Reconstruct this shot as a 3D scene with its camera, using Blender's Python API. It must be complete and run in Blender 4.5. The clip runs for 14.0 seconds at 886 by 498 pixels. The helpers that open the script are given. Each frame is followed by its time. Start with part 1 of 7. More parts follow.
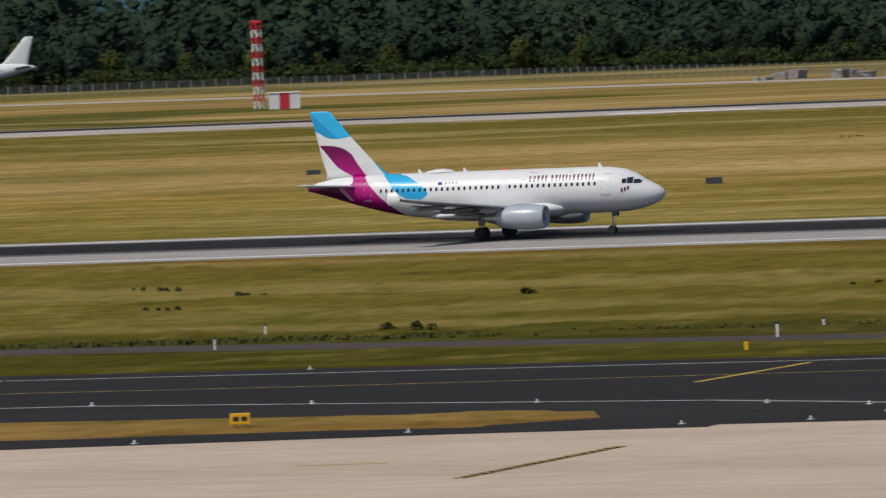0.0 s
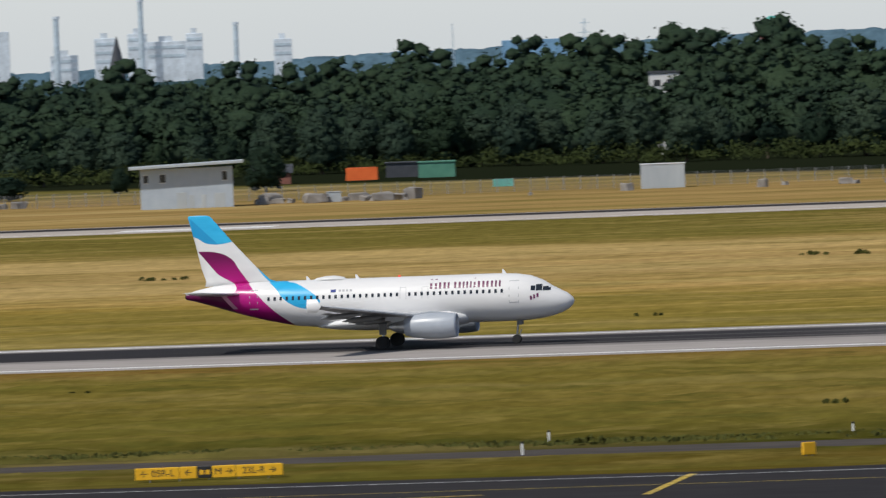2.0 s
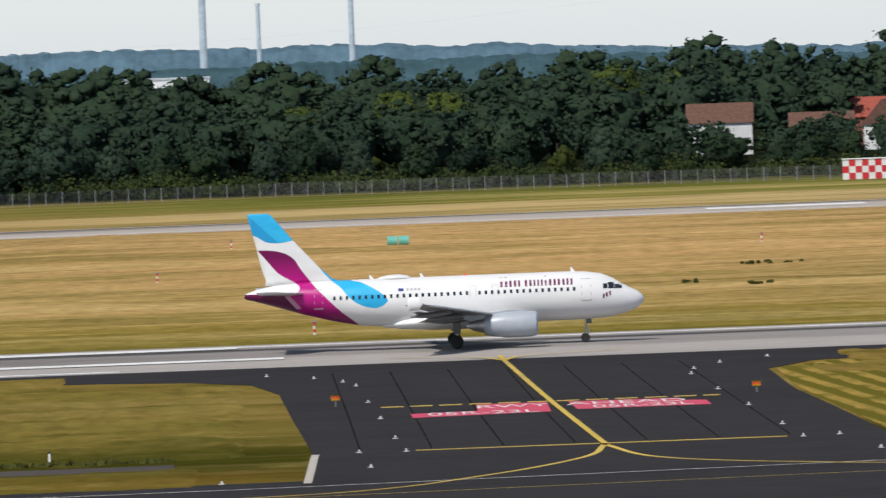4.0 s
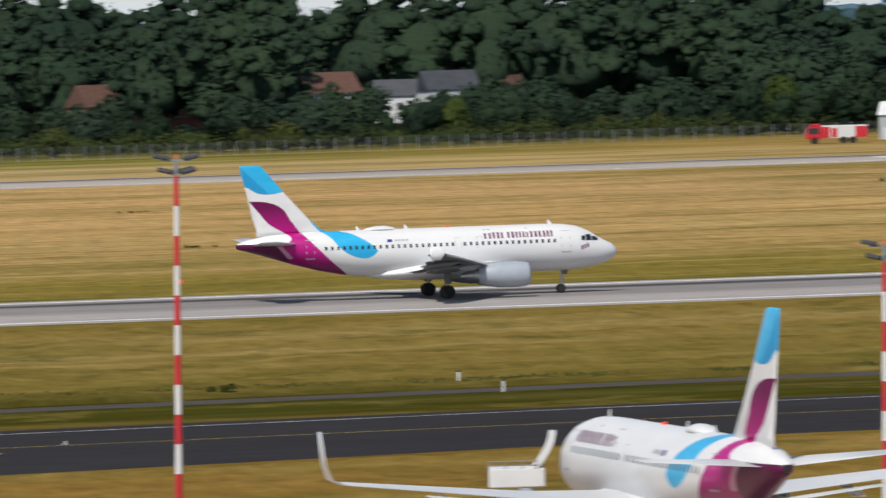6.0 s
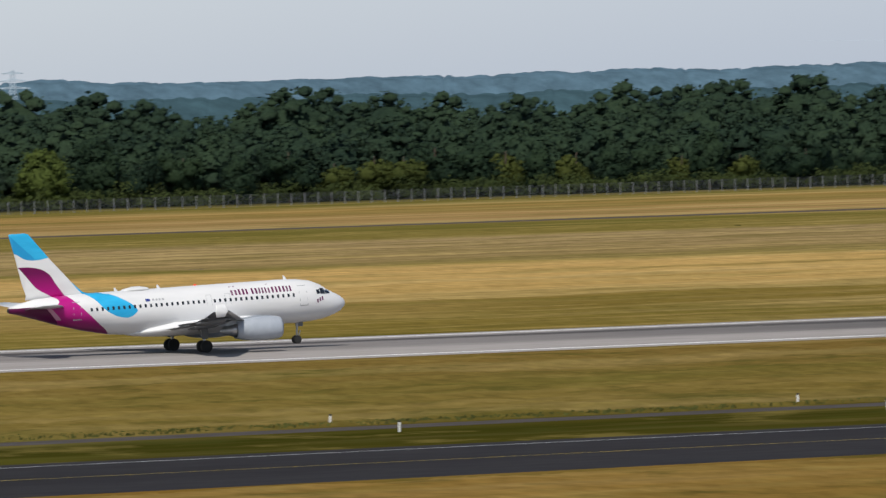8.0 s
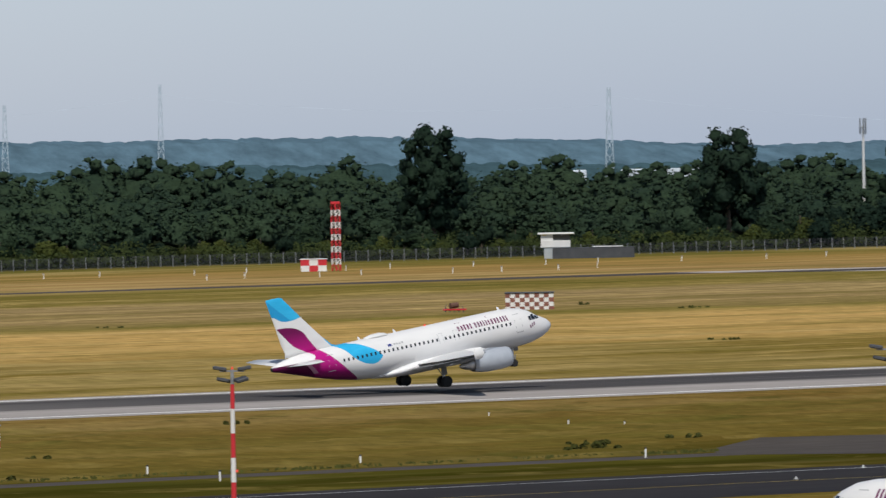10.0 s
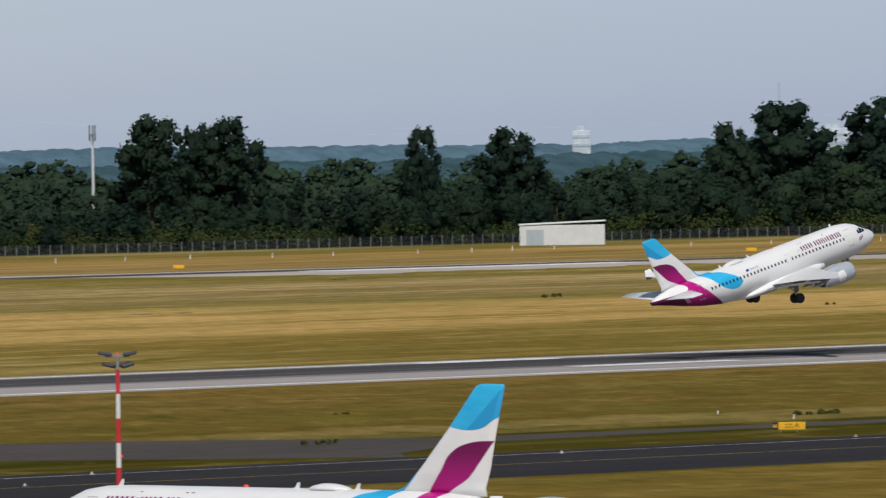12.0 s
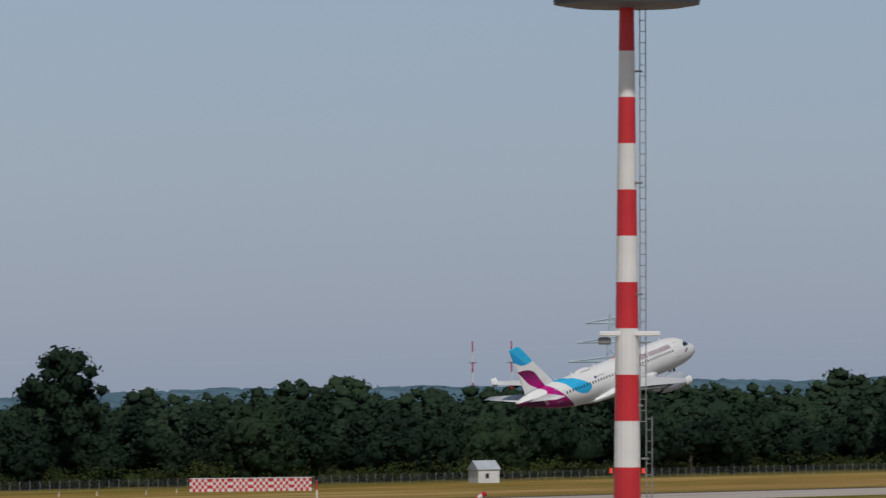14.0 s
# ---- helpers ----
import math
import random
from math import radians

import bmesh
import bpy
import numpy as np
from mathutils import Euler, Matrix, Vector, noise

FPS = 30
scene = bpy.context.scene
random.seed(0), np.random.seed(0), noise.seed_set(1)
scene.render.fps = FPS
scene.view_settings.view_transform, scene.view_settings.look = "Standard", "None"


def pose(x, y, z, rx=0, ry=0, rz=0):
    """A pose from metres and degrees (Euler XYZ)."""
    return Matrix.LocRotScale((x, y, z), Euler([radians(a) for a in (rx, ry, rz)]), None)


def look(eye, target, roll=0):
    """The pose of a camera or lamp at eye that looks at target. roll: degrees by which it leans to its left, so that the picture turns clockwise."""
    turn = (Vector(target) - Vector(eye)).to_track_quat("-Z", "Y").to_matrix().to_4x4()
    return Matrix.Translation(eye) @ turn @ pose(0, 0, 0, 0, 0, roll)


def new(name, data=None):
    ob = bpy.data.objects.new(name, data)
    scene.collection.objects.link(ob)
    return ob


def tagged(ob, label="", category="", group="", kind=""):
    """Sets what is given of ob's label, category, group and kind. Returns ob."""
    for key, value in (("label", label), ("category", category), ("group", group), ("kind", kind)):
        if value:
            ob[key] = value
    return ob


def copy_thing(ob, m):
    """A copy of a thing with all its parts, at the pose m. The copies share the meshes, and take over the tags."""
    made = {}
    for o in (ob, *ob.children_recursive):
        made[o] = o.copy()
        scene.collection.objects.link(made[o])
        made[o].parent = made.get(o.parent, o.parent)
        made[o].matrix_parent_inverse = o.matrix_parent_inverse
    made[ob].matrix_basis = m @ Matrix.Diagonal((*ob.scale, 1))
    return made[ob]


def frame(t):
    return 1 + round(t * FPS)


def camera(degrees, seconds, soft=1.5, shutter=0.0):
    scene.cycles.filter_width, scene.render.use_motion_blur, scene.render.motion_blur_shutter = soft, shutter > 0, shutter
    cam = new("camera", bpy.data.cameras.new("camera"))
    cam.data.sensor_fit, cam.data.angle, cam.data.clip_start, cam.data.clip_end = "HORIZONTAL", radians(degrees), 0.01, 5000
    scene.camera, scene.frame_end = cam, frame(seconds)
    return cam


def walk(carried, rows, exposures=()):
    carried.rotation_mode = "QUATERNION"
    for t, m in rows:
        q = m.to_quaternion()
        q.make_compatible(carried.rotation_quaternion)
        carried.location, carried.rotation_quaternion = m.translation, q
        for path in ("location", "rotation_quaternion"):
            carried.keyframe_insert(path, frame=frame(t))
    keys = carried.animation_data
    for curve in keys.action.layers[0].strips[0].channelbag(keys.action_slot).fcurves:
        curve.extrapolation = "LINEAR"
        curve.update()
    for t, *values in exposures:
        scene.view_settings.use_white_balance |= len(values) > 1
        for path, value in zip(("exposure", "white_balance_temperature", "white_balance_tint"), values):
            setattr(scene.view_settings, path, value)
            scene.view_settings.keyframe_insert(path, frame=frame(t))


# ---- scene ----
cam = camera(6.3759, 14.0, soft=1.35, shutter=0.12)
EYE = (0.0, 0.0, 25.54)


def aim(yaw, pitch, roll):
    """A camera pose at the terrace: degrees to the right of the runway's normal, up, and of lean."""
    return pose(*EYE, 90 + pitch, 0, -yaw) @ pose(0, 0, 0, 0, 0, roll)


walk(cam, [
    (0, aim(-19.506, -2.098, -2.53)),
    (0.5, aim(-17.181, -2.058, -2.53)),
    (1, aim(-14.951, -1.871, -2.34)),
    (1.5, aim(-12.027, -1.607, -2.29)),
    (2, aim(-9.078, -1.428, -2.21)),
    (2.2, aim(-8.089, -1.407, -2.20)),
    (4.3, aim(2.138, -1.466, -2.00)),
    (4.5, aim(2.555, -1.495, -1.90)),
    (5, aim(4.918, -1.540, -1.90)),
    (5.5, aim(8.145, -1.622, -1.72)),
    (6, aim(12.739, -1.755, -1.55)),
    (6.5, aim(17.188, -1.741, -1.41)),
    (7, aim(20.211, -1.714, -1.42)),
    (9.3, aim(31.006, -0.709, -1.05)),
    (9.5, aim(31.711, -0.713, -1.01)),
    (10, aim(33.307, -0.775, -1.06)),
    (10.5, aim(34.602, -0.805, -0.96)),
    (11, aim(35.879, -0.819, -0.93)),
    (11.5, aim(37.295, -0.832, -0.92)),
    (12, aim(38.856, -0.819, -0.88)),
    (12.5, aim(40.742, -0.524, -0.75)),
    (13, aim(42.890, 0.124, -0.60)),
    (13.5, aim(44.778, 0.680, -0.56)),
    (14, aim(46.476, 0.963, -0.65)),
], [(0, -0.1), (1, -0.2), (1.5, -0.08), (2, 0.08), (4.5, 0.3), (7, 0.15), (9.5, 0.08), (12, 0.0), (13, 0.0), (13.5, -0.28), (14, -0.42)])

# ---- light ----
world = bpy.data.worlds.new("sky")
scene.world = world
world.use_nodes = True
wn = world.node_tree
sky = wn.nodes.new("ShaderNodeTexSky")
sky.sky_type = "NISHITA"
sky.sun_disc = False
sky.sun_elevation = radians(53)
sky.sun_rotation = radians(210)
sky.air_density = 1.0
sky.dust_density = 0.6
sky.ozone_density = 1.5
wn.links.new(sky.outputs[0], wn.nodes["Background"].inputs[0])
wn.nodes["Background"].inputs[1].default_value = 0.05
# the summer haze: bright and pale towards the sun's side, bluer away from it
wc = wn.nodes.new("ShaderNodeTexCoord")
wx = wn.nodes.new("ShaderNodeSeparateXYZ")
wn.links.new(wc.outputs["Generated"], wx.inputs[0])
wr = wn.nodes.new("ShaderNodeMapRange")
wr.interpolation_type = "SMOOTHSTEP"
wr.inputs[1].default_value, wr.inputs[2].default_value = 0.05, 0.75
wn.links.new(wx.outputs[0], wr.inputs[0])
wm = wn.nodes.new("ShaderNodeMix")
wm.data_type = "RGBA"
wn.links.new(wr.outputs[0], wm.inputs[0])
wm.inputs[6].default_value, wm.inputs[7].default_value = (0.41, 0.455, 0.53, 1), (0.125, 0.205, 0.405, 1)
wz = wn.nodes.new("ShaderNodeMapRange")
wz.interpolation_type = "SMOOTHSTEP"
wz.inputs[1].default_value, wz.inputs[2].default_value, wz.inputs[3].default_value, wz.inputs[4].default_value = 0.02, 0.45, 0.85, 0.12
wn.links.new(wx.outputs[2], wz.inputs[0])
haze = wn.nodes.new("ShaderNodeBackground")
wn.links.new(wm.outputs[2], haze.inputs[0])
wn.links.new(wz.outputs[0], haze.inputs[1])
wa = wn.nodes.new("ShaderNodeAddShader")
wn.links.new(wn.nodes["Background"].outputs[0], wa.inputs[0])
wn.links.new(haze.outputs[0], wa.inputs[1])
wn.links.new(wa.outputs[0], wn.nodes["World Output"].inputs[0])
sun = new("sun", bpy.data.lights.new("sun", "SUN"))
sun.data.energy = 3.2
sun.data.angle = radians(2.0)
sun.data.color = (1.0, 0.95, 0.87)
sun.matrix_world = look((0, 0, 100), (0.48 * 60, 0.73 * 60, 100 - 1.16 * 60), 0)


# ---- materials ----
def material(name):
    m = bpy.data.materials.new(name)
    m.use_nodes = True
    return m, m.node_tree, m.node_tree.nodes["Principled BSDF"]


def node(nt, kind, **inputs):
    n = nt.nodes.new(kind)
    for k, v in inputs.items():
        key = int(k[1:]) if k[0] == "i" and k[1:].isdigit() else k
        if isinstance(v, bpy.types.NodeSocket):
            nt.links.new(v, n.inputs[key])
        else:
            n.inputs[key].default_value = v
    return n


def rgba(c):
    return (c[0], c[1], c[2], 1.0)


def maths(nt, op, a, b=0.0, c=0.0):
    n = node(nt, "ShaderNodeMath", i0=a, i1=b, i2=c)
    n.operation = op
    return n.outputs[0]


def mix(nt, fac, a, b):
    n = nt.nodes.new("ShaderNodeMix")
    n.data_type = "RGBA"
    for i, v in ((0, fac), (6, a), (7, b)):
        if isinstance(v, bpy.types.NodeSocket):
            nt.links.new(v, n.inputs[i])
        else:
            n.inputs[i].default_value = v if i == 0 else rgba(v)
    return n.outputs[2]


def noise_at(nt, coord, scale, stretch=(1, 1, 1), detail=4, rough=0.55):
    mp = node(nt, "ShaderNodeMapping", Vector=coord, Scale=stretch)
    return node(nt, "ShaderNodeTexNoise", Vector=mp.outputs[0], Scale=scale, Detail=detail, Roughness=rough).outputs[0]


def ramp(nt, fac, stops):
    n = node(nt, "ShaderNodeValToRGB", Fac=fac)
    el = n.color_ramp.elements
    while len(el) < len(stops):
        el.new(0.5)
    for e, (pos, c) in zip(el, stops):
        e.position, e.color = pos, (rgba(c) if len(c) == 3 else c)
    return n.outputs[0]


def step(nt, v, lo, hi):
    """0 below lo, 1 above hi."""
    n = node(nt, "ShaderNodeMapRange", Value=v, i1=lo, i2=hi)
    return n.outputs[0]


def surface(name, c1, c2, scale=1.0, stretch=(1, 1, 1), rough=0.6, metal=0.0, bump=0.0, dirt=(0, 0, 0), dirt_amount=0.0, coat=0.0, sheen=0.5):
    """A weathered surface: grain of scale per metre between two colours, larger stains, bump."""
    m, nt, bsdf = material(name)
    co = node(nt, "ShaderNodeTexCoord").outputs["Object"]
    grain = noise_at(nt, co, scale, stretch)
    col = mix(nt, step(nt, grain, 0.3, 0.7), c1, c2)
    if dirt_amount:
        st = noise_at(nt, co, scale * 0.13, stretch, 3)
        col = mix(nt, maths(nt, "MULTIPLY", step(nt, st, 0.45, 0.75), dirt_amount), col, dirt)
    nt.links.new(col, bsdf.inputs["Base Color"])
    nt.links.new(maths(nt, "MULTIPLY_ADD", grain, 0.2, rough - 0.1), bsdf.inputs["Roughness"])
    bsdf.inputs["Metallic"].default_value = metal
    bsdf.inputs["Coat Weight"].default_value = coat
    bsdf.inputs["Specular IOR Level"].default_value = sheen
    if bump:
        b = node(nt, "ShaderNodeBump", Height=grain, Strength=0.5, Distance=bump)
        nt.links.new(b.outputs[0], bsdf.inputs["Normal"])
    return m


# the grass along three stretches of the field: distance out and colour
ZONES_WEST = [(380, (0.175, 0.092, 0.023)), (462, (0.161, 0.09, 0.02)), (471, (0.046, 0.044, 0.006)), (487, (0.038, 0.04, 0.006)), (504, (0.03, 0.032, 0.005)), (522, (0.107, 0.087, 0.015)), (575, (0.13, 0.1, 0.019)),
              (622, (0.132, 0.103, 0.02)), (637, (0.161, 0.09, 0.025)), (704, (0.162, 0.136, 0.026)), (760, (0.202, 0.153, 0.03)), (813, (0.25, 0.176, 0.038)), (822, (0.417, 0.271, 0.09)), (832, (0.25, 0.176, 0.045)),
              (860, (0.333, 0.23, 0.09)), (955, (0.344, 0.235, 0.094)), (1005, (0.281, 0.199, 0.068)), (1035, (0.115, 0.099, 0.02)), (1160, (0.087, 0.081, 0.015)), (1235, (0.312, 0.207, 0.077)), (1350, (0.292, 0.19, 0.072)), (1470, (0.25, 0.171, 0.064)), (1540, (0.125, 0.108, 0.031))]
ZONES_MIDDLE = [(380, (0.189, 0.109, 0.025)), (452, (0.189, 0.109, 0.025)), (478, (0.149, 0.086, 0.019)), (492, (0.043, 0.041, 0.006)), (512, (0.035, 0.036, 0.005)), (532, (0.158, 0.116, 0.028)), (600, (0.188, 0.131, 0.036)), (646, (0.174, 0.118, 0.03)),
                (704, (0.157, 0.128, 0.025)), (745, (0.178, 0.136, 0.026)), (765, (0.344, 0.232, 0.086)), (834, (0.385, 0.251, 0.103)), (839, (0.145, 0.104, 0.028)), (845, (0.395, 0.26, 0.109)), (950, (0.448, 0.279, 0.122)), (1060, (0.479, 0.298, 0.134)),
                (1160, (0.417, 0.266, 0.122)), (1230, (0.437, 0.312, 0.146)), (1298, (0.437, 0.321, 0.153)), (1316, (0.136, 0.139, 0.026)), (1395, (0.104, 0.118, 0.022)), (1440, (0.062, 0.072, 0.019))]
ZONES_EAST = [(380, (0.118, 0.08, 0.015)), (452, (0.122, 0.083, 0.015)), (494, (0.069, 0.054, 0.01)), (512, (0.038, 0.036, 0.005)), (528, (0.052, 0.046, 0.007)), (546, (0.106, 0.075, 0.015)), (600, (0.123, 0.083, 0.02)), (640, (0.145, 0.089, 0.024)),
              (705, (0.126, 0.097, 0.02)), (800, (0.158, 0.112, 0.023)), (826, (0.405, 0.264, 0.09)), (930, (0.472, 0.305, 0.109)), (946, (0.328, 0.235, 0.077)), (958, (0.122, 0.11, 0.022)), (972, (0.254, 0.183, 0.082)), (1090, (0.29, 0.211, 0.108)),
              (1112, (0.14, 0.117, 0.027)), (1195, (0.158, 0.125, 0.03)), (1240, (0.316, 0.199, 0.082)), (1370, (0.29, 0.182, 0.054)), (1412, (0.14, 0.117, 0.027)), (1520, (0.097, 0.091, 0.02))]


def meadow_colour(nt, co):
    """Swaths of green, straw and golden grass, lying along the runways."""
    xyz = node(nt, "ShaderNodeSeparateXYZ", Vector=co)
    x, y = xyz.outputs[0], xyz.outputs[1]
    wob = maths(nt, "SUBTRACT", noise_at(nt, co, 0.02, (0.35, 1, 1), 4), 0.5)
    sway = maths(nt, "MULTIPLY_ADD", step(nt, y, 500.0, 1100.0), 75.0, 10.0)
    yy = maths(nt, "MULTIPLY_ADD", wob, sway, y)
    out = maths(nt, "DIVIDE", maths(nt, "SUBTRACT", yy, 380.0), 1200.0)
    bands = [ramp(nt, out, [((d - 380.0) / 1200.0, c) for d, c in z]) for z in (ZONES_WEST, ZONES_MIDDLE, ZONES_EAST)]
    drift = noise_at(nt, co, 0.012, (0.4, 1.6, 1), 3)
    xx = maths(nt, "MULTIPLY_ADD", drift, 240.0, maths(nt, "SUBTRACT", x, 120.0))
    col = mix(nt, step(nt, xx, -110.0, 10.0), bands[0], bands[1])
    col = mix(nt, step(nt, xx, 210.0, 380.0), col, bands[2])
    # a lush hollow and a bare sandy spot beyond the far runway
    lush = maths(nt, "MULTIPLY", step(nt, xx, -455.0, -475.0), maths(nt, "MULTIPLY", step(nt, yy, 1210.0, 1218.0), step(nt, yy, 1345.0, 1325.0)))
    col = mix(nt, lush, col, (0.058, 0.068, 0.014))
    # long streaks, mower swaths, patches and the grain of the sward
    broad = noise_at(nt, co, 0.02, (0.16, 1.0, 1), 4, 0.6)
    beyond = maths(nt, "MULTIPLY_ADD", step(nt, y, 640.0, 720.0), 0.2, 0.22)
    col = mix(nt, maths(nt, "MULTIPLY", step(nt, broad, 0.53, 0.6), beyond), col, (0.115, 0.108, 0.022))
    col = mix(nt, maths(nt, "MULTIPLY", step(nt, broad, 0.46, 0.38), beyond), col, (0.5, 0.375, 0.165))
    streak = noise_at(nt, co, 0.05, (0.1, 1.0, 1), 4, 0.6)
    swath = noise_at(nt, co, 0.2, (0.12, 1.0, 1), 3, 0.55)
    patch_ = noise_at(nt, co, 0.045, (0.5, 1, 1), 4, 0.6)
    fine = noise_at(nt, co, 0.7, (0.6, 1, 1), 5, 0.7)
    open_ = maths(nt, "MULTIPLY_ADD", step(nt, y, 640.0, 720.0), 0.75, 0.25)
    for f, lo, hi, amount, c in ((streak, 0.55, 0.68, 0.5, (0.46, 0.34, 0.13)), (streak, 0.44, 0.34, 0.5, (0.12, 0.108, 0.022)), (swath, 0.52, 0.66, 0.28, (0.5, 0.36, 0.14)), (swath, 0.47, 0.34, 0.3, (0.1, 0.085, 0.02))):
        col = mix(nt, maths(nt, "MULTIPLY", maths(nt, "MULTIPLY", step(nt, f, lo, hi), amount), open_), col, c)
    # rank green tussocks in the uncut meadow
    rank = noise_at(nt, co, 0.16, (0.55, 0.5, 1), 5, 0.65)
    uncut = maths(nt, "SUBTRACT", 1.0, maths(nt, "MULTIPLY", step(nt, y, 640.0, 660.0), 0.75))
    col = mix(nt, maths(nt, "MULTIPLY", maths(nt, "MULTIPLY", step(nt, rank, 0.53, 0.68), 0.75), uncut), col, (0.05, 0.055, 0.011))
    col = mix(nt, maths(nt, "MULTIPLY", maths(nt, "MULTIPLY", step(nt, rank, 0.46, 0.34), 0.45), uncut), col, (0.24, 0.185, 0.055))
    col = mix(nt, maths(nt, "MULTIPLY", step(nt, patch_, 0.52, 0.66), 0.45), col, (0.1, 0.095, 0.018))
    hay = maths(nt, "SINE", maths(nt, "MULTIPLY", maths(nt, "MULTIPLY_ADD", wob, 30.0, y), 0.42))
    mowed = maths(nt, "MULTIPLY", step(nt, xx, 330.0, 400.0), maths(nt, "MULTIPLY", step(nt, yy, 965.0, 975.0), step(nt, yy, 1100.0, 1088.0)))
    col = mix(nt, maths(nt, "MULTIPLY", maths(nt, "MULTIPLY", step(nt, hay, 0.0, 0.7), mowed), 0.5), col, (0.14, 0.105, 0.04))
    col = mix(nt, maths(nt, "MULTIPLY", step(nt, fine, 0.52, 0.72), 0.22), col, (0.063, 0.055, 0.014))
    return col, x, y, swath, fine


def ground_material():
    m, nt, bsdf = material("dry_grass_land")
    co = node(nt, "ShaderNodeTexCoord").outputs["Object"]
    col, x, y, swath, fine = meadow_colour(nt, co)
    # the wood's shade, painted on the ground as near-black
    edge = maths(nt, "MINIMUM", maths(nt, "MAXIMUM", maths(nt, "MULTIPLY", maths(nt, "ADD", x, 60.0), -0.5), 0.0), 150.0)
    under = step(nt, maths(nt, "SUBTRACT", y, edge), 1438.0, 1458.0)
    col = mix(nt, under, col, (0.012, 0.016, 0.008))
    nt.links.new(col, bsdf.inputs["Base Color"])
    bsdf.inputs["Roughness"].default_value = 1.0
    bsdf.inputs["Specular IOR Level"].default_value = 0.0
    h = maths(nt, "MULTIPLY_ADD", fine, 0.5, swath)
    b = node(nt, "ShaderNodeBump", Height=h, Strength=0.6, Distance=0.3)
    nt.links.new(b.outputs[0], bsdf.inputs["Normal"])
    return m


def grass_material(name, tint):
    """Standing grass in the meadow's own swaths, tuft by tuft a little paler or darker."""
    m, nt, bsdf = material(name)
    co = node(nt, "ShaderNodeTexCoord").outputs["Object"]
    col = meadow_colour(nt, co)[0]
    geo = node(nt, "ShaderNodeNewGeometry")
    tuft = noise_at(nt, co, 0.5, (1.0, 0.4, 1), 4, 0.6)
    vary = maths(nt, "MULTIPLY_ADD", tuft, 1.2, 0.55)
    n = nt.nodes.new("ShaderNodeMix")
    n.data_type, n.blend_type = "RGBA", "MULTIPLY"
    n.inputs[0].default_value = 1.0
    nt.links.new(mix(nt, 0.12, col, tint), n.inputs[6])
    nt.links.new(vary, n.inputs[7])
    nt.links.new(n.outputs[2], bsdf.inputs["Base Color"])
    bsdf.inputs["Roughness"].default_value = 1.0
    bsdf.inputs["Specular IOR Level"].default_value = 0.0
    # blades scatter the light among themselves, so they shade mostly like the sward's top
    up = node(nt, "ShaderNodeVectorMath", i0=geo.outputs["Normal"], i1=(0.35, 0.35, 0.35))
    up.operation = "MULTIPLY"
    add = node(nt, "ShaderNodeVectorMath", i0=up.outputs[0], i1=(0.0, 0.0, 0.65))
    unit = node(nt, "ShaderNodeVectorMath", i0=add.outputs[0])
    unit.operation = "NORMALIZE"
    nt.links.new(unit.outputs[0], bsdf.inputs["Normal"])
    trans = node(nt, "ShaderNodeBsdfTranslucent", Color=n.outputs[2], Normal=unit.outputs[0])
    ms = node(nt, "ShaderNodeMixShader", i0=0.12, i1=bsdf.outputs[0], i2=trans.outputs[0])
    nt.links.new(ms.outputs[0], nt.nodes["Material Output"].inputs[0])
    return m


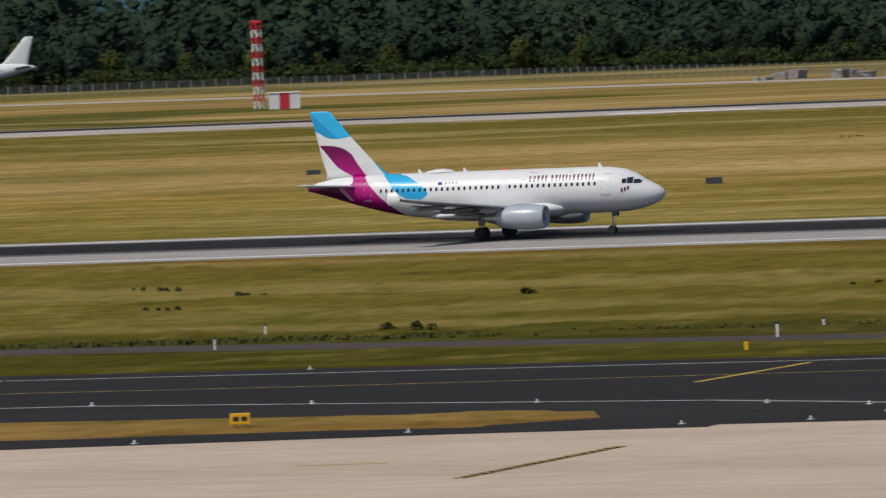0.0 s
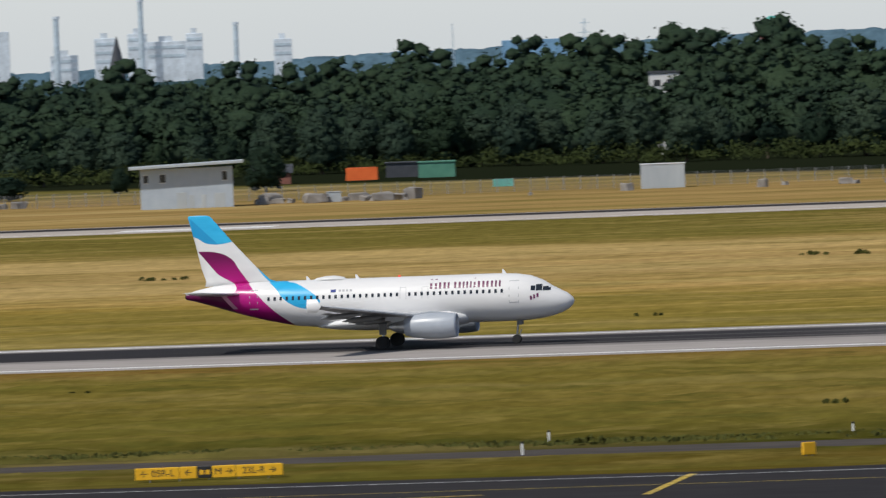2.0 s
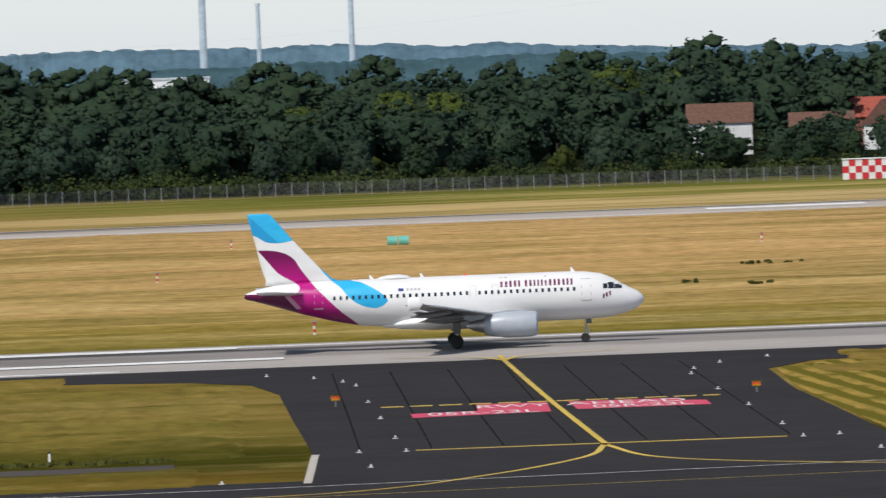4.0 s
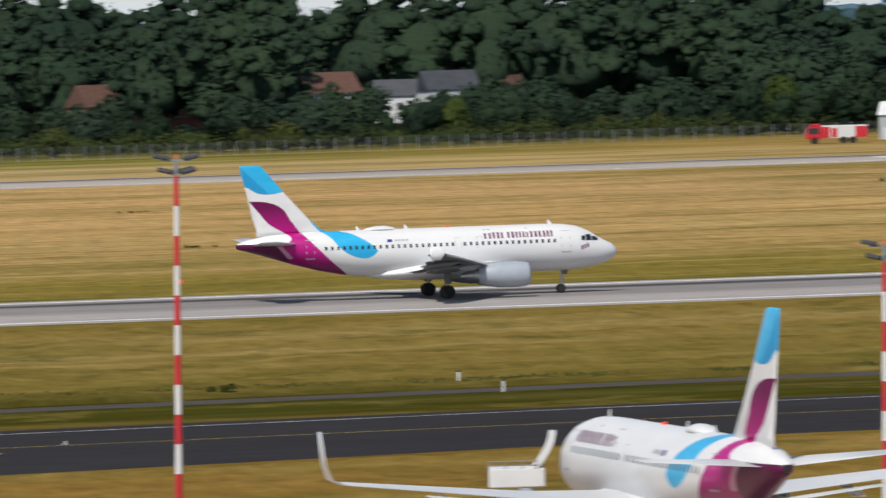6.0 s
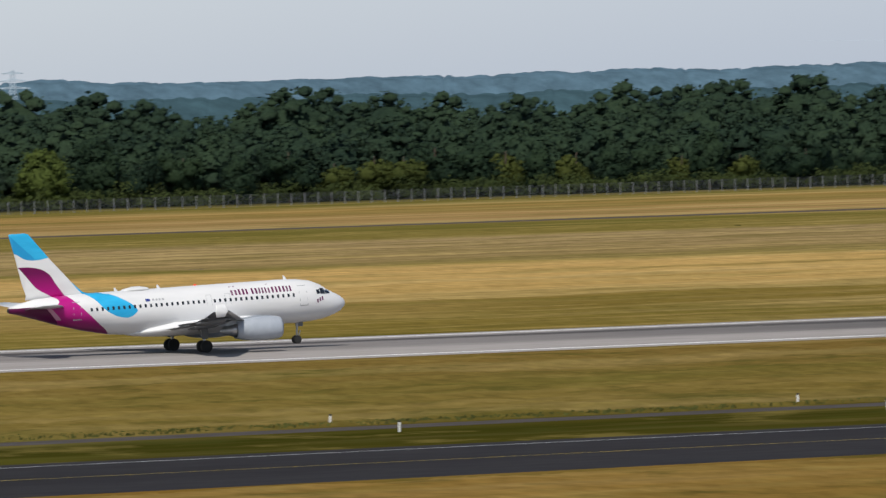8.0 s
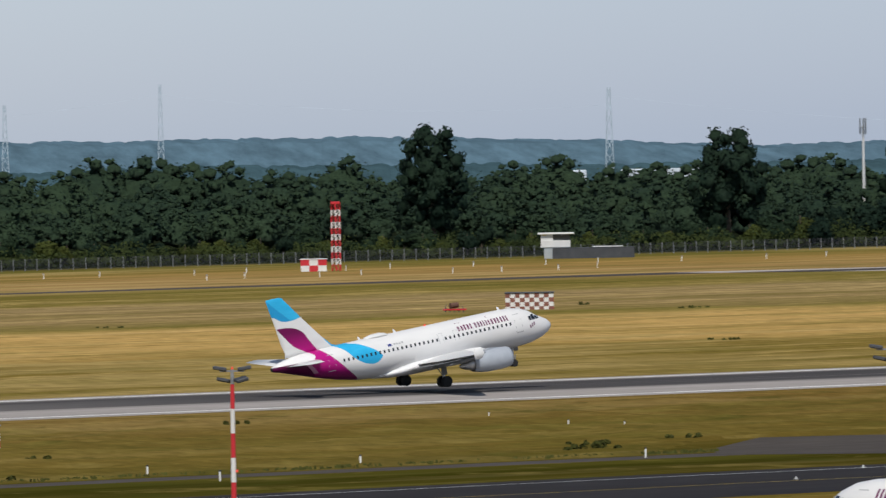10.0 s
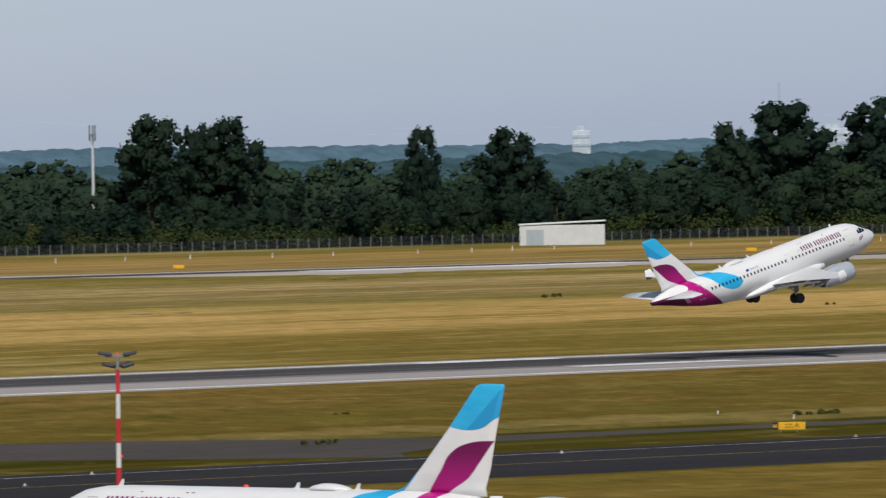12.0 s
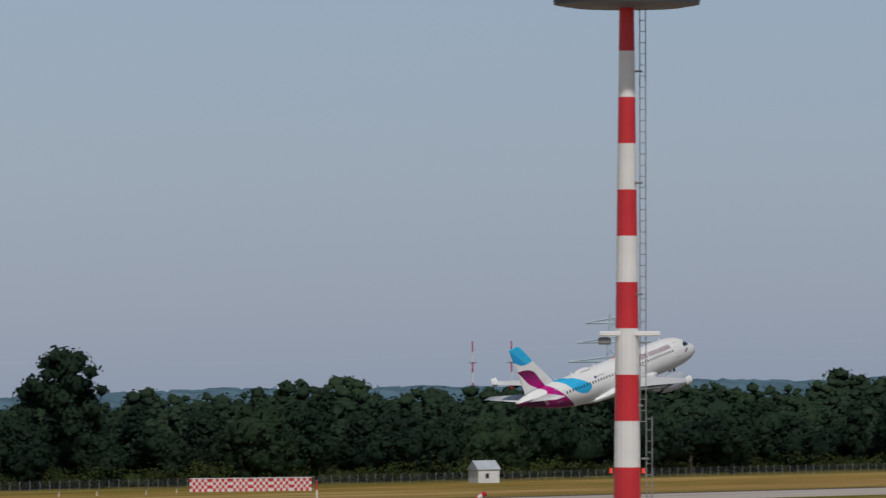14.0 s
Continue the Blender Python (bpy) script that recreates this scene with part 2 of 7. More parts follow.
def pavement_material(name, c1, c2, rubber=None, joints=0.0):
    """Concrete or asphalt; rubber: (y from, y to) of a band blackened by tyres."""
    m, nt, bsdf = material(name)
    co = node(nt, "ShaderNodeTexCoord").outputs["Object"]
    xyz = node(nt, "ShaderNodeSeparateXYZ", Vector=co)
    x, y = xyz.outputs[0], xyz.outputs[1]
    grain = noise_at(nt, co, 0.55, (0.3, 1, 1), 6, 0.65)
    stain = noise_at(nt, co, 0.06, (0.15, 1, 1), 4)
    col = mix(nt, step(nt, grain, 0.3, 0.7), c1, c2)
    col = mix(nt, maths(nt, "MULTIPLY", step(nt, stain, 0.45, 0.7), 0.35), col, tuple(v * 0.55 for v in c1))
    if rubber:
        streak = noise_at(nt, co, 0.5, (0.012, 1, 1), 5, 0.6)
        wob = maths(nt, "MULTIPLY_ADD", streak, 9.0, maths(nt, "SUBTRACT", y, 4.5))
        band = maths(nt, "MULTIPLY", step(nt, wob, rubber[0] - 2.5, rubber[0] + 2.5), step(nt, wob, rubber[1] + 2.5, rubber[1] - 2.5))
        along = ramp(nt, maths(nt, "DIVIDE", maths(nt, "ADD", x, 300.0), 1000.0),
                     [(0.0, (1, 1, 1)), (0.22, (0.97, 0.97, 0.97)), (0.3, (0.3, 0.3, 0.3)), (0.4, (0.3, 0.3, 0.3)), (0.62, (0.35, 0.35, 0.35)), (0.72, (0.85, 0.85, 0.85)), (1.0, (0.92, 0.92, 0.92))])
        mid = rubber[0] + 0.78 * (rubber[1] - rubber[0])
        core = maths(nt, "MULTIPLY", step(nt, wob, mid - 6.0, mid - 2.0), step(nt, wob, mid + 5.0, mid + 2.0))
        core = maths(nt, "MULTIPLY", core, step(nt, streak, 0.22, 0.42))
        dens = maths(nt, "MAXIMUM", maths(nt, "MULTIPLY", band, maths(nt, "MULTIPLY", along, step(nt, streak, 0.12, 0.42))), maths(nt, "MULTIPLY", core, 0.85))
        col = mix(nt, dens, col, (0.022, 0.021, 0.024))
    nt.links.new(col, bsdf.inputs["Base Color"])
    bsdf.inputs["Roughness"].default_value = 0.85
    bsdf.inputs["Specular IOR Level"].default_value = 0.03
    b = node(nt, "ShaderNodeBump", Height=grain, Strength=0.3, Distance=0.02)
    nt.links.new(b.outputs[0], bsdf.inputs["Normal"])
    return m


def leaf_material(name, dark, light, spread=0.5, dome=0.0):
    """Leaves; dome: how far the whole crown, not the single leaf, governs the shading."""
    m, nt, bsdf = material(name)
    info = node(nt, "ShaderNodeObjectInfo").outputs["Random"]
    geo = node(nt, "ShaderNodeNewGeometry")
    co = node(nt, "ShaderNodeTexCoord").outputs["Object"]
    big = noise_at(nt, co, 0.22, (1, 1, 1), 2)
    tall = noise_at(nt, geo.outputs["Position"], 0.045, (1, 0.5, 1), 2)
    f = maths(nt, "MULTIPLY_ADD", info, 0.35, maths(nt, "MULTIPLY_ADD", geo.outputs["Random Per Island"], 0.3, maths(nt, "MULTIPLY", big, spread * 0.6)))
    f = maths(nt, "MULTIPLY_ADD", step(nt, tall, 0.35, 0.65), 0.6, maths(nt, "SUBTRACT", f, 0.12))
    f = maths(nt, "ADD", f, maths(nt, "MULTIPLY_ADD", noise_at(nt, co, 0.9, (1, 1, 1), 3, 0.6), 0.8, -0.4))
    col = mix(nt, maths(nt, "MULTIPLY", f, 0.85), dark, light)
    # shade between sprays of leaves, painted as dark noise patches
    gap_shade = step(nt, noise_at(nt, geo.outputs["Position"], 0.8, (1, 1, 1.3), 6, 0.72), 0.5, 0.38)
    col = mix(nt, maths(nt, "MULTIPLY", gap_shade, 0.3), col, tuple(v * 0.35 for v in dark))
    # paler flecks, set by a second noise
    pale_flecks = step(nt, noise_at(nt, geo.outputs["Position"], 1.1, (1, 1, 1.3), 5, 0.7), 0.52, 0.66)
    col = mix(nt, maths(nt, "MULTIPLY", pale_flecks, 0.35), col, tuple(v * 1.5 for v in light))
    nt.links.new(col, bsdf.inputs["Base Color"])
    bsdf.inputs["Roughness"].default_value = 0.75
    bsdf.inputs["Specular IOR Level"].default_value = 0.12
    out = nt.nodes["Material Output"]
    trans = node(nt, "ShaderNodeBsdfTranslucent", Color=col)
    if dome:
        rel = node(nt, "ShaderNodeVectorMath", i0=co, i1=(0.0, 0.0, 5.0))
        rel.operation = "SUBTRACT"
        unit = node(nt, "ShaderNodeVectorMath", i0=rel.outputs[0])
        unit.operation = "NORMALIZE"
        tw = node(nt, "ShaderNodeVectorTransform", Vector=unit.outputs[0])
        tw.vector_type, tw.convert_from, tw.convert_to = "NORMAL", "OBJECT", "WORLD"
        radial = tw.outputs[0]
    else:
        radial = (0.0, 0.0, 1.0)
    twigs = node(nt, "ShaderNodeBump", Height=noise_at(nt, co, 1.3, (1, 1, 1), 4, 0.7), Strength=0.6, Distance=0.25)
    a = node(nt, "ShaderNodeVectorMath", i0=twigs.outputs[0], i1=(0.5, 0.5, 0.5))
    a.operation = "MULTIPLY"
    b = node(nt, "ShaderNodeVectorMath", i0=radial, i1=(0.5, 0.5, 0.5))
    b.operation = "MULTIPLY"
    c = node(nt, "ShaderNodeVectorMath", i0=a.outputs[0], i1=b.outputs[0])
    n = node(nt, "ShaderNodeVectorMath", i0=c.outputs[0])
    n.operation = "NORMALIZE"
    nt.links.new(n.outputs[0], bsdf.inputs["Normal"])
    nt.links.new(n.outputs[0], trans.inputs["Normal"])
    ms = node(nt, "ShaderNodeMixShader", i0=0.42, i1=bsdf.outputs[0], i2=trans.outputs[0])
    nt.links.new(ms.outputs[0], out.inputs[0])
    return m


M = {}
M["land"] = ground_material()
M["concrete"] = pavement_material("runway_concrete", (0.31, 0.285, 0.27), (0.4, 0.37, 0.35), (668.5, 694.0))
M["concrete_far"] = pavement_material("far_runway_concrete", (0.38, 0.335, 0.3), (0.48, 0.43, 0.385), (1198.0, 1214.0))
M["apron"] = pavement_material("apron_concrete", (0.46, 0.36, 0.28), (0.58, 0.465, 0.37))
M["asphalt"] = pavement_material("taxiway_asphalt", (0.024, 0.022, 0.024), (0.038, 0.036, 0.037))
M["tar"] = pavement_material("service_road_asphalt", (0.06, 0.052, 0.047), (0.092, 0.08, 0.071))
M["gravel"] = surface("gravel", (0.3, 0.26, 0.22), (0.45, 0.41, 0.36), 0.7, bump=0.1, rough=0.95)
M["paint_white"] = surface("road_paint_white", (0.7, 0.69, 0.67), (0.84, 0.83, 0.81), 1.2, rough=0.6, dirt=(0.3, 0.28, 0.26), dirt_amount=0.5)
M["paint_yellow"] = surface("road_paint_yellow", (0.52, 0.36, 0.03), (0.66, 0.46, 0.05), 0.9, rough=0.6, dirt=(0.2, 0.15, 0.05), dirt_amount=0.4)
M["paint_red"] = surface("road_paint_red", (0.5, 0.025, 0.07), (0.62, 0.04, 0.1), 0.9, rough=0.6)
M["joint"] = surface("joint_tar", (0.012, 0.012, 0.013), (0.02, 0.02, 0.021), 2, rough=0.9, sheen=0.0)
M["kerb"] = surface("pale_edging", (0.36, 0.33, 0.29), (0.5, 0.46, 0.4), 0.8, rough=0.9)
M["bark"] = surface("bark", (0.06, 0.045, 0.03), (0.12, 0.095, 0.07), 2.0, (1, 1, 0.3), 0.95, bump=0.05)
# the bluish lean of the darker greens carries the haze of distance
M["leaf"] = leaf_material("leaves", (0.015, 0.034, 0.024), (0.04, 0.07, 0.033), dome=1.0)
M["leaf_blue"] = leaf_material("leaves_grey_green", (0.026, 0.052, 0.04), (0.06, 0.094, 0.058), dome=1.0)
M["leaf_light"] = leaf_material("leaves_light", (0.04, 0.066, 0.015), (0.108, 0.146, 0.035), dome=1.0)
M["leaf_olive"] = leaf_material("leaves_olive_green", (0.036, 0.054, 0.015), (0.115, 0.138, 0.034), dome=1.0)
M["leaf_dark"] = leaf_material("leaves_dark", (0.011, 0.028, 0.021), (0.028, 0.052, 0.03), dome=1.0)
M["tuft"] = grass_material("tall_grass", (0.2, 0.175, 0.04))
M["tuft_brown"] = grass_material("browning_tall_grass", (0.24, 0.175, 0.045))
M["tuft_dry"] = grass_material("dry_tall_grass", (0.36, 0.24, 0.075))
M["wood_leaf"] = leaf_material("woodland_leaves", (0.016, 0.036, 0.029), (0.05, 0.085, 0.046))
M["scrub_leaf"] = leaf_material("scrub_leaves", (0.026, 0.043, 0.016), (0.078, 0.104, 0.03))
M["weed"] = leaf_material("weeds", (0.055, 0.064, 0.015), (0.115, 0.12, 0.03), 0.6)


# ---- mesh helpers ----
def finish(bm, name, mat, smooth=False):
    me = bpy.data.meshes.new(name)
    bm.to_mesh(me)
    bm.free()
    if mat is not None:
        me.materials.append(mat)
    if smooth:
        me.polygons.foreach_set("use_smooth", [True] * len(me.polygons))
    return me


def thing(name, label, category, m=None, group="", kind=""):
    ob = new(name)
    ob.empty_display_size = 0.2
    if m is not None:
        ob.matrix_world = m
    return tagged(ob, label, category, group, kind)


def part(name, bm, mat, parent, label="", m=None, smooth=False):
    ob = new(name, bm if isinstance(bm, bpy.types.Mesh) else finish(bm, name, mat, smooth))
    ob.parent = parent
    if m is not None:
        ob.matrix_basis = m
    return tagged(ob, label)


def box(bm, x0, x1, y0, y1, z0, z1, bevel=0.0):
    r = bmesh.ops.create_cube(bm, size=1.0)
    bmesh.ops.scale(bm, vec=(x1 - x0, y1 - y0, z1 - z0), verts=r["verts"])
    bmesh.ops.translate(bm, vec=((x0 + x1) / 2, (y0 + y1) / 2, (z0 + z1) / 2), verts=r["verts"])
    if bevel:
        es = list({e for v in r["verts"] for e in v.link_edges})
        bmesh.ops.bevel(bm, geom=es, offset=bevel, segments=1, affect="EDGES")
    return bm


def cube(*a, bevel=0.0):
    return box(bmesh.new(), *a, bevel=bevel)


def tube(bm, a, b, r0, r1=None, n=10, caps=True):
    a, b = Vector(a), Vector(b)
    r = bmesh.ops.create_cone(bm, cap_ends=caps, segments=n, radius1=r0, radius2=r0 if r1 is None else r1, depth=(b - a).length)
    q = (b - a).to_track_quat("Z", "Y").to_matrix().to_4x4()
    bmesh.ops.transform(bm, matrix=Matrix.Translation((a + b) / 2) @ q, verts=r["verts"])
    return bm


def rod(a, b, r0, r1=None, n=10):
    return tube(bmesh.new(), a, b, r0, r1, n)


def loft(rings, close=True, caps=True):
    """A skin over rings of points."""
    bm = bmesh.new()
    vs = [[bm.verts.new(p) for p in r] for r in rings]
    n = len(rings[0])
    for a, b in zip(vs, vs[1:]):
        for i in range(n if close else n - 1):
            bm.faces.new((a[i], a[(i + 1) % n], b[(i + 1) % n], b[i]))
    if caps:
        bm.faces.new(vs[0][::-1])
        bm.faces.new(vs[-1])
    bmesh.ops.recalc_face_normals(bm, faces=bm.faces)
    return bm


def strip_mesh(name, bands, mat, cross=((0.0, 0.0), (1.0, 0.0))):
    """A paved ribbon: bands of (x, y near, y far); cross: (share of the width, height) with a thickness below."""
    bm = bmesh.new()
    rows = []
    for x, y0, y1 in bands:
        top = [bm.verts.new((x, y0 + (y1 - y0) * s, z)) for s, z in cross]
        rows.append([bm.verts.new((x, y0, -0.3))] + top + [bm.verts.new((x, y1, -0.3))])
    for a, b in zip(rows, rows[1:]):
        for i in range(len(a) - 1):
            bm.faces.new((a[i], b[i], b[i + 1], a[i + 1]))
    return finish(bm, name, mat)


def flat_mesh(name, outline, z, mat, thick=0.02):
    """A thin slab over an outline of (x, y)."""
    bm = bmesh.new()
    top = [bm.verts.new((x, y, z)) for x, y in outline]
    low = [bm.verts.new((x, y, z - thick)) for x, y in outline]
    bm.faces.new(top)
    n = len(top)
    for i in range(n):
        bm.faces.new((top[i], low[i], low[(i + 1) % n], top[(i + 1) % n]))
    bmesh.ops.recalc_face_normals(bm, faces=bm.faces)
    return finish(bm, name, mat)


def line_mesh(name, pts, width, z, mat, dash=0.0, gap=0.0):
    """A painted line along points, with dashes if wanted."""
    bm = bmesh.new()
    P = [Vector((x, y, z)) for x, y in pts]
    if not dash:
        P = [a + (b - a) * (i / max(1, int((b - a).length / 80))) for a, b in zip(P, P[1:]) for i in range(max(1, int((b - a).length / 80)))] + [P[-1]]
    for a, b in zip(P, P[1:]):
        d = b - a
        L = d.length
        d.normalize()
        n = Vector((-d.y, d.x, 0)) * width / 2
        s = 0.0
        while s < L:
            e = min(L, s + dash) if dash else L
            q = [a + d * s - n, a + d * e - n, a + d * e + n, a + d * s + n]
            f = bm.faces.new([bm.verts.new(v) for v in q])
            if f.normal.z < 0:
                f.normal_flip()
            s = e + gap if dash else L
    bm.normal_update()
    for f in bm.faces:
        if f.normal.z < 0:
            f.normal_flip()
    return finish(bm, name, mat)


def structure(name, me, label, category):
    return tagged(new(name, me), label, category, kind="structure")


def smooth_path(pts, n=8):
    """A rounded way through points."""
    P = [Vector((*p, 0)) for p in pts]
    P = [P[0] * 2 - P[1]] + P + [P[-1] * 2 - P[-2]]
    out = []
    for a, b, c, d in zip(P, P[1:], P[2:], P[3:]):
        for i in range(n):
            t = i / n
            q = 0.5 * (2 * b + (c - a) * t + (2 * a - 5 * b + 4 * c - d) * t * t + (3 * b - 3 * c + d - a) * t ** 3)
            out.append((q.x, q.y))
    out.append((P[-2].x, P[-2].y))
    return out


# ---- ground, runways, taxiways ----
bm = bmesh.new()
bmesh.ops.create_grid(bm, x_segments=2, y_segments=2, size=5200)
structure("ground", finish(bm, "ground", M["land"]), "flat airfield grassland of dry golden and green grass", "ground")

RUN = 675.1
structure("runway_1", strip_mesh("runway_1", [(-2500, 648.6, 702.2), (2500, 648.6, 702.2)], M["concrete"],
          ((0.0, 0.0), (0.04, 0.02), (0.3, 0.1), (0.5, 0.17), (0.7, 0.1), (0.96, 0.02), (1.0, 0.0))),
          "long pale concrete runway with black tyre rubber along its middle", "runway")
structure("runway_2", strip_mesh("runway_2", [(-2500, 1166, 1218), (411, 1166, 1218)], M["concrete_far"], ((0.0, 0.0), (0.04, 0.03), (0.96, 0.03), (1.0, 0.0))),
          "distant parallel pale concrete runway", "runway")
structure("taxiway_2", strip_mesh("taxiway_2", [(411, 1198, 1206), (700, 1212, 1222), (860, 1214, 1232)], M["tar"], ((0.0, 0.0), (0.04, 0.03), (0.96, 0.03), (1.0, 0.0))),
          "distant narrow grey asphalt lane beyond the field", "taxiway")
structure("taxiway_4", strip_mesh("taxiway_4", [(860, 1214, 1232), (905, 1160, 1225), (1200, 1130, 1210), (2400, 1120, 1200)], M["concrete_far"], ((0.0, 0.0), (0.04, 0.03), (0.96, 0.03), (1.0, 0.0))),
          "distant pale concrete taxiway beyond the field", "taxiway")
structure("apron", strip_mesh("apron", [(-900, 120, 398), (-166, 120, 396.5), (-140, 120, 403), (-112, 120, 410), (-85, 120, 406), (-60, 120, 395), (20, 120, 372), (400, 120, 355), (900, 120, 355)], M["apron"], ((0.0, 0.0), (0.02, 0.02), (0.98, 0.02), (1.0, 0.0))),
          "bright beige concrete apron", "apron")
structure("taxiway_1", strip_mesh("taxiway_1", [(-1500, 422, 470), (-200, 422, 470), (-140, 419, 469), (-134, 404, 469), (-112, 404, 469), (-60, 404, 468), (-20, 424, 474), (40, 430, 478), (75, 438, 484), (120, 448, 488), (180, 452, 491),
          (340, 460, 495), (410, 456, 494), (480, 455, 494), (1500, 455, 494)], M["asphalt"], ((0.0, 0.0), (0.02, 0.03), (0.98, 0.03), (1.0, 0.0))),
          "dark asphalt taxiway with pale edge lines", "taxiway")
structure("taxiway_shoulder", strip_mesh("taxiway_shoulder", [(-900, 396, 405), (-166, 396.5, 404), (-142, 401, 408), (-128, 402, 421)], M["asphalt"], ((0.0, 0.0), (0.02, 0.035), (0.98, 0.035), (1.0, 0.0))),
          "dark asphalt strip along the apron's edge", "taxiway")
conn = [(2.0, 470), (2.8, 505), (1.6, 560), (0.9, 597), (-1.2, 616), (-6, 625), (-14, 630), (-40, 634), (-60, 637.5), (-60, 649), (75, 649), (75, 637.5), (58, 631), (43, 624), (38.6, 611), (38.2, 575), (39.0, 540), (39.6, 504), (41, 470)]
structure("taxiway_3", flat_mesh("taxiway_3", conn, 0.042, M["asphalt"], 0.3), "dark asphalt link between taxiway and runway", "taxiway")
structure("service_road", strip_mesh("service_road", [(-1500, 497, 504), (-200, 495, 503), (-145, 488, 494), (-60, 492, 500), (-6, 494, 500)], M["tar"], ((0.0, 0.0), (0.05, 0.02), (0.95, 0.02), (1.0, 0.0))),
          "narrow grey service road through the grass", "road")
structure("service_road_1", strip_mesh("service_road_1", [(45, 503, 507), (100, 508, 513), (170, 516, 521), (320, 520, 525), (372, 519, 524)], M["tar"], ((0.0, 0.0), (0.05, 0.02), (0.95, 0.02), (1.0, 0.0))),
          "narrow grey service road through the grass", "road")
pad = [(368, 521), (376, 532), (391, 547), (400, 543), (412, 531), (421, 523), (440, 520), (600, 518), (600, 513), (440, 514), (415, 512), (398, 500), (394, 494)]
structure("service_road_2", flat_mesh("service_road_2", pad, 0.03, M["tar"], 0.3), "grey asphalt lay-by beside the taxiway", "road")
structure("perimeter_road", strip_mesh("perimeter_road", [(-700, 1480, 1492), (-420, 1395, 1412), (-330, 1375, 1392), (-300, 1372, 1376)], M["gravel"], ((0.0, 0.0), (0.05, 0.03), (0.95, 0.03), (1.0, 0.0))),
          "pale gravel yard before the trees", "road")
structure("field_track", strip_mesh("field_track", [(180, 1010, 1013), (330, 985, 988), (470, 960, 963), (560, 935, 939), (800, 930, 934)], M["tar"], ((0.0, 0.0), (0.05, 0.02), (0.95, 0.02), (1.0, 0.0))),
          "thin dark track across the dry field", "track")


def marking(name, me, label="", category="road marking"):
    return structure(name, me, label or "painted line on the pavement", category)


marking("edge_line", line_mesh("edge_line", [(-2500, 697.0), (-2, 697.0), (2500, 697.0)], 1.5, 0.055, M["paint_white"]), "white painted runway edge line")
marking("edge_line", line_mesh("edge_line", [(-2500, 652.3), (-12, 652.3)], 1.7, 0.045, M["paint_white"]), "white painted runway edge line")
marking("edge_line", line_mesh("edge_line", [(52, 652.3), (2500, 652.3)], 1.7, 0.045, M["paint_white"]), "white painted runway edge line")
for x0, x1 in ((-176, -152), (-25, 1.5), (554, 578)):
    marking("touchdown_mark", flat_mesh("touchdown_mark", [(x0, 663.5), (x1, 663.5), (x1, 667.5), (x0, 667.5)], 0.16, M["paint_white"], 0.004), "broad white touchdown bar")
    marking("touchdown_mark", flat_mesh("touchdown_mark", [(x0, 691), (x1 - 4, 691), (x1 - 4, 694), (x0, 694)], 0.135, M["paint_white"], 0.004), "broad white touchdown bar")
for x0, x1, y in ((-388, -364, 1176), (-238, -214, 1180), (67, 91, 1195), (340, 366, 1195), (930, 1010, 1195), (1180, 1225, 1185)):
    marking("touchdown_mark", flat_mesh("touchdown_mark", [(x0, y - 5), (x1, y - 5), (x1, y + 5), (x0, y + 5)], 0.05, M["paint_white"], 0.004), "broad white touchdown bar")
marking("edge_line", line_mesh("edge_line", [(-2500, 1172), (411, 1172)], 1.2, 0.05, M["paint_white"]), "white painted runway edge line")
TZ = 0.055
for n, pts, w, c, lab in (
        ("taxi_line", [(-900, 463), (-60, 463.5), (0, 468), (75, 479), (120, 484), (180, 486.5), (340, 490), (480, 488), (900, 488)], 0.25, "paint_white", "thin white taxiway edge line"),
        ("taxi_line", [(-900, 449), (-165, 449), (-100, 453), (0, 457), (42, 463), (75, 464), (120, 469), (175, 471), (340, 476), (480, 474), (900, 474)], 0.2, "paint_yellow", "yellow taxiway centre line"),
        ("taxi_line", [(-900, 434), (-176, 434), (-161, 431), (-134, 425)], 0.25, "paint_white", "thin white taxiway edge line")):
    marking(n, line_mesh(n, pts, w, TZ, M[c]), lab)
for pts in ([(-120, 453), (-105, 446), (-95.5, 433), (-91, 421), (-89.4, 408), (-89, 380), (-89, 340)], [(-70, 449), (-78.5, 446), (-86, 434), (-89.6, 420)],
            [(21.3, 504.4), (19.4, 490), (12.7, 473), (3, 460), (-20, 456)], [(21.3, 504.4), (23.8, 487), (31.4, 475.4), (43, 466.4), (60, 463)],
            [(19.3, 655), (19.3, 644), (20.2, 570), (21.3, 504.4)], [(19.3, 644), (17, 653), (10, 658)], [(19.3, 644), (21.5, 653), (30, 659)]):
    marking("lead_line", line_mesh("lead_line", smooth_path(pts), 0.42, TZ + 0.08 if pts[0][1] > 600 else TZ + 0.004, M["paint_yellow"]), "curved yellow taxi guide line")
marking("hold_line", line_mesh("hold_line", [(8.1, 568.7), (32.4, 568.7)], 1.4, TZ, M["paint_yellow"], 1.6, 0.5), "dashed yellow runway holding line")
marking("hold_line", line_mesh("hold_line", [(9.3, 506), (33, 506)], 0.9, TZ, M["paint_yellow"]), "yellow holding line across the taxiway")
for pts in ([(-141.7, 443.4), (-140.1, 461.2)], [(-60, 444.9), (-59.9, 465)], [(-41.2, 445.7), (-41, 463.2)], [(75, 470), (76.5, 479)]):
    marking("hold_line", line_mesh("hold_line", pts, 0.5, TZ + 0.004, M["paint_yellow"], 1.3, 0.25), "dashed yellow intermediate holding line")
marking("apron_line", line_mesh("apron_line", [(-129.6, 366.7), (-128.2, 388)], 0.7, 0.035, M["joint"]), "dark apron stand line")
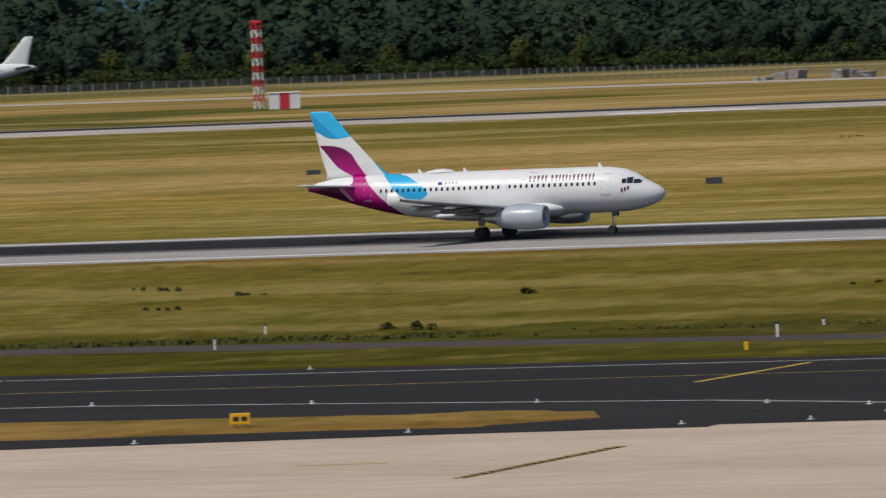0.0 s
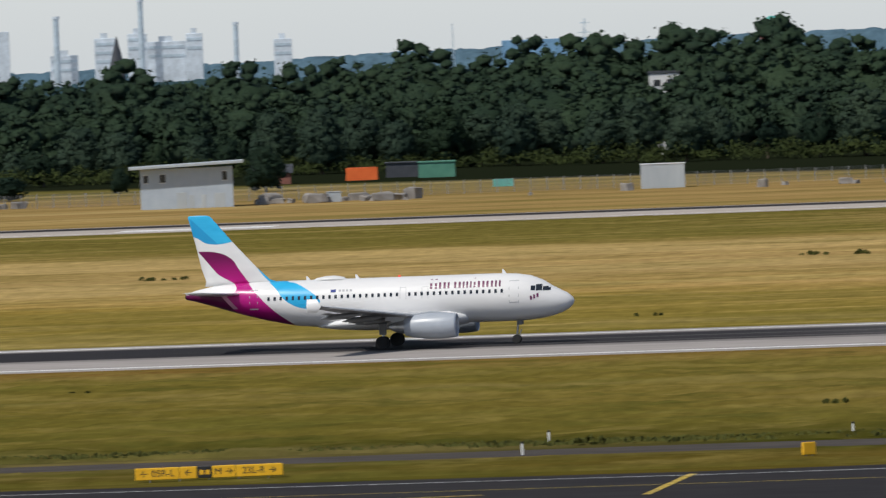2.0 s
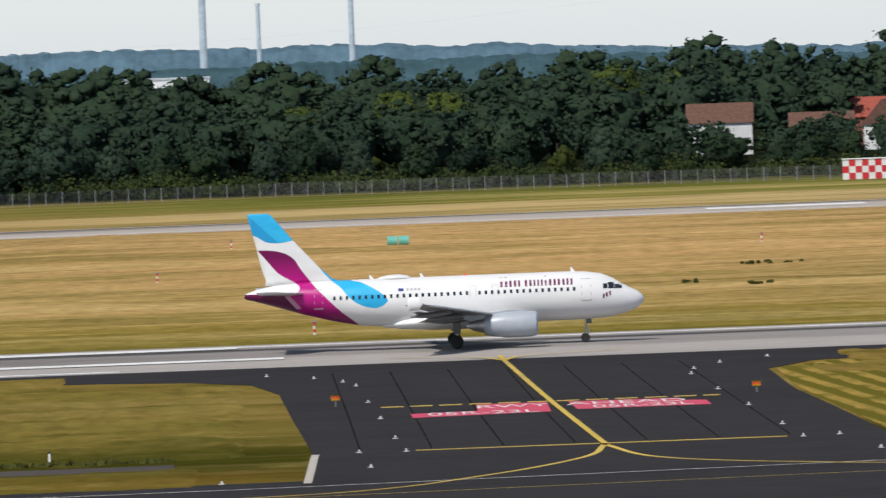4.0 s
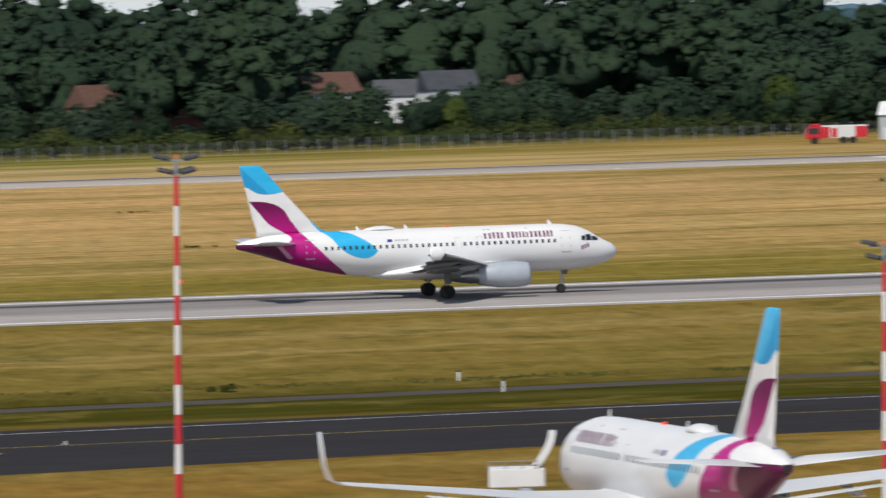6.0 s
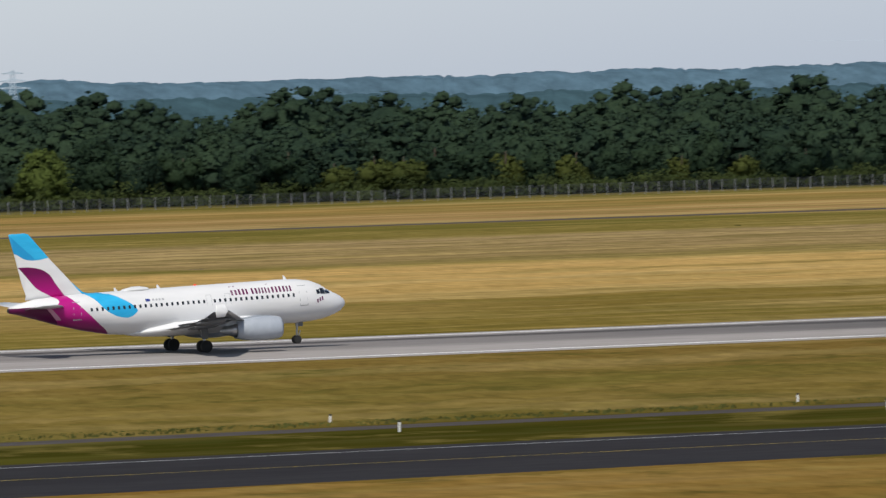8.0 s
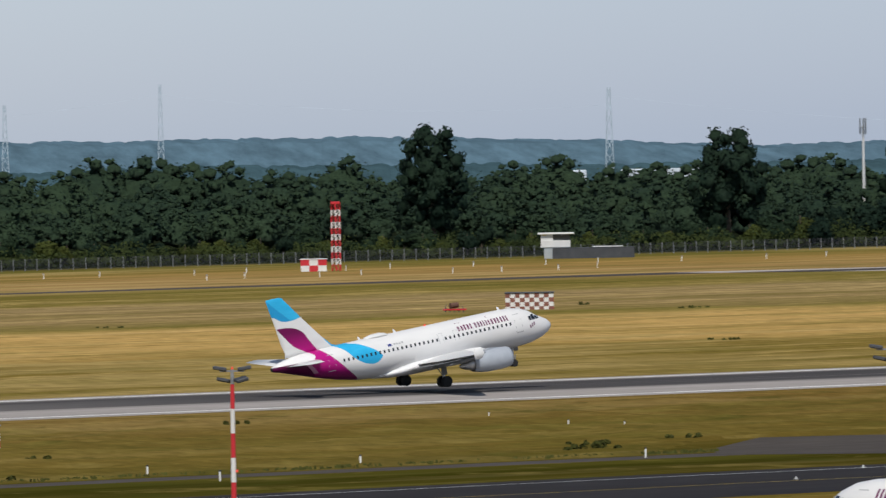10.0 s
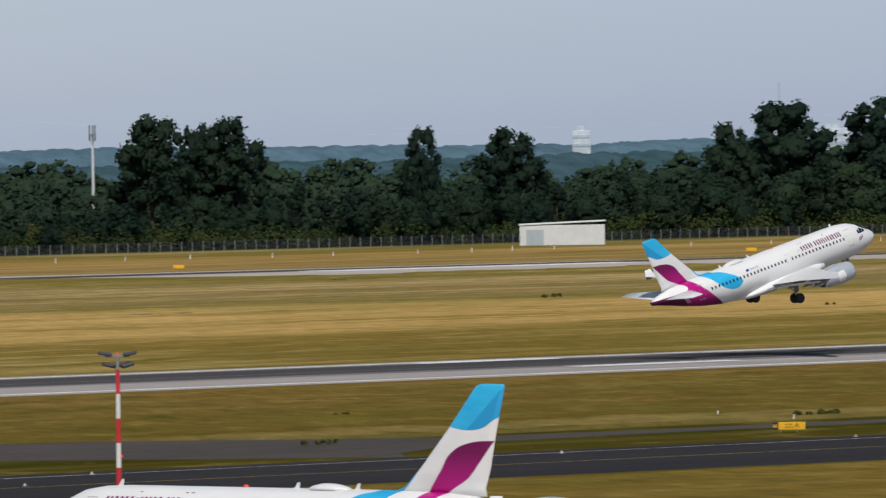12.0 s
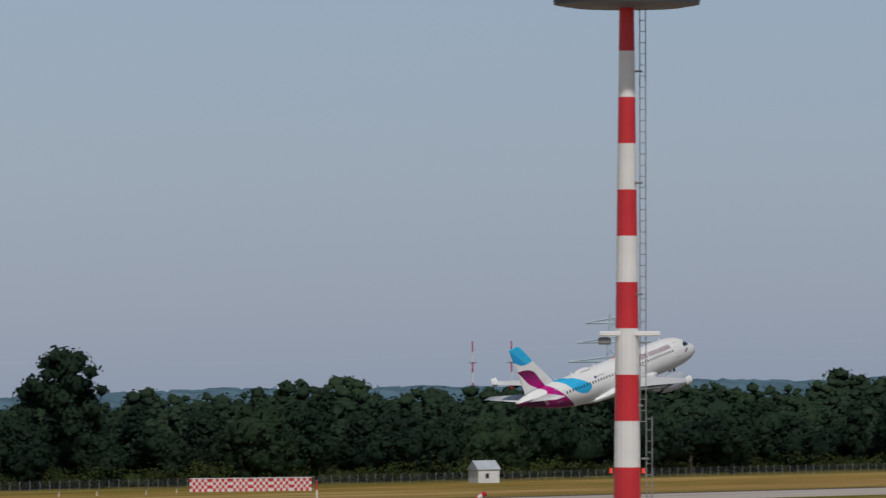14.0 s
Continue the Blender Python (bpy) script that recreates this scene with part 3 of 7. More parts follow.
marking("apron_line", line_mesh("apron_line", [(-129.6, 366.7), (-128.2, 388)], 0.4, 0.041, M["paint_yellow"], 0.5, 0.6), "dashed yellow apron stand line")
marking("taxi_line", line_mesh("taxi_line", [(75.1, 477.4), (76.7, 458.1)], 0.5, TZ + 0.004, M["paint_yellow"]), "yellow bar across the taxiway")
marking("apron_block", flat_mesh("apron_block", [(-95.5, 387.0), (-90.6, 387.0), (-90.9, 392.0), (-95.9, 392.1)], 0.035, M["paint_yellow"], 0.004), "broad yellow painted apron block")
marking("apron_block", flat_mesh("apron_block", [(-88.1, 387.3), (-85.1, 386.7), (-85.6, 391.1), (-88.2, 391.5)], 0.035, M["joint"], 0.004), "black painted apron block with yellow sign bars")
marking("apron_block", flat_mesh("apron_block", [(-85.0, 386.6), (-79.4, 386.0), (-80.4, 390.9), (-85.4, 391.4)], 0.035, M["paint_yellow"], 0.004), "broad yellow painted apron block")
for bx in (-86.9, -85.6, -84.3):
    marking("apron_sign_bar", flat_mesh("apron_sign_bar", [(bx - 0.35, 385.6), (bx + 0.35, 385.6), (bx + 0.7, 389.6), (bx, 389.6)], 0.041, M["paint_yellow"], 0.004), "plain yellow bar of an apron sign")
marking("apron_line", line_mesh("apron_line", [(-101.2, 400.7), (-83.6, 399.5)], 0.35, 0.034, M["joint"], 1.5, 0.9), "dashed dark line along the apron")
marking("apron_line", line_mesh("apron_line", [(-142.6, 378.3), (-137.8, 379)], 0.3, 0.035, M["paint_yellow"]), "short yellow apron mark")
for k in range(7):
    x = 5.2 + k * 4.6
    marking("tar_joint", line_mesh("tar_joint", [(x + 0.6, 508), (x + random.uniform(-0.15, 0.15) + 0.3, 560), (x, 632)], 0.12, TZ - 0.006, M["joint"]), "dark tarred joint in the asphalt", "joint")
for pts in ([(2.2, 472), (2.9, 505)], [(39.8, 504), (41.2, 478)]):
    marking("edging", line_mesh("edging", pts, 0.5, TZ - 0.002, M["kerb"]), "pale worn edging of the asphalt", "edging")
# the island with its hook of white paint where apron and taxiway meet
marking("taxi_line", line_mesh("taxi_line", smooth_path([(-134.6, 425), (-124.7, 420.4), (-120, 417), (-119.3, 412.6)]), 0.5, TZ, M["kerb"]), "pale hooked kerb line")


def floor_text(words, x, y, size, sx, parent_label):
    cu = bpy.data.curves.new("lettering", "FONT")
    cu.body, cu.align_x, cu.size, cu.extrude = words, "CENTER", size, 0.002
    tmp = bpy.data.objects.new("tmp", cu)
    scene.collection.objects.link(tmp)
    me = bpy.data.meshes.new_from_object(tmp.evaluated_get(bpy.context.evaluated_depsgraph_get()))
    bpy.data.objects.remove(tmp)
    me.materials.clear()
    me.materials.append(M["paint_white"])
    me.transform(pose(x, y, TZ + 0.02) @ Matrix.Diagonal((sx, 1, 1, 1)))
    return structure("lettering", me, parent_label, "road marking")


marking("red_panel", flat_mesh("red_panel", [(10.0, 550.5), (19.7, 552.5), (19.9, 567), (14.9, 567.5), (14.7, 557.5), (10.0, 556.5)], TZ + 0.006, M["paint_red"], 0.004), "red painted runway warning panel")
marking("red_panel", flat_mesh("red_panel", [(21.4, 566.8), (29.3, 566), (29.4, 562.5), (31.0, 561.5), (31.0, 554.5), (21.6, 554.5)], TZ + 0.006, M["paint_red"], 0.004), "red painted runway warning panel")
floor_text("RWY", 17.3, 561, 6.2, 0.38, "white painted letters RWY on a red panel")
floor_text("05R-23L", 15.0, 552.4, 6.2, 0.37, "white painted runway number on a red panel")
floor_text("AHEAD", 25.4, 561, 6.2, 0.42, "white painted letters AHEAD on a red panel")
floor_text("05R-23L", 26.3, 555.6, 5.6, 0.37, "white painted runway number on a red panel")

# ---- airliners ----
def curve_of(nt, v, pts, lo, hi):
    """A smooth function through pts of (v, value), value within lo..hi."""
    a, b = pts[0][0], pts[-1][0]
    u = node(nt, "ShaderNodeMapRange", Value=v, i1=a, i2=b).outputs[0]
    n = node(nt, "ShaderNodeFloatCurve", Value=u)
    cv = n.mapping.curves[0]
    while len(cv.points) < len(pts):
        cv.points.new(0.5, 0.5)
    for p, (q, w) in zip(cv.points, pts):
        p.location = ((q - a) / (b - a), (w - lo) / (hi - lo))
    n.mapping.update()
    return maths(nt, "MULTIPLY_ADD", n.outputs[0], hi - lo, lo)


def livery_material():
    m, nt, bsdf = material("airliner_paint")
    co = node(nt, "ShaderNodeTexCoord").outputs["Object"]
    xyz = node(nt, "ShaderNodeSeparateXYZ", Vector=co)
    x, z = xyz.outputs[0], xyz.outputs[2]

    def over(a, b):
        return step(nt, maths(nt, "SUBTRACT", a, b), -0.02, 0.02)

    grime = noise_at(nt, co, 0.7, (0.4, 1, 1.5), 4)
    white = mix(nt, step(nt, grime, 0.35, 0.75), (0.76, 0.76, 0.76), (0.69, 0.69, 0.7))
    xr = curve_of(nt, z, [(1.5, -7.5), (2.35, -8.3), (3.5, -9.7), (5.0, -11.2), (6.0, -12.1), (7.1, -12.9), (8.2, -13.7), (8.7, -14.8), (8.86, -16.9)], -18, -6)
    xl = curve_of(nt, z, [(1.5, -30), (5.05, -30), (5.2, -13.4), (7.0, -15.0), (8.8, -16.5), (9.0, -16.7)], -30, -10)
    purple = maths(nt, "MULTIPLY", maths(nt, "MULTIPLY", over(xr, x), over(x, xl)), over(8.86, z))
    # the tail cone is deeper in tone, and a pale slash parts it from the bright sweep
    cone = maths(nt, "SUBTRACT", maths(nt, "MULTIPLY_ADD", z, -0.85, -9.75), x)
    slash = maths(nt, "MULTIPLY", maths(nt, "MULTIPLY", over(cone, 0.0), over(0.45, cone)), maths(nt, "MULTIPLY", over(6.0, z), over(z, 3.8)))
    purple = maths(nt, "MULTIPLY", purple, maths(nt, "SUBTRACT", 1.0, maths(nt, "MULTIPLY", slash, maths(nt, "MULTIPLY_ADD", over(z, 5.0), 0.45, 0.35))))
    violet = mix(nt, step(nt, z, 6.2, 8.2), (0.44, 0.006, 0.2), (0.15, 0.003, 0.075))
    violet = mix(nt, maths(nt, "MULTIPLY", over(cone, 0.45), over(5.6, z)), violet, (0.1, 0.003, 0.052))
    # darker towards the belly: livery gradient plus underside shade in the colour
    violet = mix(nt, maths(nt, "MULTIPLY", step(nt, z, 4.3, 2.7), 0.75), violet, (0.09, 0.004, 0.055))
    zc = curve_of(nt, x, [(-18.0, 10.4), (-16.8, 10.1), (-15.3, 9.44), (-13.5, 9.6), (-12.0, 10.2)], 9, 11)
    top = over(z, zc)
    zl = curve_of(nt, x, [(-11.4, 7.3), (-10.6, 6.3), (-9.65, 5.5), (-8.9, 4.6), (-8.25, 4.1), (-7.3, 3.72), (-6.45, 3.68), (-5.65, 4.2)], 3, 8)
    zu = curve_of(nt, x, [(-11.4, 9.0), (-9.2, 7.0), (-8.8, 6.12), (-7.9, 5.85), (-6.9, 5.35), (-6.1, 4.8), (-5.65, 4.3)], 3, 9)
    wave = maths(nt, "MULTIPLY", maths(nt, "MULTIPLY", over(z, zl), over(zu, z)), maths(nt, "MULTIPLY", over(x, -11.4), over(-5.65, x)))
    cyan = maths(nt, "MAXIMUM", top, wave)
    blue = mix(nt, step(nt, grime, 0.4, 0.6), (0.02, 0.37, 0.68), (0.035, 0.44, 0.76))
    # the fin top is folded light and deep along a slanting line
    fold = over(maths(nt, "MULTIPLY_ADD", x, -0.95, -4.55), z)
    blue = mix(nt, maths(nt, "MULTIPLY", fold, top), blue, (0.018, 0.3, 0.6))
    col = mix(nt, purple, white, violet)
    col = mix(nt, cyan, col, blue)
    nt.links.new(col, bsdf.inputs["Base Color"])
    bsdf.inputs["Roughness"].default_value = 0.35
    bsdf.inputs["Specular IOR Level"].default_value = 0.3
    bsdf.inputs["Coat Weight"].default_value = 0.12
    bsdf.inputs["Coat Roughness"].default_value = 0.15
    return m


M["livery"] = livery_material()
M["white"] = surface("white_paint", (0.72, 0.73, 0.74), (0.8, 0.8, 0.81), 1.5, rough=0.4, coat=0.2, dirt=(0.5, 0.49, 0.47), dirt_amount=0.35)
M["wing_white"] = surface("wing_paint_white", (0.6, 0.61, 0.62), (0.68, 0.69, 0.7), 0.8, rough=0.4, coat=0.1, dirt=(0.5, 0.5, 0.5), dirt_amount=0.4)
# wing paint darkened to hold the shade of the underside
M["wing_shade_grey"] = surface("wing_paint", (0.11, 0.115, 0.122), (0.145, 0.15, 0.158), 0.8, rough=0.4, coat=0.1, dirt=(0.17, 0.17, 0.17), dirt_amount=0.4)
M["cyan"] = surface("cyan_paint", (0.02, 0.36, 0.68), (0.03, 0.42, 0.75), 1.0, rough=0.35, coat=0.3)
M["magenta"] = surface("purple_paint", (0.1, 0.004, 0.06), (0.13, 0.006, 0.075), 1.0, rough=0.4)
M["nacelle"] = surface("nacelle_paint", (0.35, 0.39, 0.45), (0.42, 0.46, 0.52), 1.0, rough=0.35, coat=0.3, dirt=(0.4, 0.42, 0.44), dirt_amount=0.4)
M["steel"] = surface("bare_metal", (0.4, 0.4, 0.41), (0.55, 0.55, 0.56), 3, rough=0.4, metal=0.8)
M["dark"] = surface("dark_void", (0.01, 0.01, 0.011), (0.02, 0.02, 0.022), 3, rough=0.6)
M["tyre"] = surface("tyre_rubber", (0.012, 0.012, 0.013), (0.025, 0.025, 0.026), 4, rough=0.85, bump=0.01)
M["glass"] = surface("dark_window_glass", (0.015, 0.02, 0.028), (0.03, 0.036, 0.045), 2, rough=0.12, coat=0.5)
M["grey_line"] = surface("grey_line", (0.35, 0.36, 0.38), (0.42, 0.43, 0.45), 3)
M["navy"] = surface("navy_paint", (0.01, 0.03, 0.2), (0.015, 0.04, 0.25), 2)
M["lamp_red"], _nt, _b = material("red_lamp")
_b.inputs["Base Color"].default_value = (0.7, 0.05, 0.02, 1)
_b.inputs["Emission Color"].default_value = (1.0, 0.12, 0.05, 1)
_b.inputs["Emission Strength"].default_value = 0.3

HULL = [(16.15, 3.52, 3.48, 0.03), (16.0, 3.85, 3.15, 0.38), (15.6, 4.2, 2.8, 0.72), (15.0, 4.5, 2.52, 1.05), (14.3, 4.86, 2.3, 1.34), (13.5, 5.4, 2.12, 1.58), (12.5, 5.8, 2.0, 1.79),
        (11.2, 6.0, 1.94, 1.92), (9.5, 6.07, 1.93, 1.975), (4.0, 6.07, 1.93, 1.975), (-1.0, 6.07, 1.93, 1.975), (-5.5, 6.07, 1.94, 1.975), (-8.0, 6.07, 2.15, 1.93), (-10.5, 6.06, 2.65, 1.78),
        (-13.0, 6.0, 3.32, 1.45), (-15.2, 5.82, 4.02, 1.03), (-16.8, 5.5, 4.5, 0.62), (-17.69, 5.2, 4.72, 0.3)]


def hull_at(x):
    for a, b in zip(HULL, HULL[1:]):
        if b[0] <= x <= a[0]:
            s = (a[0] - x) / (a[0] - b[0])
            return [a[i] + (b[i] - a[i]) * s for i in (1, 2, 3)]
    return [5.2, 4.72, 0.3]


def skin(x, z, side, off=0.012):
    """A point on the fuselage's side at x and z."""
    zt, zb, w = hull_at(x)
    c, r = (zt + zb) / 2, (zt - zb) / 2
    return (x, side * (w * math.sqrt(max(0.0, 1 - ((z - c) / r) ** 2)) + off), z)


def patch(bm, x0, x1, z0, z1, side, off=0.012, n=3):
    """A thin plate that follows the fuselage."""
    g = [[bm.verts.new(skin(x0 + (x1 - x0) * i / n, z0 + (z1 - z0) * j / n, side, off)) for j in range(n + 1)] for i in range(n + 1)]
    for i in range(n):
        for j in range(n):
            q = [g[i][j], g[i + 1][j], g[i + 1][j + 1], g[i][j + 1]]
            bm.faces.new(q if side < 0 else q[::-1])
    return bm


def foil(x, y, z, chord, thick, cant=(0.0, 1.0)):
    """An aerofoil section with its leading edge at x; cant: the way that its thickness points, in y and z."""
    pts = []
    for u, v in ((0, 0), (0.02, 0.42), (0.1, 0.85), (0.3, 1.0), (0.6, 0.72), (0.85, 0.28), (1, 0.03), (1, -0.03), (0.85, -0.1), (0.6, -0.35), (0.3, -0.5), (0.1, -0.42), (0.02, -0.22)):
        pts.append((x - u * chord, y + cant[0] * v * thick / 2, z + cant[1] * v * thick / 2))
    return pts


def disc_ring(x, r, y, z, n=24, squash=1.0):
    return [(x, y + r * math.cos(2 * math.pi * i / n), z + squash * r * math.sin(2 * math.pi * i / n)) for i in range(n)]


def wheel_mesh(name, r, w):
    bm = bmesh.new()
    for rr, ww in ((r, w * 0.62), (r * 0.93, w)):
        tube(bm, (0, -ww / 2, 0), (0, ww / 2, 0), rr, n=24)
    return finish(bm, name, M["tyre"])


def airliner(label, m, sharklets=False, livery=True):
    top = thing("airliner", label, "airplane", m)
    paint = M["livery"] if livery else M["white"]
    rings = []
    for x, zt, zb, w in HULL:
        c, r = (zt + zb) / 2, (zt - zb) / 2
        rings.append([(x, w * math.cos(2 * math.pi * i / 32), c + r * math.sin(2 * math.pi * i / 32)) for i in range(32)])
    hull = part("fuselage", loft(rings), paint, top, "white fuselage with purple tail and cyan wave" if livery else "", smooth=True)
    part("exhaust", rod((-17.6, 0, 4.96), (-17.78, 0, 4.97), 0.2, 0.17, 16), M["dark"], hull)
    fair = []
    for x, w, zb, zt in ((7.4, 0.5, 2.3, 2.6), (6.8, 1.7, 1.85, 3.1), (5.5, 2.2, 1.62, 3.35), (2, 2.3, 1.52, 3.3), (-2, 2.3, 1.55, 3.1), (-4.5, 1.7, 1.7, 2.7), (-6.2, 0.5, 1.95, 2.2)):
        c, r = (zb + zt) / 2, (zt - zb) / 2
        fair.append([(x, w * math.cos(2 * math.pi * i / 24), c + r * math.sin(2 * math.pi * i / 24)) for i in range(24)])
    part("belly_fairing", loft(fair), M["white"], top, smooth=True)
    for s in (-1, 1):
        w = loft([foil(5.3, s * 1.2, 2.55, 7.2, 0.95), foil(2.7, s * 6.4, 3.0, 4.1, 0.52), foil(-2.85, s * 16.5, 4.25, 1.65, 0.2)])
        wing_paint = M["wing_white"] if sharklets else M["wing_shade_grey"]
        wing = part("wing", w, wing_paint, top, "pale swept wing" if sharklets else "swept wing, pale above and shaded dark grey below")
        wing.data.materials.append(M["wing_white"])
        # upper faces pale; the shade below is put into the darker grey
        for p in wing.data.polygons:
            p.material_index = 1 if p.normal.z > 0.2 else 0
        part("flap", loft([foil(-1.7, s * 2.2, 2.28, 1.5, 0.2), foil(-1.35, s * 6.4, 2.72, 1.1, 0.16), foil(-3.0, s * 12.4, 3.5, 0.8, 0.12)]), wing_paint, wing, smooth=True)
        part("slat", loft([foil(4.75, s * 2.6, 2.62, 0.8, 0.2), foil(2.95, s * 6.4, 2.88, 0.7, 0.16), foil(-2.35, s * 15.8, 4.1, 0.45, 0.1)]), M["steel"], wing, smooth=True)
        for y, x, zz in ((5.0, -0.2, 2.5), (8.3, -0.8, 2.85), (11.3, -2.1, 3.25)):
            f = [[(x + dx, s * y + r * math.cos(a * math.pi / 4) * 0.7, zz + dz + r * math.sin(a * math.pi / 4)) for a in range(8)]
                 for dx, r, dz in ((1.6, 0.04, 0.1), (0.8, 0.22, 0.02), (-0.8, 0.24, -0.08), (-1.9, 0.04, -0.2))]
            part("flap_fairing", loft(f), wing_paint, wing, smooth=True)
        if sharklets:
            pts = [(16.5, 4.25, -2.9, 1.6), (17.1, 4.5, -3.35, 1.35), (17.45, 5.2, -3.9, 1.0), (17.75, 6.7, -4.75, 0.5)]
            f = [foil(x, s * y, z, c, 0.12, (-0.3 * s if i == 0 else -s, 1.0 if i == 0 else 0.3)) for i, (y, z, x, c) in enumerate(pts)]
            wl = part("winglet", loft(f), M["cyan"], wing, "upturned winglet, cyan inside and white outside", smooth=True)
            wl.data.materials.append(M["white"])
            for p in wl.data.polygons:
                p.material_index = 1 if p.normal.y * s > 0 and p.normal.z < 0.5 else 0
        else:
            f = [foil(-2.95 - 0.75 * abs(h - 0.1), s * 16.55, 4.25 + h, 1.35 - abs(h - 0.1) * 0.9, 0.05, (1, 0)) for h in (-0.5, 0.0, 0.65)]
            part("winglet", loft(f), M["white"], wing, "small white wingtip fence", smooth=True)
        st = loft([foil(-12.4, s * 0.7, 5.0, 4.0, 0.42), foil(-15.3, s * 6.2, 5.45, 1.55, 0.16)])
        part("tailplane", st, M["wing_white"], top, "white tailplane", smooth=True)
        ey, ez = s * 5.75, 1.95
        nac = part("engine", loft([disc_ring(x, r, ey, ez) for x, r in ((6.35, 0.78), (6.75, 0.88), (6.82, 0.95), (6.6, 1.04), (5.6, 1.12), (4.2, 1.1), (3.0, 0.95), (2.3, 0.78))], caps=False), M["nacelle"], top, "pale grey engine nacelle", smooth=True)
        part("intake", loft([disc_ring(6.3, 0.79, ey, ez), disc_ring(6.28, 0.1, ey, ez)]), M["dark"], nac)
        part("core_nozzle", loft([disc_ring(x, r, ey, ez) for x, r in ((2.9, 0.72), (2.2, 0.6), (1.4, 0.42), (0.8, 0.12))]), M["steel"], nac, smooth=True)
        py = loft([[(x, ey + dy, z) for dy, z in ((-h, z0), (h, z0), (h, z1), (-h, z1))] for x, h, z0, z1 in ((6.0, 0.04, 2.9, 3.05), (4.6, 0.2, 2.6, 3.2), (2.4, 0.22, 2.3, 2.95), (0.6, 0.06, 2.5, 2.8))])
        part("pylon", py, M["nacelle"], nac)
        gear = part("main_gear", rod((0.05, s * 3.75, 0.55), (0.1, s * 3.6, 2.7), 0.13, 0.17), M["steel"], top, "grey main landing gear leg")
        part("gear_door", cube(-0.28, 0.36, s * 3.95 - 0.03, s * 3.95 + 0.03, 1.25, 2.25, bevel=0.02), M["wing_shade_grey"], gear)
        part("drag_stay", rod((0.05, s * 3.7, 1.1), (0.1, s * 2.2, 2.3), 0.07), M["steel"], gear)
        for dy in (-0.46, 0.46):
            part("wheel", wheel_mesh("wheel", 0.57, 0.42), None, gear, "", pose(0, s * 3.8 + dy, 0.57))
    fin = [foil(-9.0, 0, 5.8, 7.0, 0.1, (1, 0)), foil(-10.3, 0, 6.25, 5.6, 0.5, (1, 0)), foil(-11.4, 0, 7.3, 4.85, 0.45, (1, 0)), foil(-13.3, 0, 9.4, 3.4, 0.33, (1, 0)), foil(-15.35, 0, 11.85, 1.95, 0.2, (1, 0)), foil(-15.7, 0, 11.95, 1.5, 0.08, (1, 0))]
    part("fin", loft(fin), paint, top, "swept tail fin in cyan, white and purple" if livery else "white swept tail fin", smooth=True)
    nose = part("nose_gear", rod((11.04, 0, 0.38), (11.2, 0, 2.1), 0.08, 0.11), M["steel"], top, "grey nose landing gear leg")
    part("torque_link", rod((11.25, 0, 0.6), (11.45, 0, 1.2), 0.05), M["steel"], nose)
    for dy in (-0.25, 0.25):
        part("wheel", wheel_mesh("nose_wheel", 0.38, 0.22), None, nose, "", pose(11.04, dy, 0.38))
    for s in (-1, 1):
        part("gear_door", cube(11.15, 11.6, s * 0.38 - 0.02, s * 0.38 + 0.02, 1.6, 2.05), M["wing_shade_grey"], nose)
    dome = []
    for x, h, w in ((-3.5, 0.03, 0.1), (-3.9, 0.25, 0.5), (-4.6, 0.38, 0.62), (-5.4, 0.36, 0.6), (-6.2, 0.2, 0.4), (-6.6, 0.02, 0.1)):
        dome.append([(x, w * math.cos(a * math.pi / 6), 6.0 + h * math.sin(a * math.pi / 6)) for a in range(7)])
    part("radome", loft(dome, close=True), M["white"], top, "rounded antenna dome", smooth=True)
    for x in (10.2, -2.6, -6.9):
        part("antenna", loft([[(x + 0.18, -0.02, 6.0), (x + 0.18, 0.02, 6.0), (x - 0.2, 0.02, 6.0), (x - 0.2, -0.02, 6.0)], [(x - 0.1, -0.01, 6.4), (x - 0.1, 0.01, 6.4), (x - 0.25, 0.01, 6.4), (x - 0.25, -0.01, 6.4)]]), M["white"], top)
    part("beacon", cube(0.9, 1.15, -0.1, 0.1, 6.05, 6.2, bevel=0.04), M["lamp_red"], top, "red beacon lamp")
    for s in (-1, 1):
        pane = patch(bmesh.new(), -0.105, 0.105, 4.45, 4.76, s, 0.014, 2)
        me = finish(pane, "window", M["glass"])
        k, x = 0, 10.15
        while x > -10.2:
            if not (1.4 < x < 1.8 or 3.3 < x < 3.6):
                dy = skin(x, 4.6, s)[1] - skin(0, 4.6, s)[1]
                part("window", me, None, hull, "", pose(x, dy, 0))
            x -= 0.535
        for x0, x1, z0, z1 in ((13.62, 14.25, 4.5, 4.86), (13.05, 13.58, 4.52, 5.05), (12.62, 13.0, 4.55, 4.95)):
            part("cockpit_window", patch(bmesh.new(), x0, x1, z0, z1, s, 0.02), M["glass"], hull)
        for x0, x1, z0, z1 in ((10.75, 11.6, 3.55, 5.45), (-11.9, -11.15, 3.7, 5.4)):
            bm = bmesh.new()
            for q in ((x0, x0 + 0.05, z0, z1), (x1 - 0.05, x1, z0, z1), (x0, x1, z1 - 0.05, z1), (x0, x1, z0, z0 + 0.09)):
                patch(bm, *q, s, 0.012)
            part("door_frame", bm, M["grey_line"], hull)
        for x0, x1 in ((3.2, 3.75), (1.3, 1.85)):
            bm = bmesh.new()
            for q in ((x0, x0 + 0.03, 4.2, 5.2), (x1 - 0.03, x1, 4.2, 5.2), (x0, x1, 5.17, 5.2)):
                patch(bm, *q, s, 0.012)
            part("exit_frame", bm, M["grey_line"], hull)
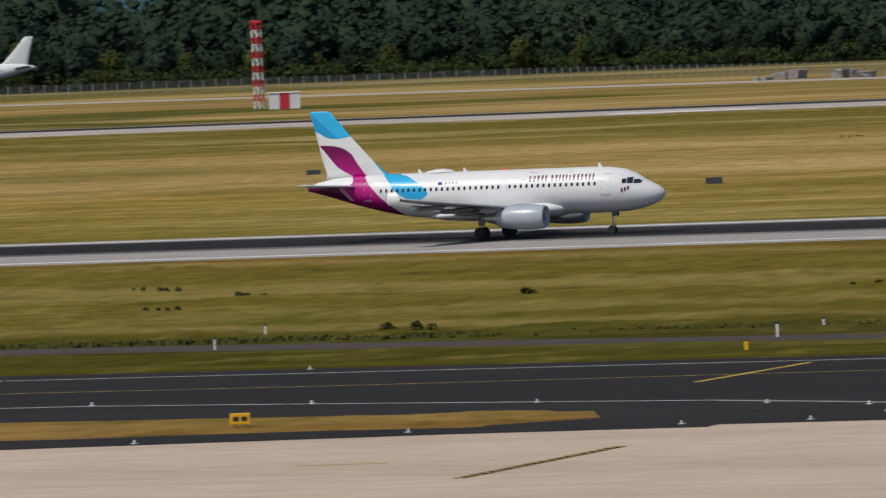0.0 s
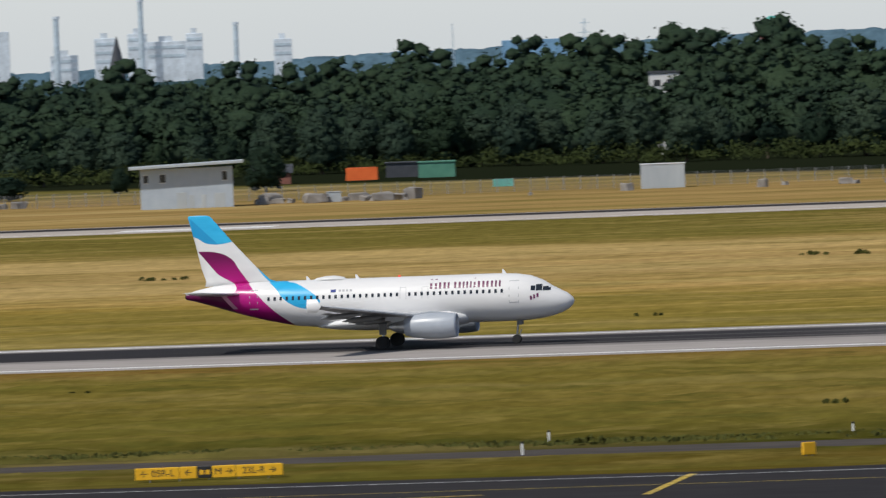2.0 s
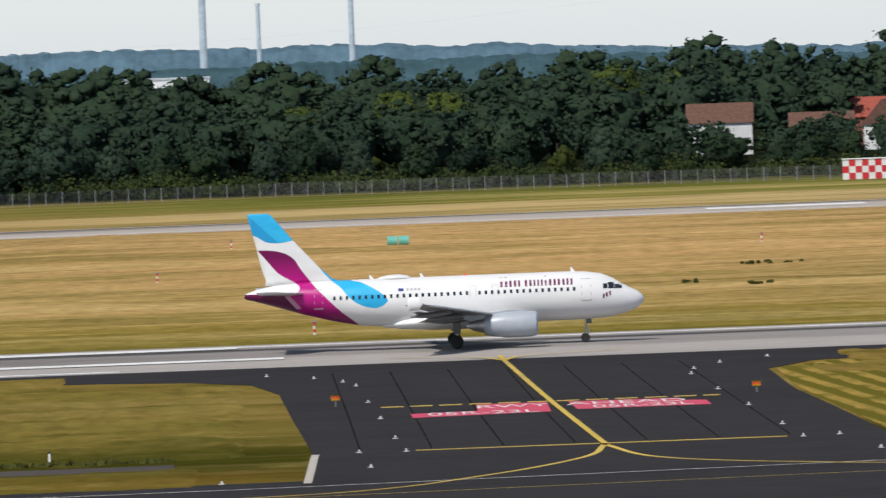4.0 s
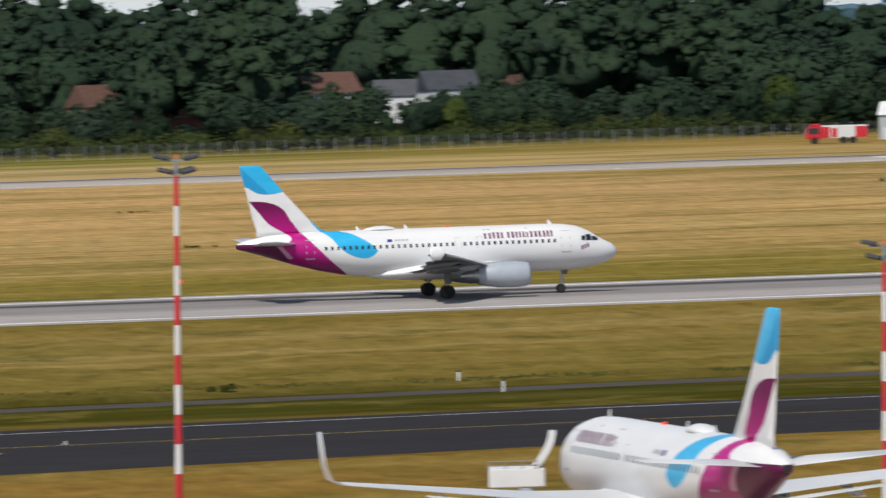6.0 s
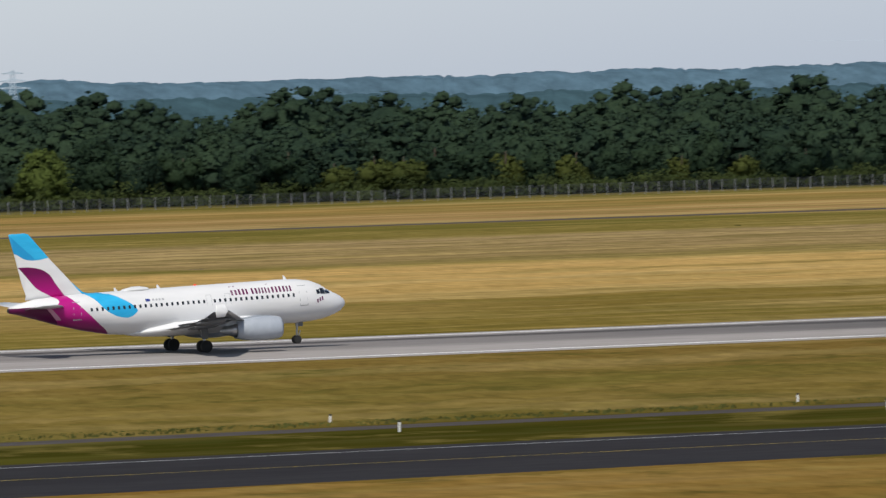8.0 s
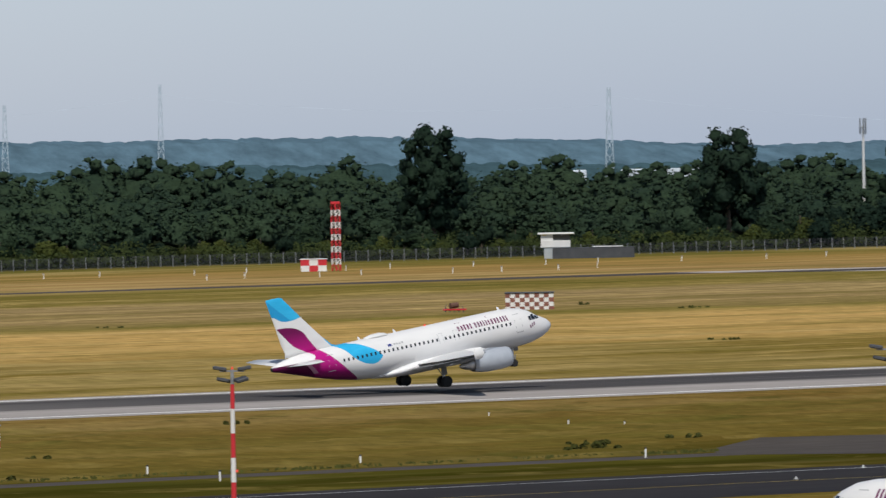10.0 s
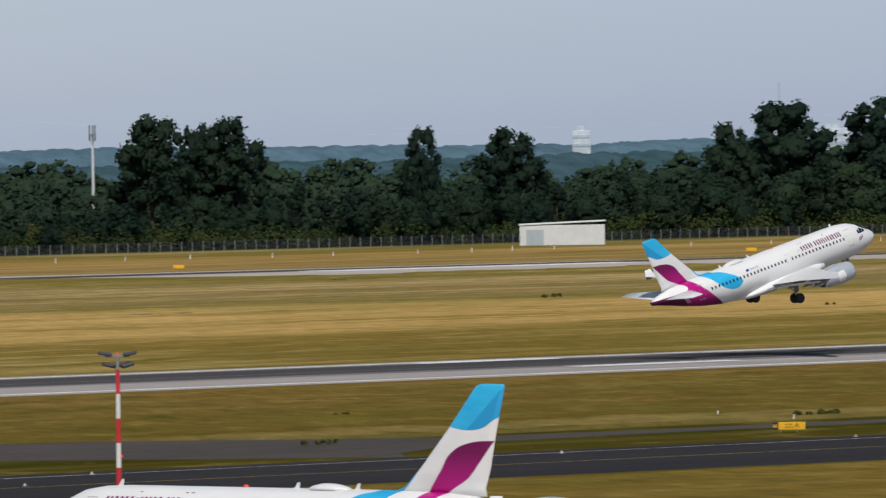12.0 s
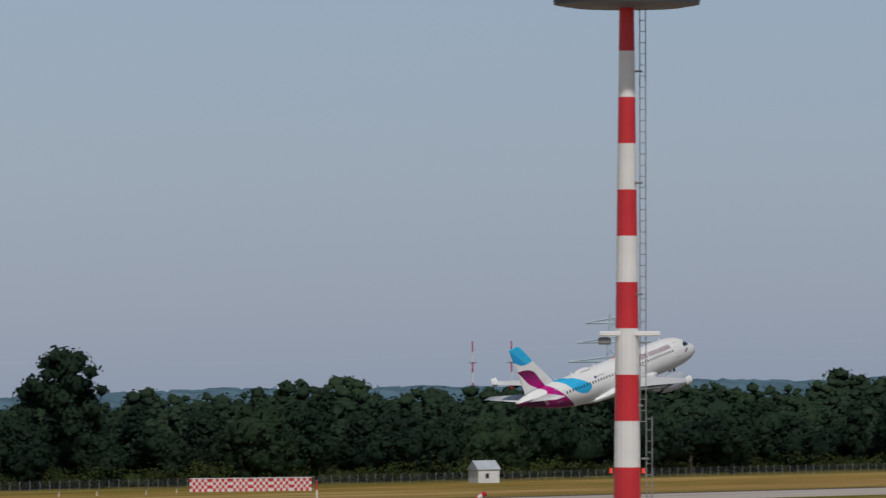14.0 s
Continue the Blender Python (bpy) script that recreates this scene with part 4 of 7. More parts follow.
        if livery:
            x = 3.9
            for w, z1, bars in ((0.62, 5.78, 2), (0.58, 5.5, 2), (0.4, 5.5, 1), (0.58, 5.5, 2), (0.78, 5.5, 3), (0.2, 5.78, 1), (0.58, 5.5, 2), (0.58, 5.5, 2), (0.5, 5.5, 2)):
                bm = bmesh.new()
                u = w / (2 * bars - 1) if bars > 1 else 0.17
                for b in range(bars):
                    patch(bm, x + 2 * b * u, x + (2 * b + 1) * u, 4.98, z1, s, 0.014, 2)
                part("name_bar", bm, M["magenta"], hull, "purple plain bars of lettering")
                x += w + 0.165
            part("flag_patch", patch(bmesh.new(), -4.75, -4.3, 4.98, 5.22, s, 0.014), M["navy"], hull, "small dark blue patch")
            for b in range(4):
                part("name_bar", patch(bmesh.new(), -4.05 + b * 0.32, -3.85 + b * 0.32, 5.02, 5.2, s, 0.014, 1), M["grey_line"], hull)
            for b in range(3):
                part("logo_bar", patch(bmesh.new(), 12.55 + b * 0.28, 12.72 + b * 0.28, 3.75 + b * 0.1, 4.1 + b * 0.1, s, 0.016, 2), M["magenta"], hull)
    return top


plane = airliner("white twin-engine airliner with purple and cyan tail taking off", pose(-234, RUN, 0.17))
airliner("parked white airliner with purple tail and upturned winglets", pose(89.9, 351.5, 0.02, 0, 0, 92), sharklets=True)
airliner("parked white airliner with cyan and purple tail fin", pose(269.7, 351.3, 0.02, 0, 0, 103))
airliner("distant plain white airliner on the far apron", pose(-694.6, 1641, 0.02, 0, 0, 200), livery=False)


# ---- trees ----
def leaf_cloud(rng, centres, radii, count, size, squash=0.85, droop=0.0):
    """Corners of small leaf sheets spread over lobes."""
    k = rng.choice(len(centres), count, p=np.array(radii) ** 2 / np.sum(np.array(radii) ** 2))
    d = rng.normal(size=(count, 3))
    d /= np.linalg.norm(d, axis=1)[:, None]
    d[:, 2] = np.where(d[:, 2] < -0.5, -d[:, 2] * 0.6, d[:, 2])
    r = np.array(radii)[k] * rng.uniform(0.84, 1.22, count)
    p = np.array(centres)[k] + d * r[:, None] * np.array((1, 1, squash))
    nrm = d + rng.normal(size=(count, 3)) * 0.55
    nrm /= np.linalg.norm(nrm, axis=1)[:, None]
    a = np.cross(nrm, rng.normal(size=(count, 3)))
    a /= np.linalg.norm(a, axis=1)[:, None] + 1e-9
    b = np.cross(nrm, a)
    s = size * rng.uniform(0.55, 1.25, count)[:, None]
    b = b * rng.uniform(0.5, 0.9, count)[:, None]
    return np.stack([p - a * s, p - b * s, p + a * s, p + b * s], 1)


def quads_mesh(name, quads, mat, extra=None):
    """A mesh from an array of four-cornered sheets; extra: further (vertices, faces)."""
    q = np.asarray(quads, dtype=np.float32)
    n = len(q)
    verts = q.reshape(-1, 3)
    loops = np.arange(4 * n)
    me = bpy.data.meshes.new(name)
    ev, ef = extra if extra else (np.zeros((0, 3)), np.zeros((0, 4), int))
    verts = np.concatenate([verts, ev]).astype(np.float32)
    loops = np.concatenate([loops, (np.asarray(ef) + 4 * n).ravel()]).astype(np.int32)
    m = n + len(ef)
    me.vertices.add(len(verts))
    me.vertices.foreach_set("co", verts.ravel())
    me.loops.add(4 * m)
    me.loops.foreach_set("vertex_index", loops)
    me.polygons.add(m)
    me.polygons.foreach_set("loop_start", np.arange(0, 4 * m, 4, dtype=np.int32))
    me.update(calc_edges=True)
    me.validate()
    me.materials.append(mat)
    me.polygons.foreach_set("use_smooth", [True] * len(me.polygons))
    return me


def lobe_core(centres, radii, f=0.96, squash=0.85, n=8, rings=5, seed=1):
    """Lumpy closed hearts of the lobes, as quads."""
    g = np.random.default_rng(seed)
    ph = np.linspace(-0.96, 0.97, rings) * math.pi / 2
    th = 2 * math.pi * np.arange(n) / n
    unit = np.stack([np.outer(np.cos(ph), np.cos(th)), np.outer(np.cos(ph), np.sin(th)), np.outer(np.sin(ph), np.ones(n)) * squash], 2).reshape(-1, 3)
    vs = [np.array(c) + unit * (f * r * g.uniform(0.72, 1.2, len(unit)))[:, None] for c, r in zip(centres, radii)]
    one = np.array([(k * n + i, k * n + (i + 1) % n, (k + 1) * n + (i + 1) % n, (k + 1) * n + i) for k in range(rings - 1) for i in range(n)])
    return np.concatenate(vs), np.concatenate([one + k * len(unit) for k in range(len(vs))])


def lobes(rng, form):
    """Centres and radii of the lobes of a crown 16 m high."""
    cs, rs = [], []
    if form == "round":
        # billowing lobes over an egg-shaped dome round a full heart
        for i in range(44):
            a, t = 2.4 * i + rng.uniform(-0.4, 0.4), (i + 0.5) / 44
            z = 1.0 + 12.4 * t
            w = 4.6 * math.sin(math.pi * (0.3 + 0.6 * t)) * rng.uniform(0.78, 1.08)
            cs.append((w * math.cos(a), w * math.sin(a), z))
            rs.append(rng.uniform(0.7, 1.75) * (1.0 - 0.2 * t))
        for i in range(4):
            cs.append((0.8 * math.cos(i * 2.2), 0.8 * math.sin(i * 2.2), 4.4 + 2.3 * i))
            rs.append((4.4, 4.8, 4.3, 3.2)[i])
    elif form == "tall":
        for i in range(12):
            a, t = rng.uniform(0, 6.28), i / 11
            z = 2.5 + 12.2 * t
            w = 2.4 * math.sin(math.pi * (0.15 + 0.75 * t)) * rng.uniform(0.3, 1.0)
            cs.append((w * math.cos(a), w * math.sin(a), z))
            rs.append(rng.uniform(1.2, 2.1))
    elif form == "solitary":
        for i in range(46):
            a, t = 2.4 * i + rng.uniform(-0.5, 0.5), (i + 0.5) / 46
            z = 3.0 + 11.8 * t
            w = 4.9 * math.sin(math.pi * (0.26 + 0.62 * t)) * rng.uniform(0.68, 1.1)
            cs.append((w * math.cos(a), w * math.sin(a), z))
            rs.append(rng.uniform(0.8, 1.6))
        for i in range(5):
            cs.append((1.5 * math.cos(i * 2.2), 1.5 * math.sin(i * 2.2), 5.6 + 1.5 * i))
            rs.append((2.0, 2.6, 2.8, 2.6, 2.0)[i])
    else:
        for i in range(8):
            a = rng.uniform(0, 6.28)
            w = rng.uniform(0, 5.0)
            cs.append((w * math.cos(a), w * math.sin(a), rng.uniform(2.0, 9.0)))
            rs.append(rng.uniform(2.6, 4.0))
        for i in range(60):
            c, r = cs[-1 - i % 8], rs[-1 - i % 8]
            a, e = rng.uniform(0, 6.28), rng.uniform(-0.2, 1.4)
            cs.insert(0, (c[0] + r * math.cos(a) * math.cos(e), c[1] + r * math.sin(a) * math.cos(e), c[2] + r * 0.85 * math.sin(e)))
            rs.insert(0, rng.uniform(0.6, 1.1))
    return cs, rs


def wood_crown(rng, f):
    """Lobes of one crown in the depth of the wood, finer where the tree is taller."""
    n = int(10 + 8 * f)
    cs, rs = [(0, 0, 5.4), (0, 0, 8.4)], [5.2, 4.9]
    for i in range(n):
        a, t = 2.4 * i + rng.uniform(-0.5, 0.5), (i + 0.5) / n
        z = 5.0 + 8.4 * t
        w = 4.9 * math.cos(math.pi / 2 * (0.02 + 0.86 * max(0.0, t * 1.2 - 0.2))) * rng.uniform(0.75, 1.1)
        cs.append((w * math.cos(a), w * math.sin(a), z))
        rs.append(rng.uniform(0.7, 1.8) * (1.0 - 0.2 * t))
    return cs, rs


def tree(seed, form, mat, label, leaves=1900, size=0.33):
    rng = np.random.default_rng(seed)
    cs, rs = lobes(rng, form)
    top = thing("tree" if form != "bush" else "bush", label, "tree" if form != "bush" else "bush", None, "trees along the airfield")
    bm = bmesh.new()
    tube(bm, (0, 0, -0.3), (0.1, 0.05, 4.5), 0.42, 0.3, 8)
    tube(bm, (0.1, 0.05, 4.5), (0.0, 0.1, 10), 0.3, 0.12, 8)
    for c in cs[-5:]:
        tube(bm, (0.05, 0.05, max(1.5, c[2] - 3.0)), c, 0.16, 0.05, 6)
    part("trunk", bm, M["bark"], top)
    q = leaf_cloud(rng, cs, rs, leaves, size)
    part("crown", quads_mesh("crown", q, mat, lobe_core(cs, rs, 0.84, n=6, rings=4, seed=seed)), None, top)
    return top


KINDS = [tree(11, "round", M["leaf"], "broad dark green leafy tree"), tree(12, "round", M["leaf_dark"], "broad dark leafy tree at the wood's edge"),
         tree(13, "round", M["leaf_blue"], "grey-green willow-like leafy tree"), tree(14, "round", M["leaf"], "rounded green deciduous tree"),
         tree(15, "tall", M["leaf_dark"], "slim tall dark green tree"), tree(16, "round", M["leaf_blue"], "pale grey-green leafy tree"),
         tree(17, "round", M["leaf_light"], "light green leafy tree at the edge"), tree(18, "bush", M["leaf"], "low spreading green bush"), tree(19, "bush", M["leaf_dark"], "low dark green thicket bush"), tree(20, "bush", M["leaf_olive"], "sunlit olive-green bush by the fence")]
SOLO = [tree(31, "solitary", M["leaf_dark"], "tall solitary dark tree with gappy crown", 3000, 0.29), tree(32, "solitary", M["leaf_dark"], "tall solitary tree standing above the wood", 3000, 0.29),
        tree(33, "solitary", M["leaf_dark"], "high-crowned dark tree above the wood", 3000, 0.29)]

# azimuth, front edge of the wood, height there, line behind, height there
WOOD = [(-27, 1660, 11, 1760, 26), (-20, 1640, 11, 1760, 26), (-15, 1600, 9, 1750, 23), (-12, 1630, 11, 1790, 25), (-9, 1700, 14, 1850, 28), (-6, 1650, 13, 1850, 30), (-3, 1500, 13, 1800, 26), (0, 1445, 13, 1800, 24),
        (5, 1430, 9, 2000, 27), (8, 1420, 8.5, 1950, 32), (11, 1410, 8.5, 1800, 34), (14, 1420, 8, 1720, 33), (18, 1415, 13, 1700, 25), (22, 1440, 14, 1700, 23.5), (27, 1460, 12, 1750, 22), (31, 1475, 7, 1730, 23), (35, 1475, 7, 1700, 21.5),
        (37, 1465, 11, 1600, 20), (40, 1455, 15, 1600, 21), (45, 1425, 20, 1550, 27), (54, 1425, 22, 1550, 28.5)]


def wood_at(az):
    for a, b in zip(WOOD, WOOD[1:]):
        if a[0] <= az <= b[0]:
            s = (az - a[0]) / (b[0] - a[0])
            return [a[i] + (b[i] - a[i]) * s for i in range(1, 5)]
    return WOOD[-1][1:]


def at_azimuth(az, y):
    return math.tan(radians(az)) * y, y


FIRST = {}


def plant(kind, m):
    """A copy of a tree at m; the first spot of each kind is kept for the original itself."""
    if kind.name not in FIRST:
        FIRST[kind.name] = (kind, m)
    else:
        copy_thing(kind, m)


rng = np.random.default_rng(5)
az = -26.5
while az < 53:
    yf, hf, yb, hb = wood_at(az)
    x, y = at_azimuth(az, yf + rng.uniform(4, 22))
    w = rng.random()
    h = hf * rng.uniform(0.75, 1.2)
    if -14 < az < -1:
        k = (2, 5, 2, 5, 0, 8, 3)[int(w * 7)]
    elif az > 36:
        k = (1, 1, 0, 8, 1, 4, 1)[int(w * 7)]
    elif az > 23:
        k = (9, 7, 9, 0, 9, 8, 7)[int(w * 7)]
    else:
        k = (0, 9, 7, 2, 6 if rng.random() < 0.35 else 5, 3, 8)[int(w * 7)]
    wide = rng.uniform(0.9, 1.25) * (1.0 if k < 7 else 0.85)
    plant(KINDS[k], pose(x, y, 0, 0, 0, rng.uniform(0, 360)) @ Matrix.Diagonal((wide * h / 15, wide * h / 15, h / 15, 1)))
    az += math.degrees(rng.uniform(6.0, 11.0) * hf / 12 * math.cos(radians(az)) ** 2 / yf)

# the depth of the wood behind its edge
sheets = []
core_v, core_f = [], []
for az in np.arange(-27, 54, 0.21):
    yf, hf, yb, hb = wood_at(az)
    rows = 3
    for r in range(rows):
        s = (r + 1) / rows
        a = az + rng.uniform(-0.12, 0.12)
        x, y = at_azimuth(a, yf + 22 + (yb - yf) * s + rng.uniform(-12, 12))
        if abs(a - 8.5) < 6.5 and s < 0.9 and rng.random() < 0.2:
            continue
        h = (hf + (hb - hf) * s) * rng.uniform(0.78, 1.12)
        if 2.0 < a < 14.8 and y < 1690 and s < 0.9:
            h = min(h, 10.5 * rng.uniform(0.7, 1.1))
        f = h / 15.0
        cs, rs = wood_crown(rng, f)
        W = f * rng.uniform(1.12, 1.42)
        q = leaf_cloud(rng, cs, rs, int(360 + 150 * f), 0.42 / f ** 0.6) * np.array((W, W, f)) + np.array((x, y, 0))
        sheets.append(q[q[:, 0, 2] > h * 0.3])
        v, fc = lobe_core(cs, rs, 0.83, n=6, rings=4, seed=int(1000 * (az + 30)) + r)
        core_f.append(fc + (core_v[-1][1] if core_v else 0))
        core_v.append((v * np.array((W, W, f)) + np.array((x, y, 0)), (core_v[-1][1] if core_v else 0) + len(v)))
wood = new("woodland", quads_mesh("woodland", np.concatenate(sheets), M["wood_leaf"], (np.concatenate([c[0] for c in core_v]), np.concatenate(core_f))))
tagged(wood, "dense dark green mixed woodland beyond the airfield fence", "woods", kind="stuff")

SINGLE = [(33.24, 1560, 30.2, 11.9), (35.37, 1500, 28.0, 12.4), (36.77, 1520, 31.9, 13.5), (37.08, 1530, 29.8, 7.5), (37.3, 1520, 31.2, 12.9), (38.71, 1500, 28.3, 6.8), (39.35, 1500, 27.8, 11.7), (40.93, 1480, 28.1, 9.7), (41.34, 1480, 33.4, 16.1), (42.06, 1480, 34.1, 17.7), (42.59, 1480, 29.3, 10.7), (43.73, 1450, 36.2, 16.4), (7.2, 1900, 31.8, 17.8), (7.8, 1920, 31.3, 20.2)]
# tall single trees that stand above the wood: azimuth, distance out, height, breadth
for i, (az, y, h, w) in enumerate(SINGLE):
    x, y = at_azimuth(az, y)
    plant(SOLO[i % 3], pose(x, y, 0, 0, 0, 77 * i) @ Matrix.Diagonal((w / 7.4, w / 7.4, h / 16, 1)))
for az, y, h in ((1.0, 1640, 18.5), (1.35, 1660, 18), (2.6, 1800, 22), (3.1, 1800, 21), (0.3, 1600, 16), (7.9, 1560, 13), (15.2, 1500, 11), (19.5, 1470, 13), (21.2, 1475, 12)):
    x, y = at_azimuth(az, y)
    plant(KINDS[6], pose(x, y, 0, 0, 0, 50 * az) @ Matrix.Diagonal((h / 14, h / 14, h / 15, 1)))
# bushes standing free on the grass before the wood
for x, y, h, w in ((-368, 1494, 7.5, 6), (-347, 1457, 9.5, 11), (-327, 1438, 9.0, 9), (-328, 1494, 5.5, 8), (-320, 1482, 5.0, 8), (-306, 1520, 5.5, 4), (-377, 1497, 4.5, 4), (-271, 1486, 9.5, 8), (-355, 1480, 6, 8), (-392, 1500, 8, 10), (-338, 1452, 7, 8)):
    plant(KINDS[1], pose(x, y, 0, 0, 0, 31 * x) @ Matrix.Diagonal((w / 11, w / 11, h / 15, 1)))
for kind, m in FIRST.values():
    kind.matrix_world = m

# ---- airfield things ----
M["mast_red"] = surface("signal_red_paint", (0.5, 0.018, 0.03), (0.6, 0.03, 0.04), 0.8, rough=0.45, dirt=(0.4, 0.03, 0.03), dirt_amount=0.3)
M["mast_white"] = surface("signal_white_paint", (0.68, 0.69, 0.69), (0.78, 0.78, 0.77), 0.8, rough=0.45, dirt=(0.5, 0.49, 0.46), dirt_amount=0.4)
M["galv"] = surface("galvanised_steel", (0.2, 0.21, 0.22), (0.32, 0.33, 0.34), 2.5, rough=0.5, metal=0.4)
M["sign_yellow"] = surface("sign_yellow", (0.75, 0.4, 0.01), (0.85, 0.47, 0.015), 1.0, rough=0.5)
M["sign_red"] = surface("sign_red", (0.6, 0.015, 0.05), (0.7, 0.025, 0.07), 1.0, rough=0.5)
M["black"] = surface("black_paint", (0.012, 0.012, 0.012), (0.025, 0.025, 0.025), 2.0, rough=0.5)
M["orange"] = surface("orange_paint", (0.7, 0.12, 0.02), (0.8, 0.16, 0.03), 0.7, rough=0.55, dirt=(0.4, 0.1, 0.03), dirt_amount=0.3)
M["render_blue"] = surface("pale_blue_render", (0.36, 0.42, 0.5), (0.43, 0.49, 0.56), 0.5, rough=0.85, dirt=(0.3, 0.34, 0.38), dirt_amount=0.35)
M["render_white"] = surface("white_render", (0.6, 0.61, 0.62), (0.7, 0.7, 0.7), 0.5, rough=0.85, dirt=(0.42, 0.42, 0.4), dirt_amount=0.45)
M["sheet_grey"] = surface("grey_sheet_cladding", (0.36, 0.4, 0.44), (0.44, 0.48, 0.51), 0.6, (1, 1, 0.2), 0.5, dirt=(0.3, 0.32, 0.33), dirt_amount=0.4)
M["sheet_white"] = surface("white_sheet_roof", (0.7, 0.71, 0.72), (0.8, 0.8, 0.8), 0.6, rough=0.5, dirt=(0.55, 0.55, 0.53), dirt_amount=0.3)
M["sheet_green"] = surface("green_sheet", (0.06, 0.2, 0.14), (0.09, 0.26, 0.18), 0.6, rough=0.6)
M["sheet_dark"] = surface("dark_sheet", (0.035, 0.04, 0.05), (0.06, 0.065, 0.075), 0.6, rough=0.6)
M["teal"] = surface("teal_plastic", (0.1, 0.38, 0.33), (0.14, 0.45, 0.4), 1.0, rough=0.5)
M["tiles"] = surface("brown_roof_tiles", (0.1, 0.056, 0.045), (0.16, 0.09, 0.068), 1.5, rough=0.9, sheen=0.1)
M["tiles_red"] = surface("red_roof_tiles", (0.27, 0.065, 0.05), (0.36, 0.1, 0.07), 1.5, rough=0.9, sheen=0.1)
M["brick"] = surface("brick_wall", (0.18, 0.07, 0.05), (0.26, 0.11, 0.08), 1.5, rough=0.9)
M["truck_red"] = surface("fire_red_paint", (0.5, 0.01, 0.025), (0.58, 0.02, 0.035), 1.0, rough=0.35, coat=0.4)
M["stone"] = surface("pale_rubble", (0.2, 0.185, 0.17), (0.33, 0.315, 0.3), 0.8, rough=0.95, bump=0.08)


def text_mesh(words, size, mat, extrude=0.004):
    cu = bpy.data.curves.new("lettering", "FONT")
    cu.body, cu.align_x, cu.align_y, cu.size, cu.extrude = words, "CENTER", "CENTER", size, extrude
    tmp = bpy.data.objects.new("tmp", cu)
    scene.collection.objects.link(tmp)
    me = bpy.data.meshes.new_from_object(tmp.evaluated_get(bpy.context.evaluated_depsgraph_get()))
    bpy.data.objects.remove(tmp)
    me.materials.clear()
    me.materials.append(mat)
    return me


def facing(x, y, z=0.0):
    """A pose whose -y side looks at the terrace."""
    return pose(x, y, z, 0, 0, -math.degrees(math.atan2(x, y)))


# -- masts and lamp posts
def banded(parent, r0, r1, z0, z1, band, phase, first_red, n=16):
    """A tapered shaft in painted bands; phase: the height of one band's edge."""
    edges = [z0]
    z = phase - math.floor((phase - z0) / band) * band
    k = round((phase - z) / band)
    while z < z1 - 0.05:
        if z > z0 + 0.05:
            edges.append(z)
        z += band
    edges.append(z1)
    for a, b in zip(edges, edges[1:]):
        red = (math.floor(((a + b) / 2 - phase) / band) % 2 == 0) == first_red
        ra, rb = (r0 + (r1 - r0) * (q - z0) / (z1 - z0) for q in (a, b))
        part("band", rod((0, 0, a), (0, 0, b), ra, rb, n), M["mast_red" if red else "mast_white"], parent, "red painted band" if red else "white painted band", smooth=False)


def ladder(parent, x, y, z0, z1, off=0.45):
    bm = bmesh.new()
    for s in (-0.11, 0.11):
        tube(bm, (x + s, y, z0), (x + s, y, z1), 0.025, n=6)
    z = z0
    while z < z1:
        tube(bm, (x - 0.11, y, z), (x + 0.11, y, z), 0.016, n=5)
        z += 0.42
    part("ladder", bm, M["galv"], parent, "steel ladder with rungs")
    z = z0 + 0.6
    while z < z1:
        part("bracket", rod((x - off, y, z), (x, y, z), 0.04, n=6), M["galv"], parent)
        z += 4.2


def floodlight_mast(x, y, height, lean, phase, first_red, r_low, r_high, label, ring=0.0, flip=1):
    top = thing("floodlight_mast", label, "light mast", facing(x, y) @ pose(0, 0, 0, 0, lean, 0))
    banded(top, r_low, r_high, 0.0, height, 1.745, phase, first_red)
    part("foot", rod((0, 0, -0.2), (0, 0, 0.35), r_low * 1.9, r_low * 1.7, 16), M["kerb"], top, "concrete foot")
    ladder(top, r_high + 0.32, -0.2, 24.0, height, 0.3)
    ladder(top, r_low + 0.05, -0.2, 1.0, 24.2, 0.3)
    head = part("head", loft([disc_ring2(z, r) for z, r in ((height, 2.0), (height + 0.12, 2.75), (height + 1.0, 2.85), (height + 1.1, 2.6))]), M["sheet_dark"], top, "dark lamp platform")
    for i in range(10):
        a = 2 * math.pi * i / 10
        part("lamp", cube(-0.35, 0.35, -0.15, 0.15, -0.3, 0.3, bevel=0.04), M["galv"], head, "", pose(2.5 * math.cos(a), 2.5 * math.sin(a), height + 1.5, 0, 0, math.degrees(a) + 90))
    if ring:
        g = part("gallery", cube(-1.05, 1.25, -0.35, 0.35, ring - 0.08, ring + 0.1, bevel=0.03), M["white"], top, "small white platform")
        part("lamp", cube(-1.1, -0.6, -0.2, 0.2, ring - 0.4, ring - 0.12, bevel=0.06), M["galv"], g)
    for s in (-1, 1):
        part("warning_lamp", rod((s * (r_low * 0.5 + 0.22), -0.25, 22.05), (s * (r_low * 0.5 + 0.22), -0.25, 22.25), 0.07, 0.05, 8), M["lamp_red"], top, "red obstruction lamp")
    return top


def disc_ring2(z, r, n=24):
    return [(r * math.cos(2 * math.pi * i / n), r * math.sin(2 * math.pi * i / n), z) for i in range(n)]


floodlight_mast(-53.06, 195.9, 39.5, 1.25, 24.33, True, 0.75, 0.29, "tall tapered red and white banded floodlight mast with ladder")
floodlight_mast(222.03, 201.75, 39.6, 0.6, 37.98, True, 0.78, 0.28, "tall red and white floodlight mast under a dark lamp platform", ring=27.3)


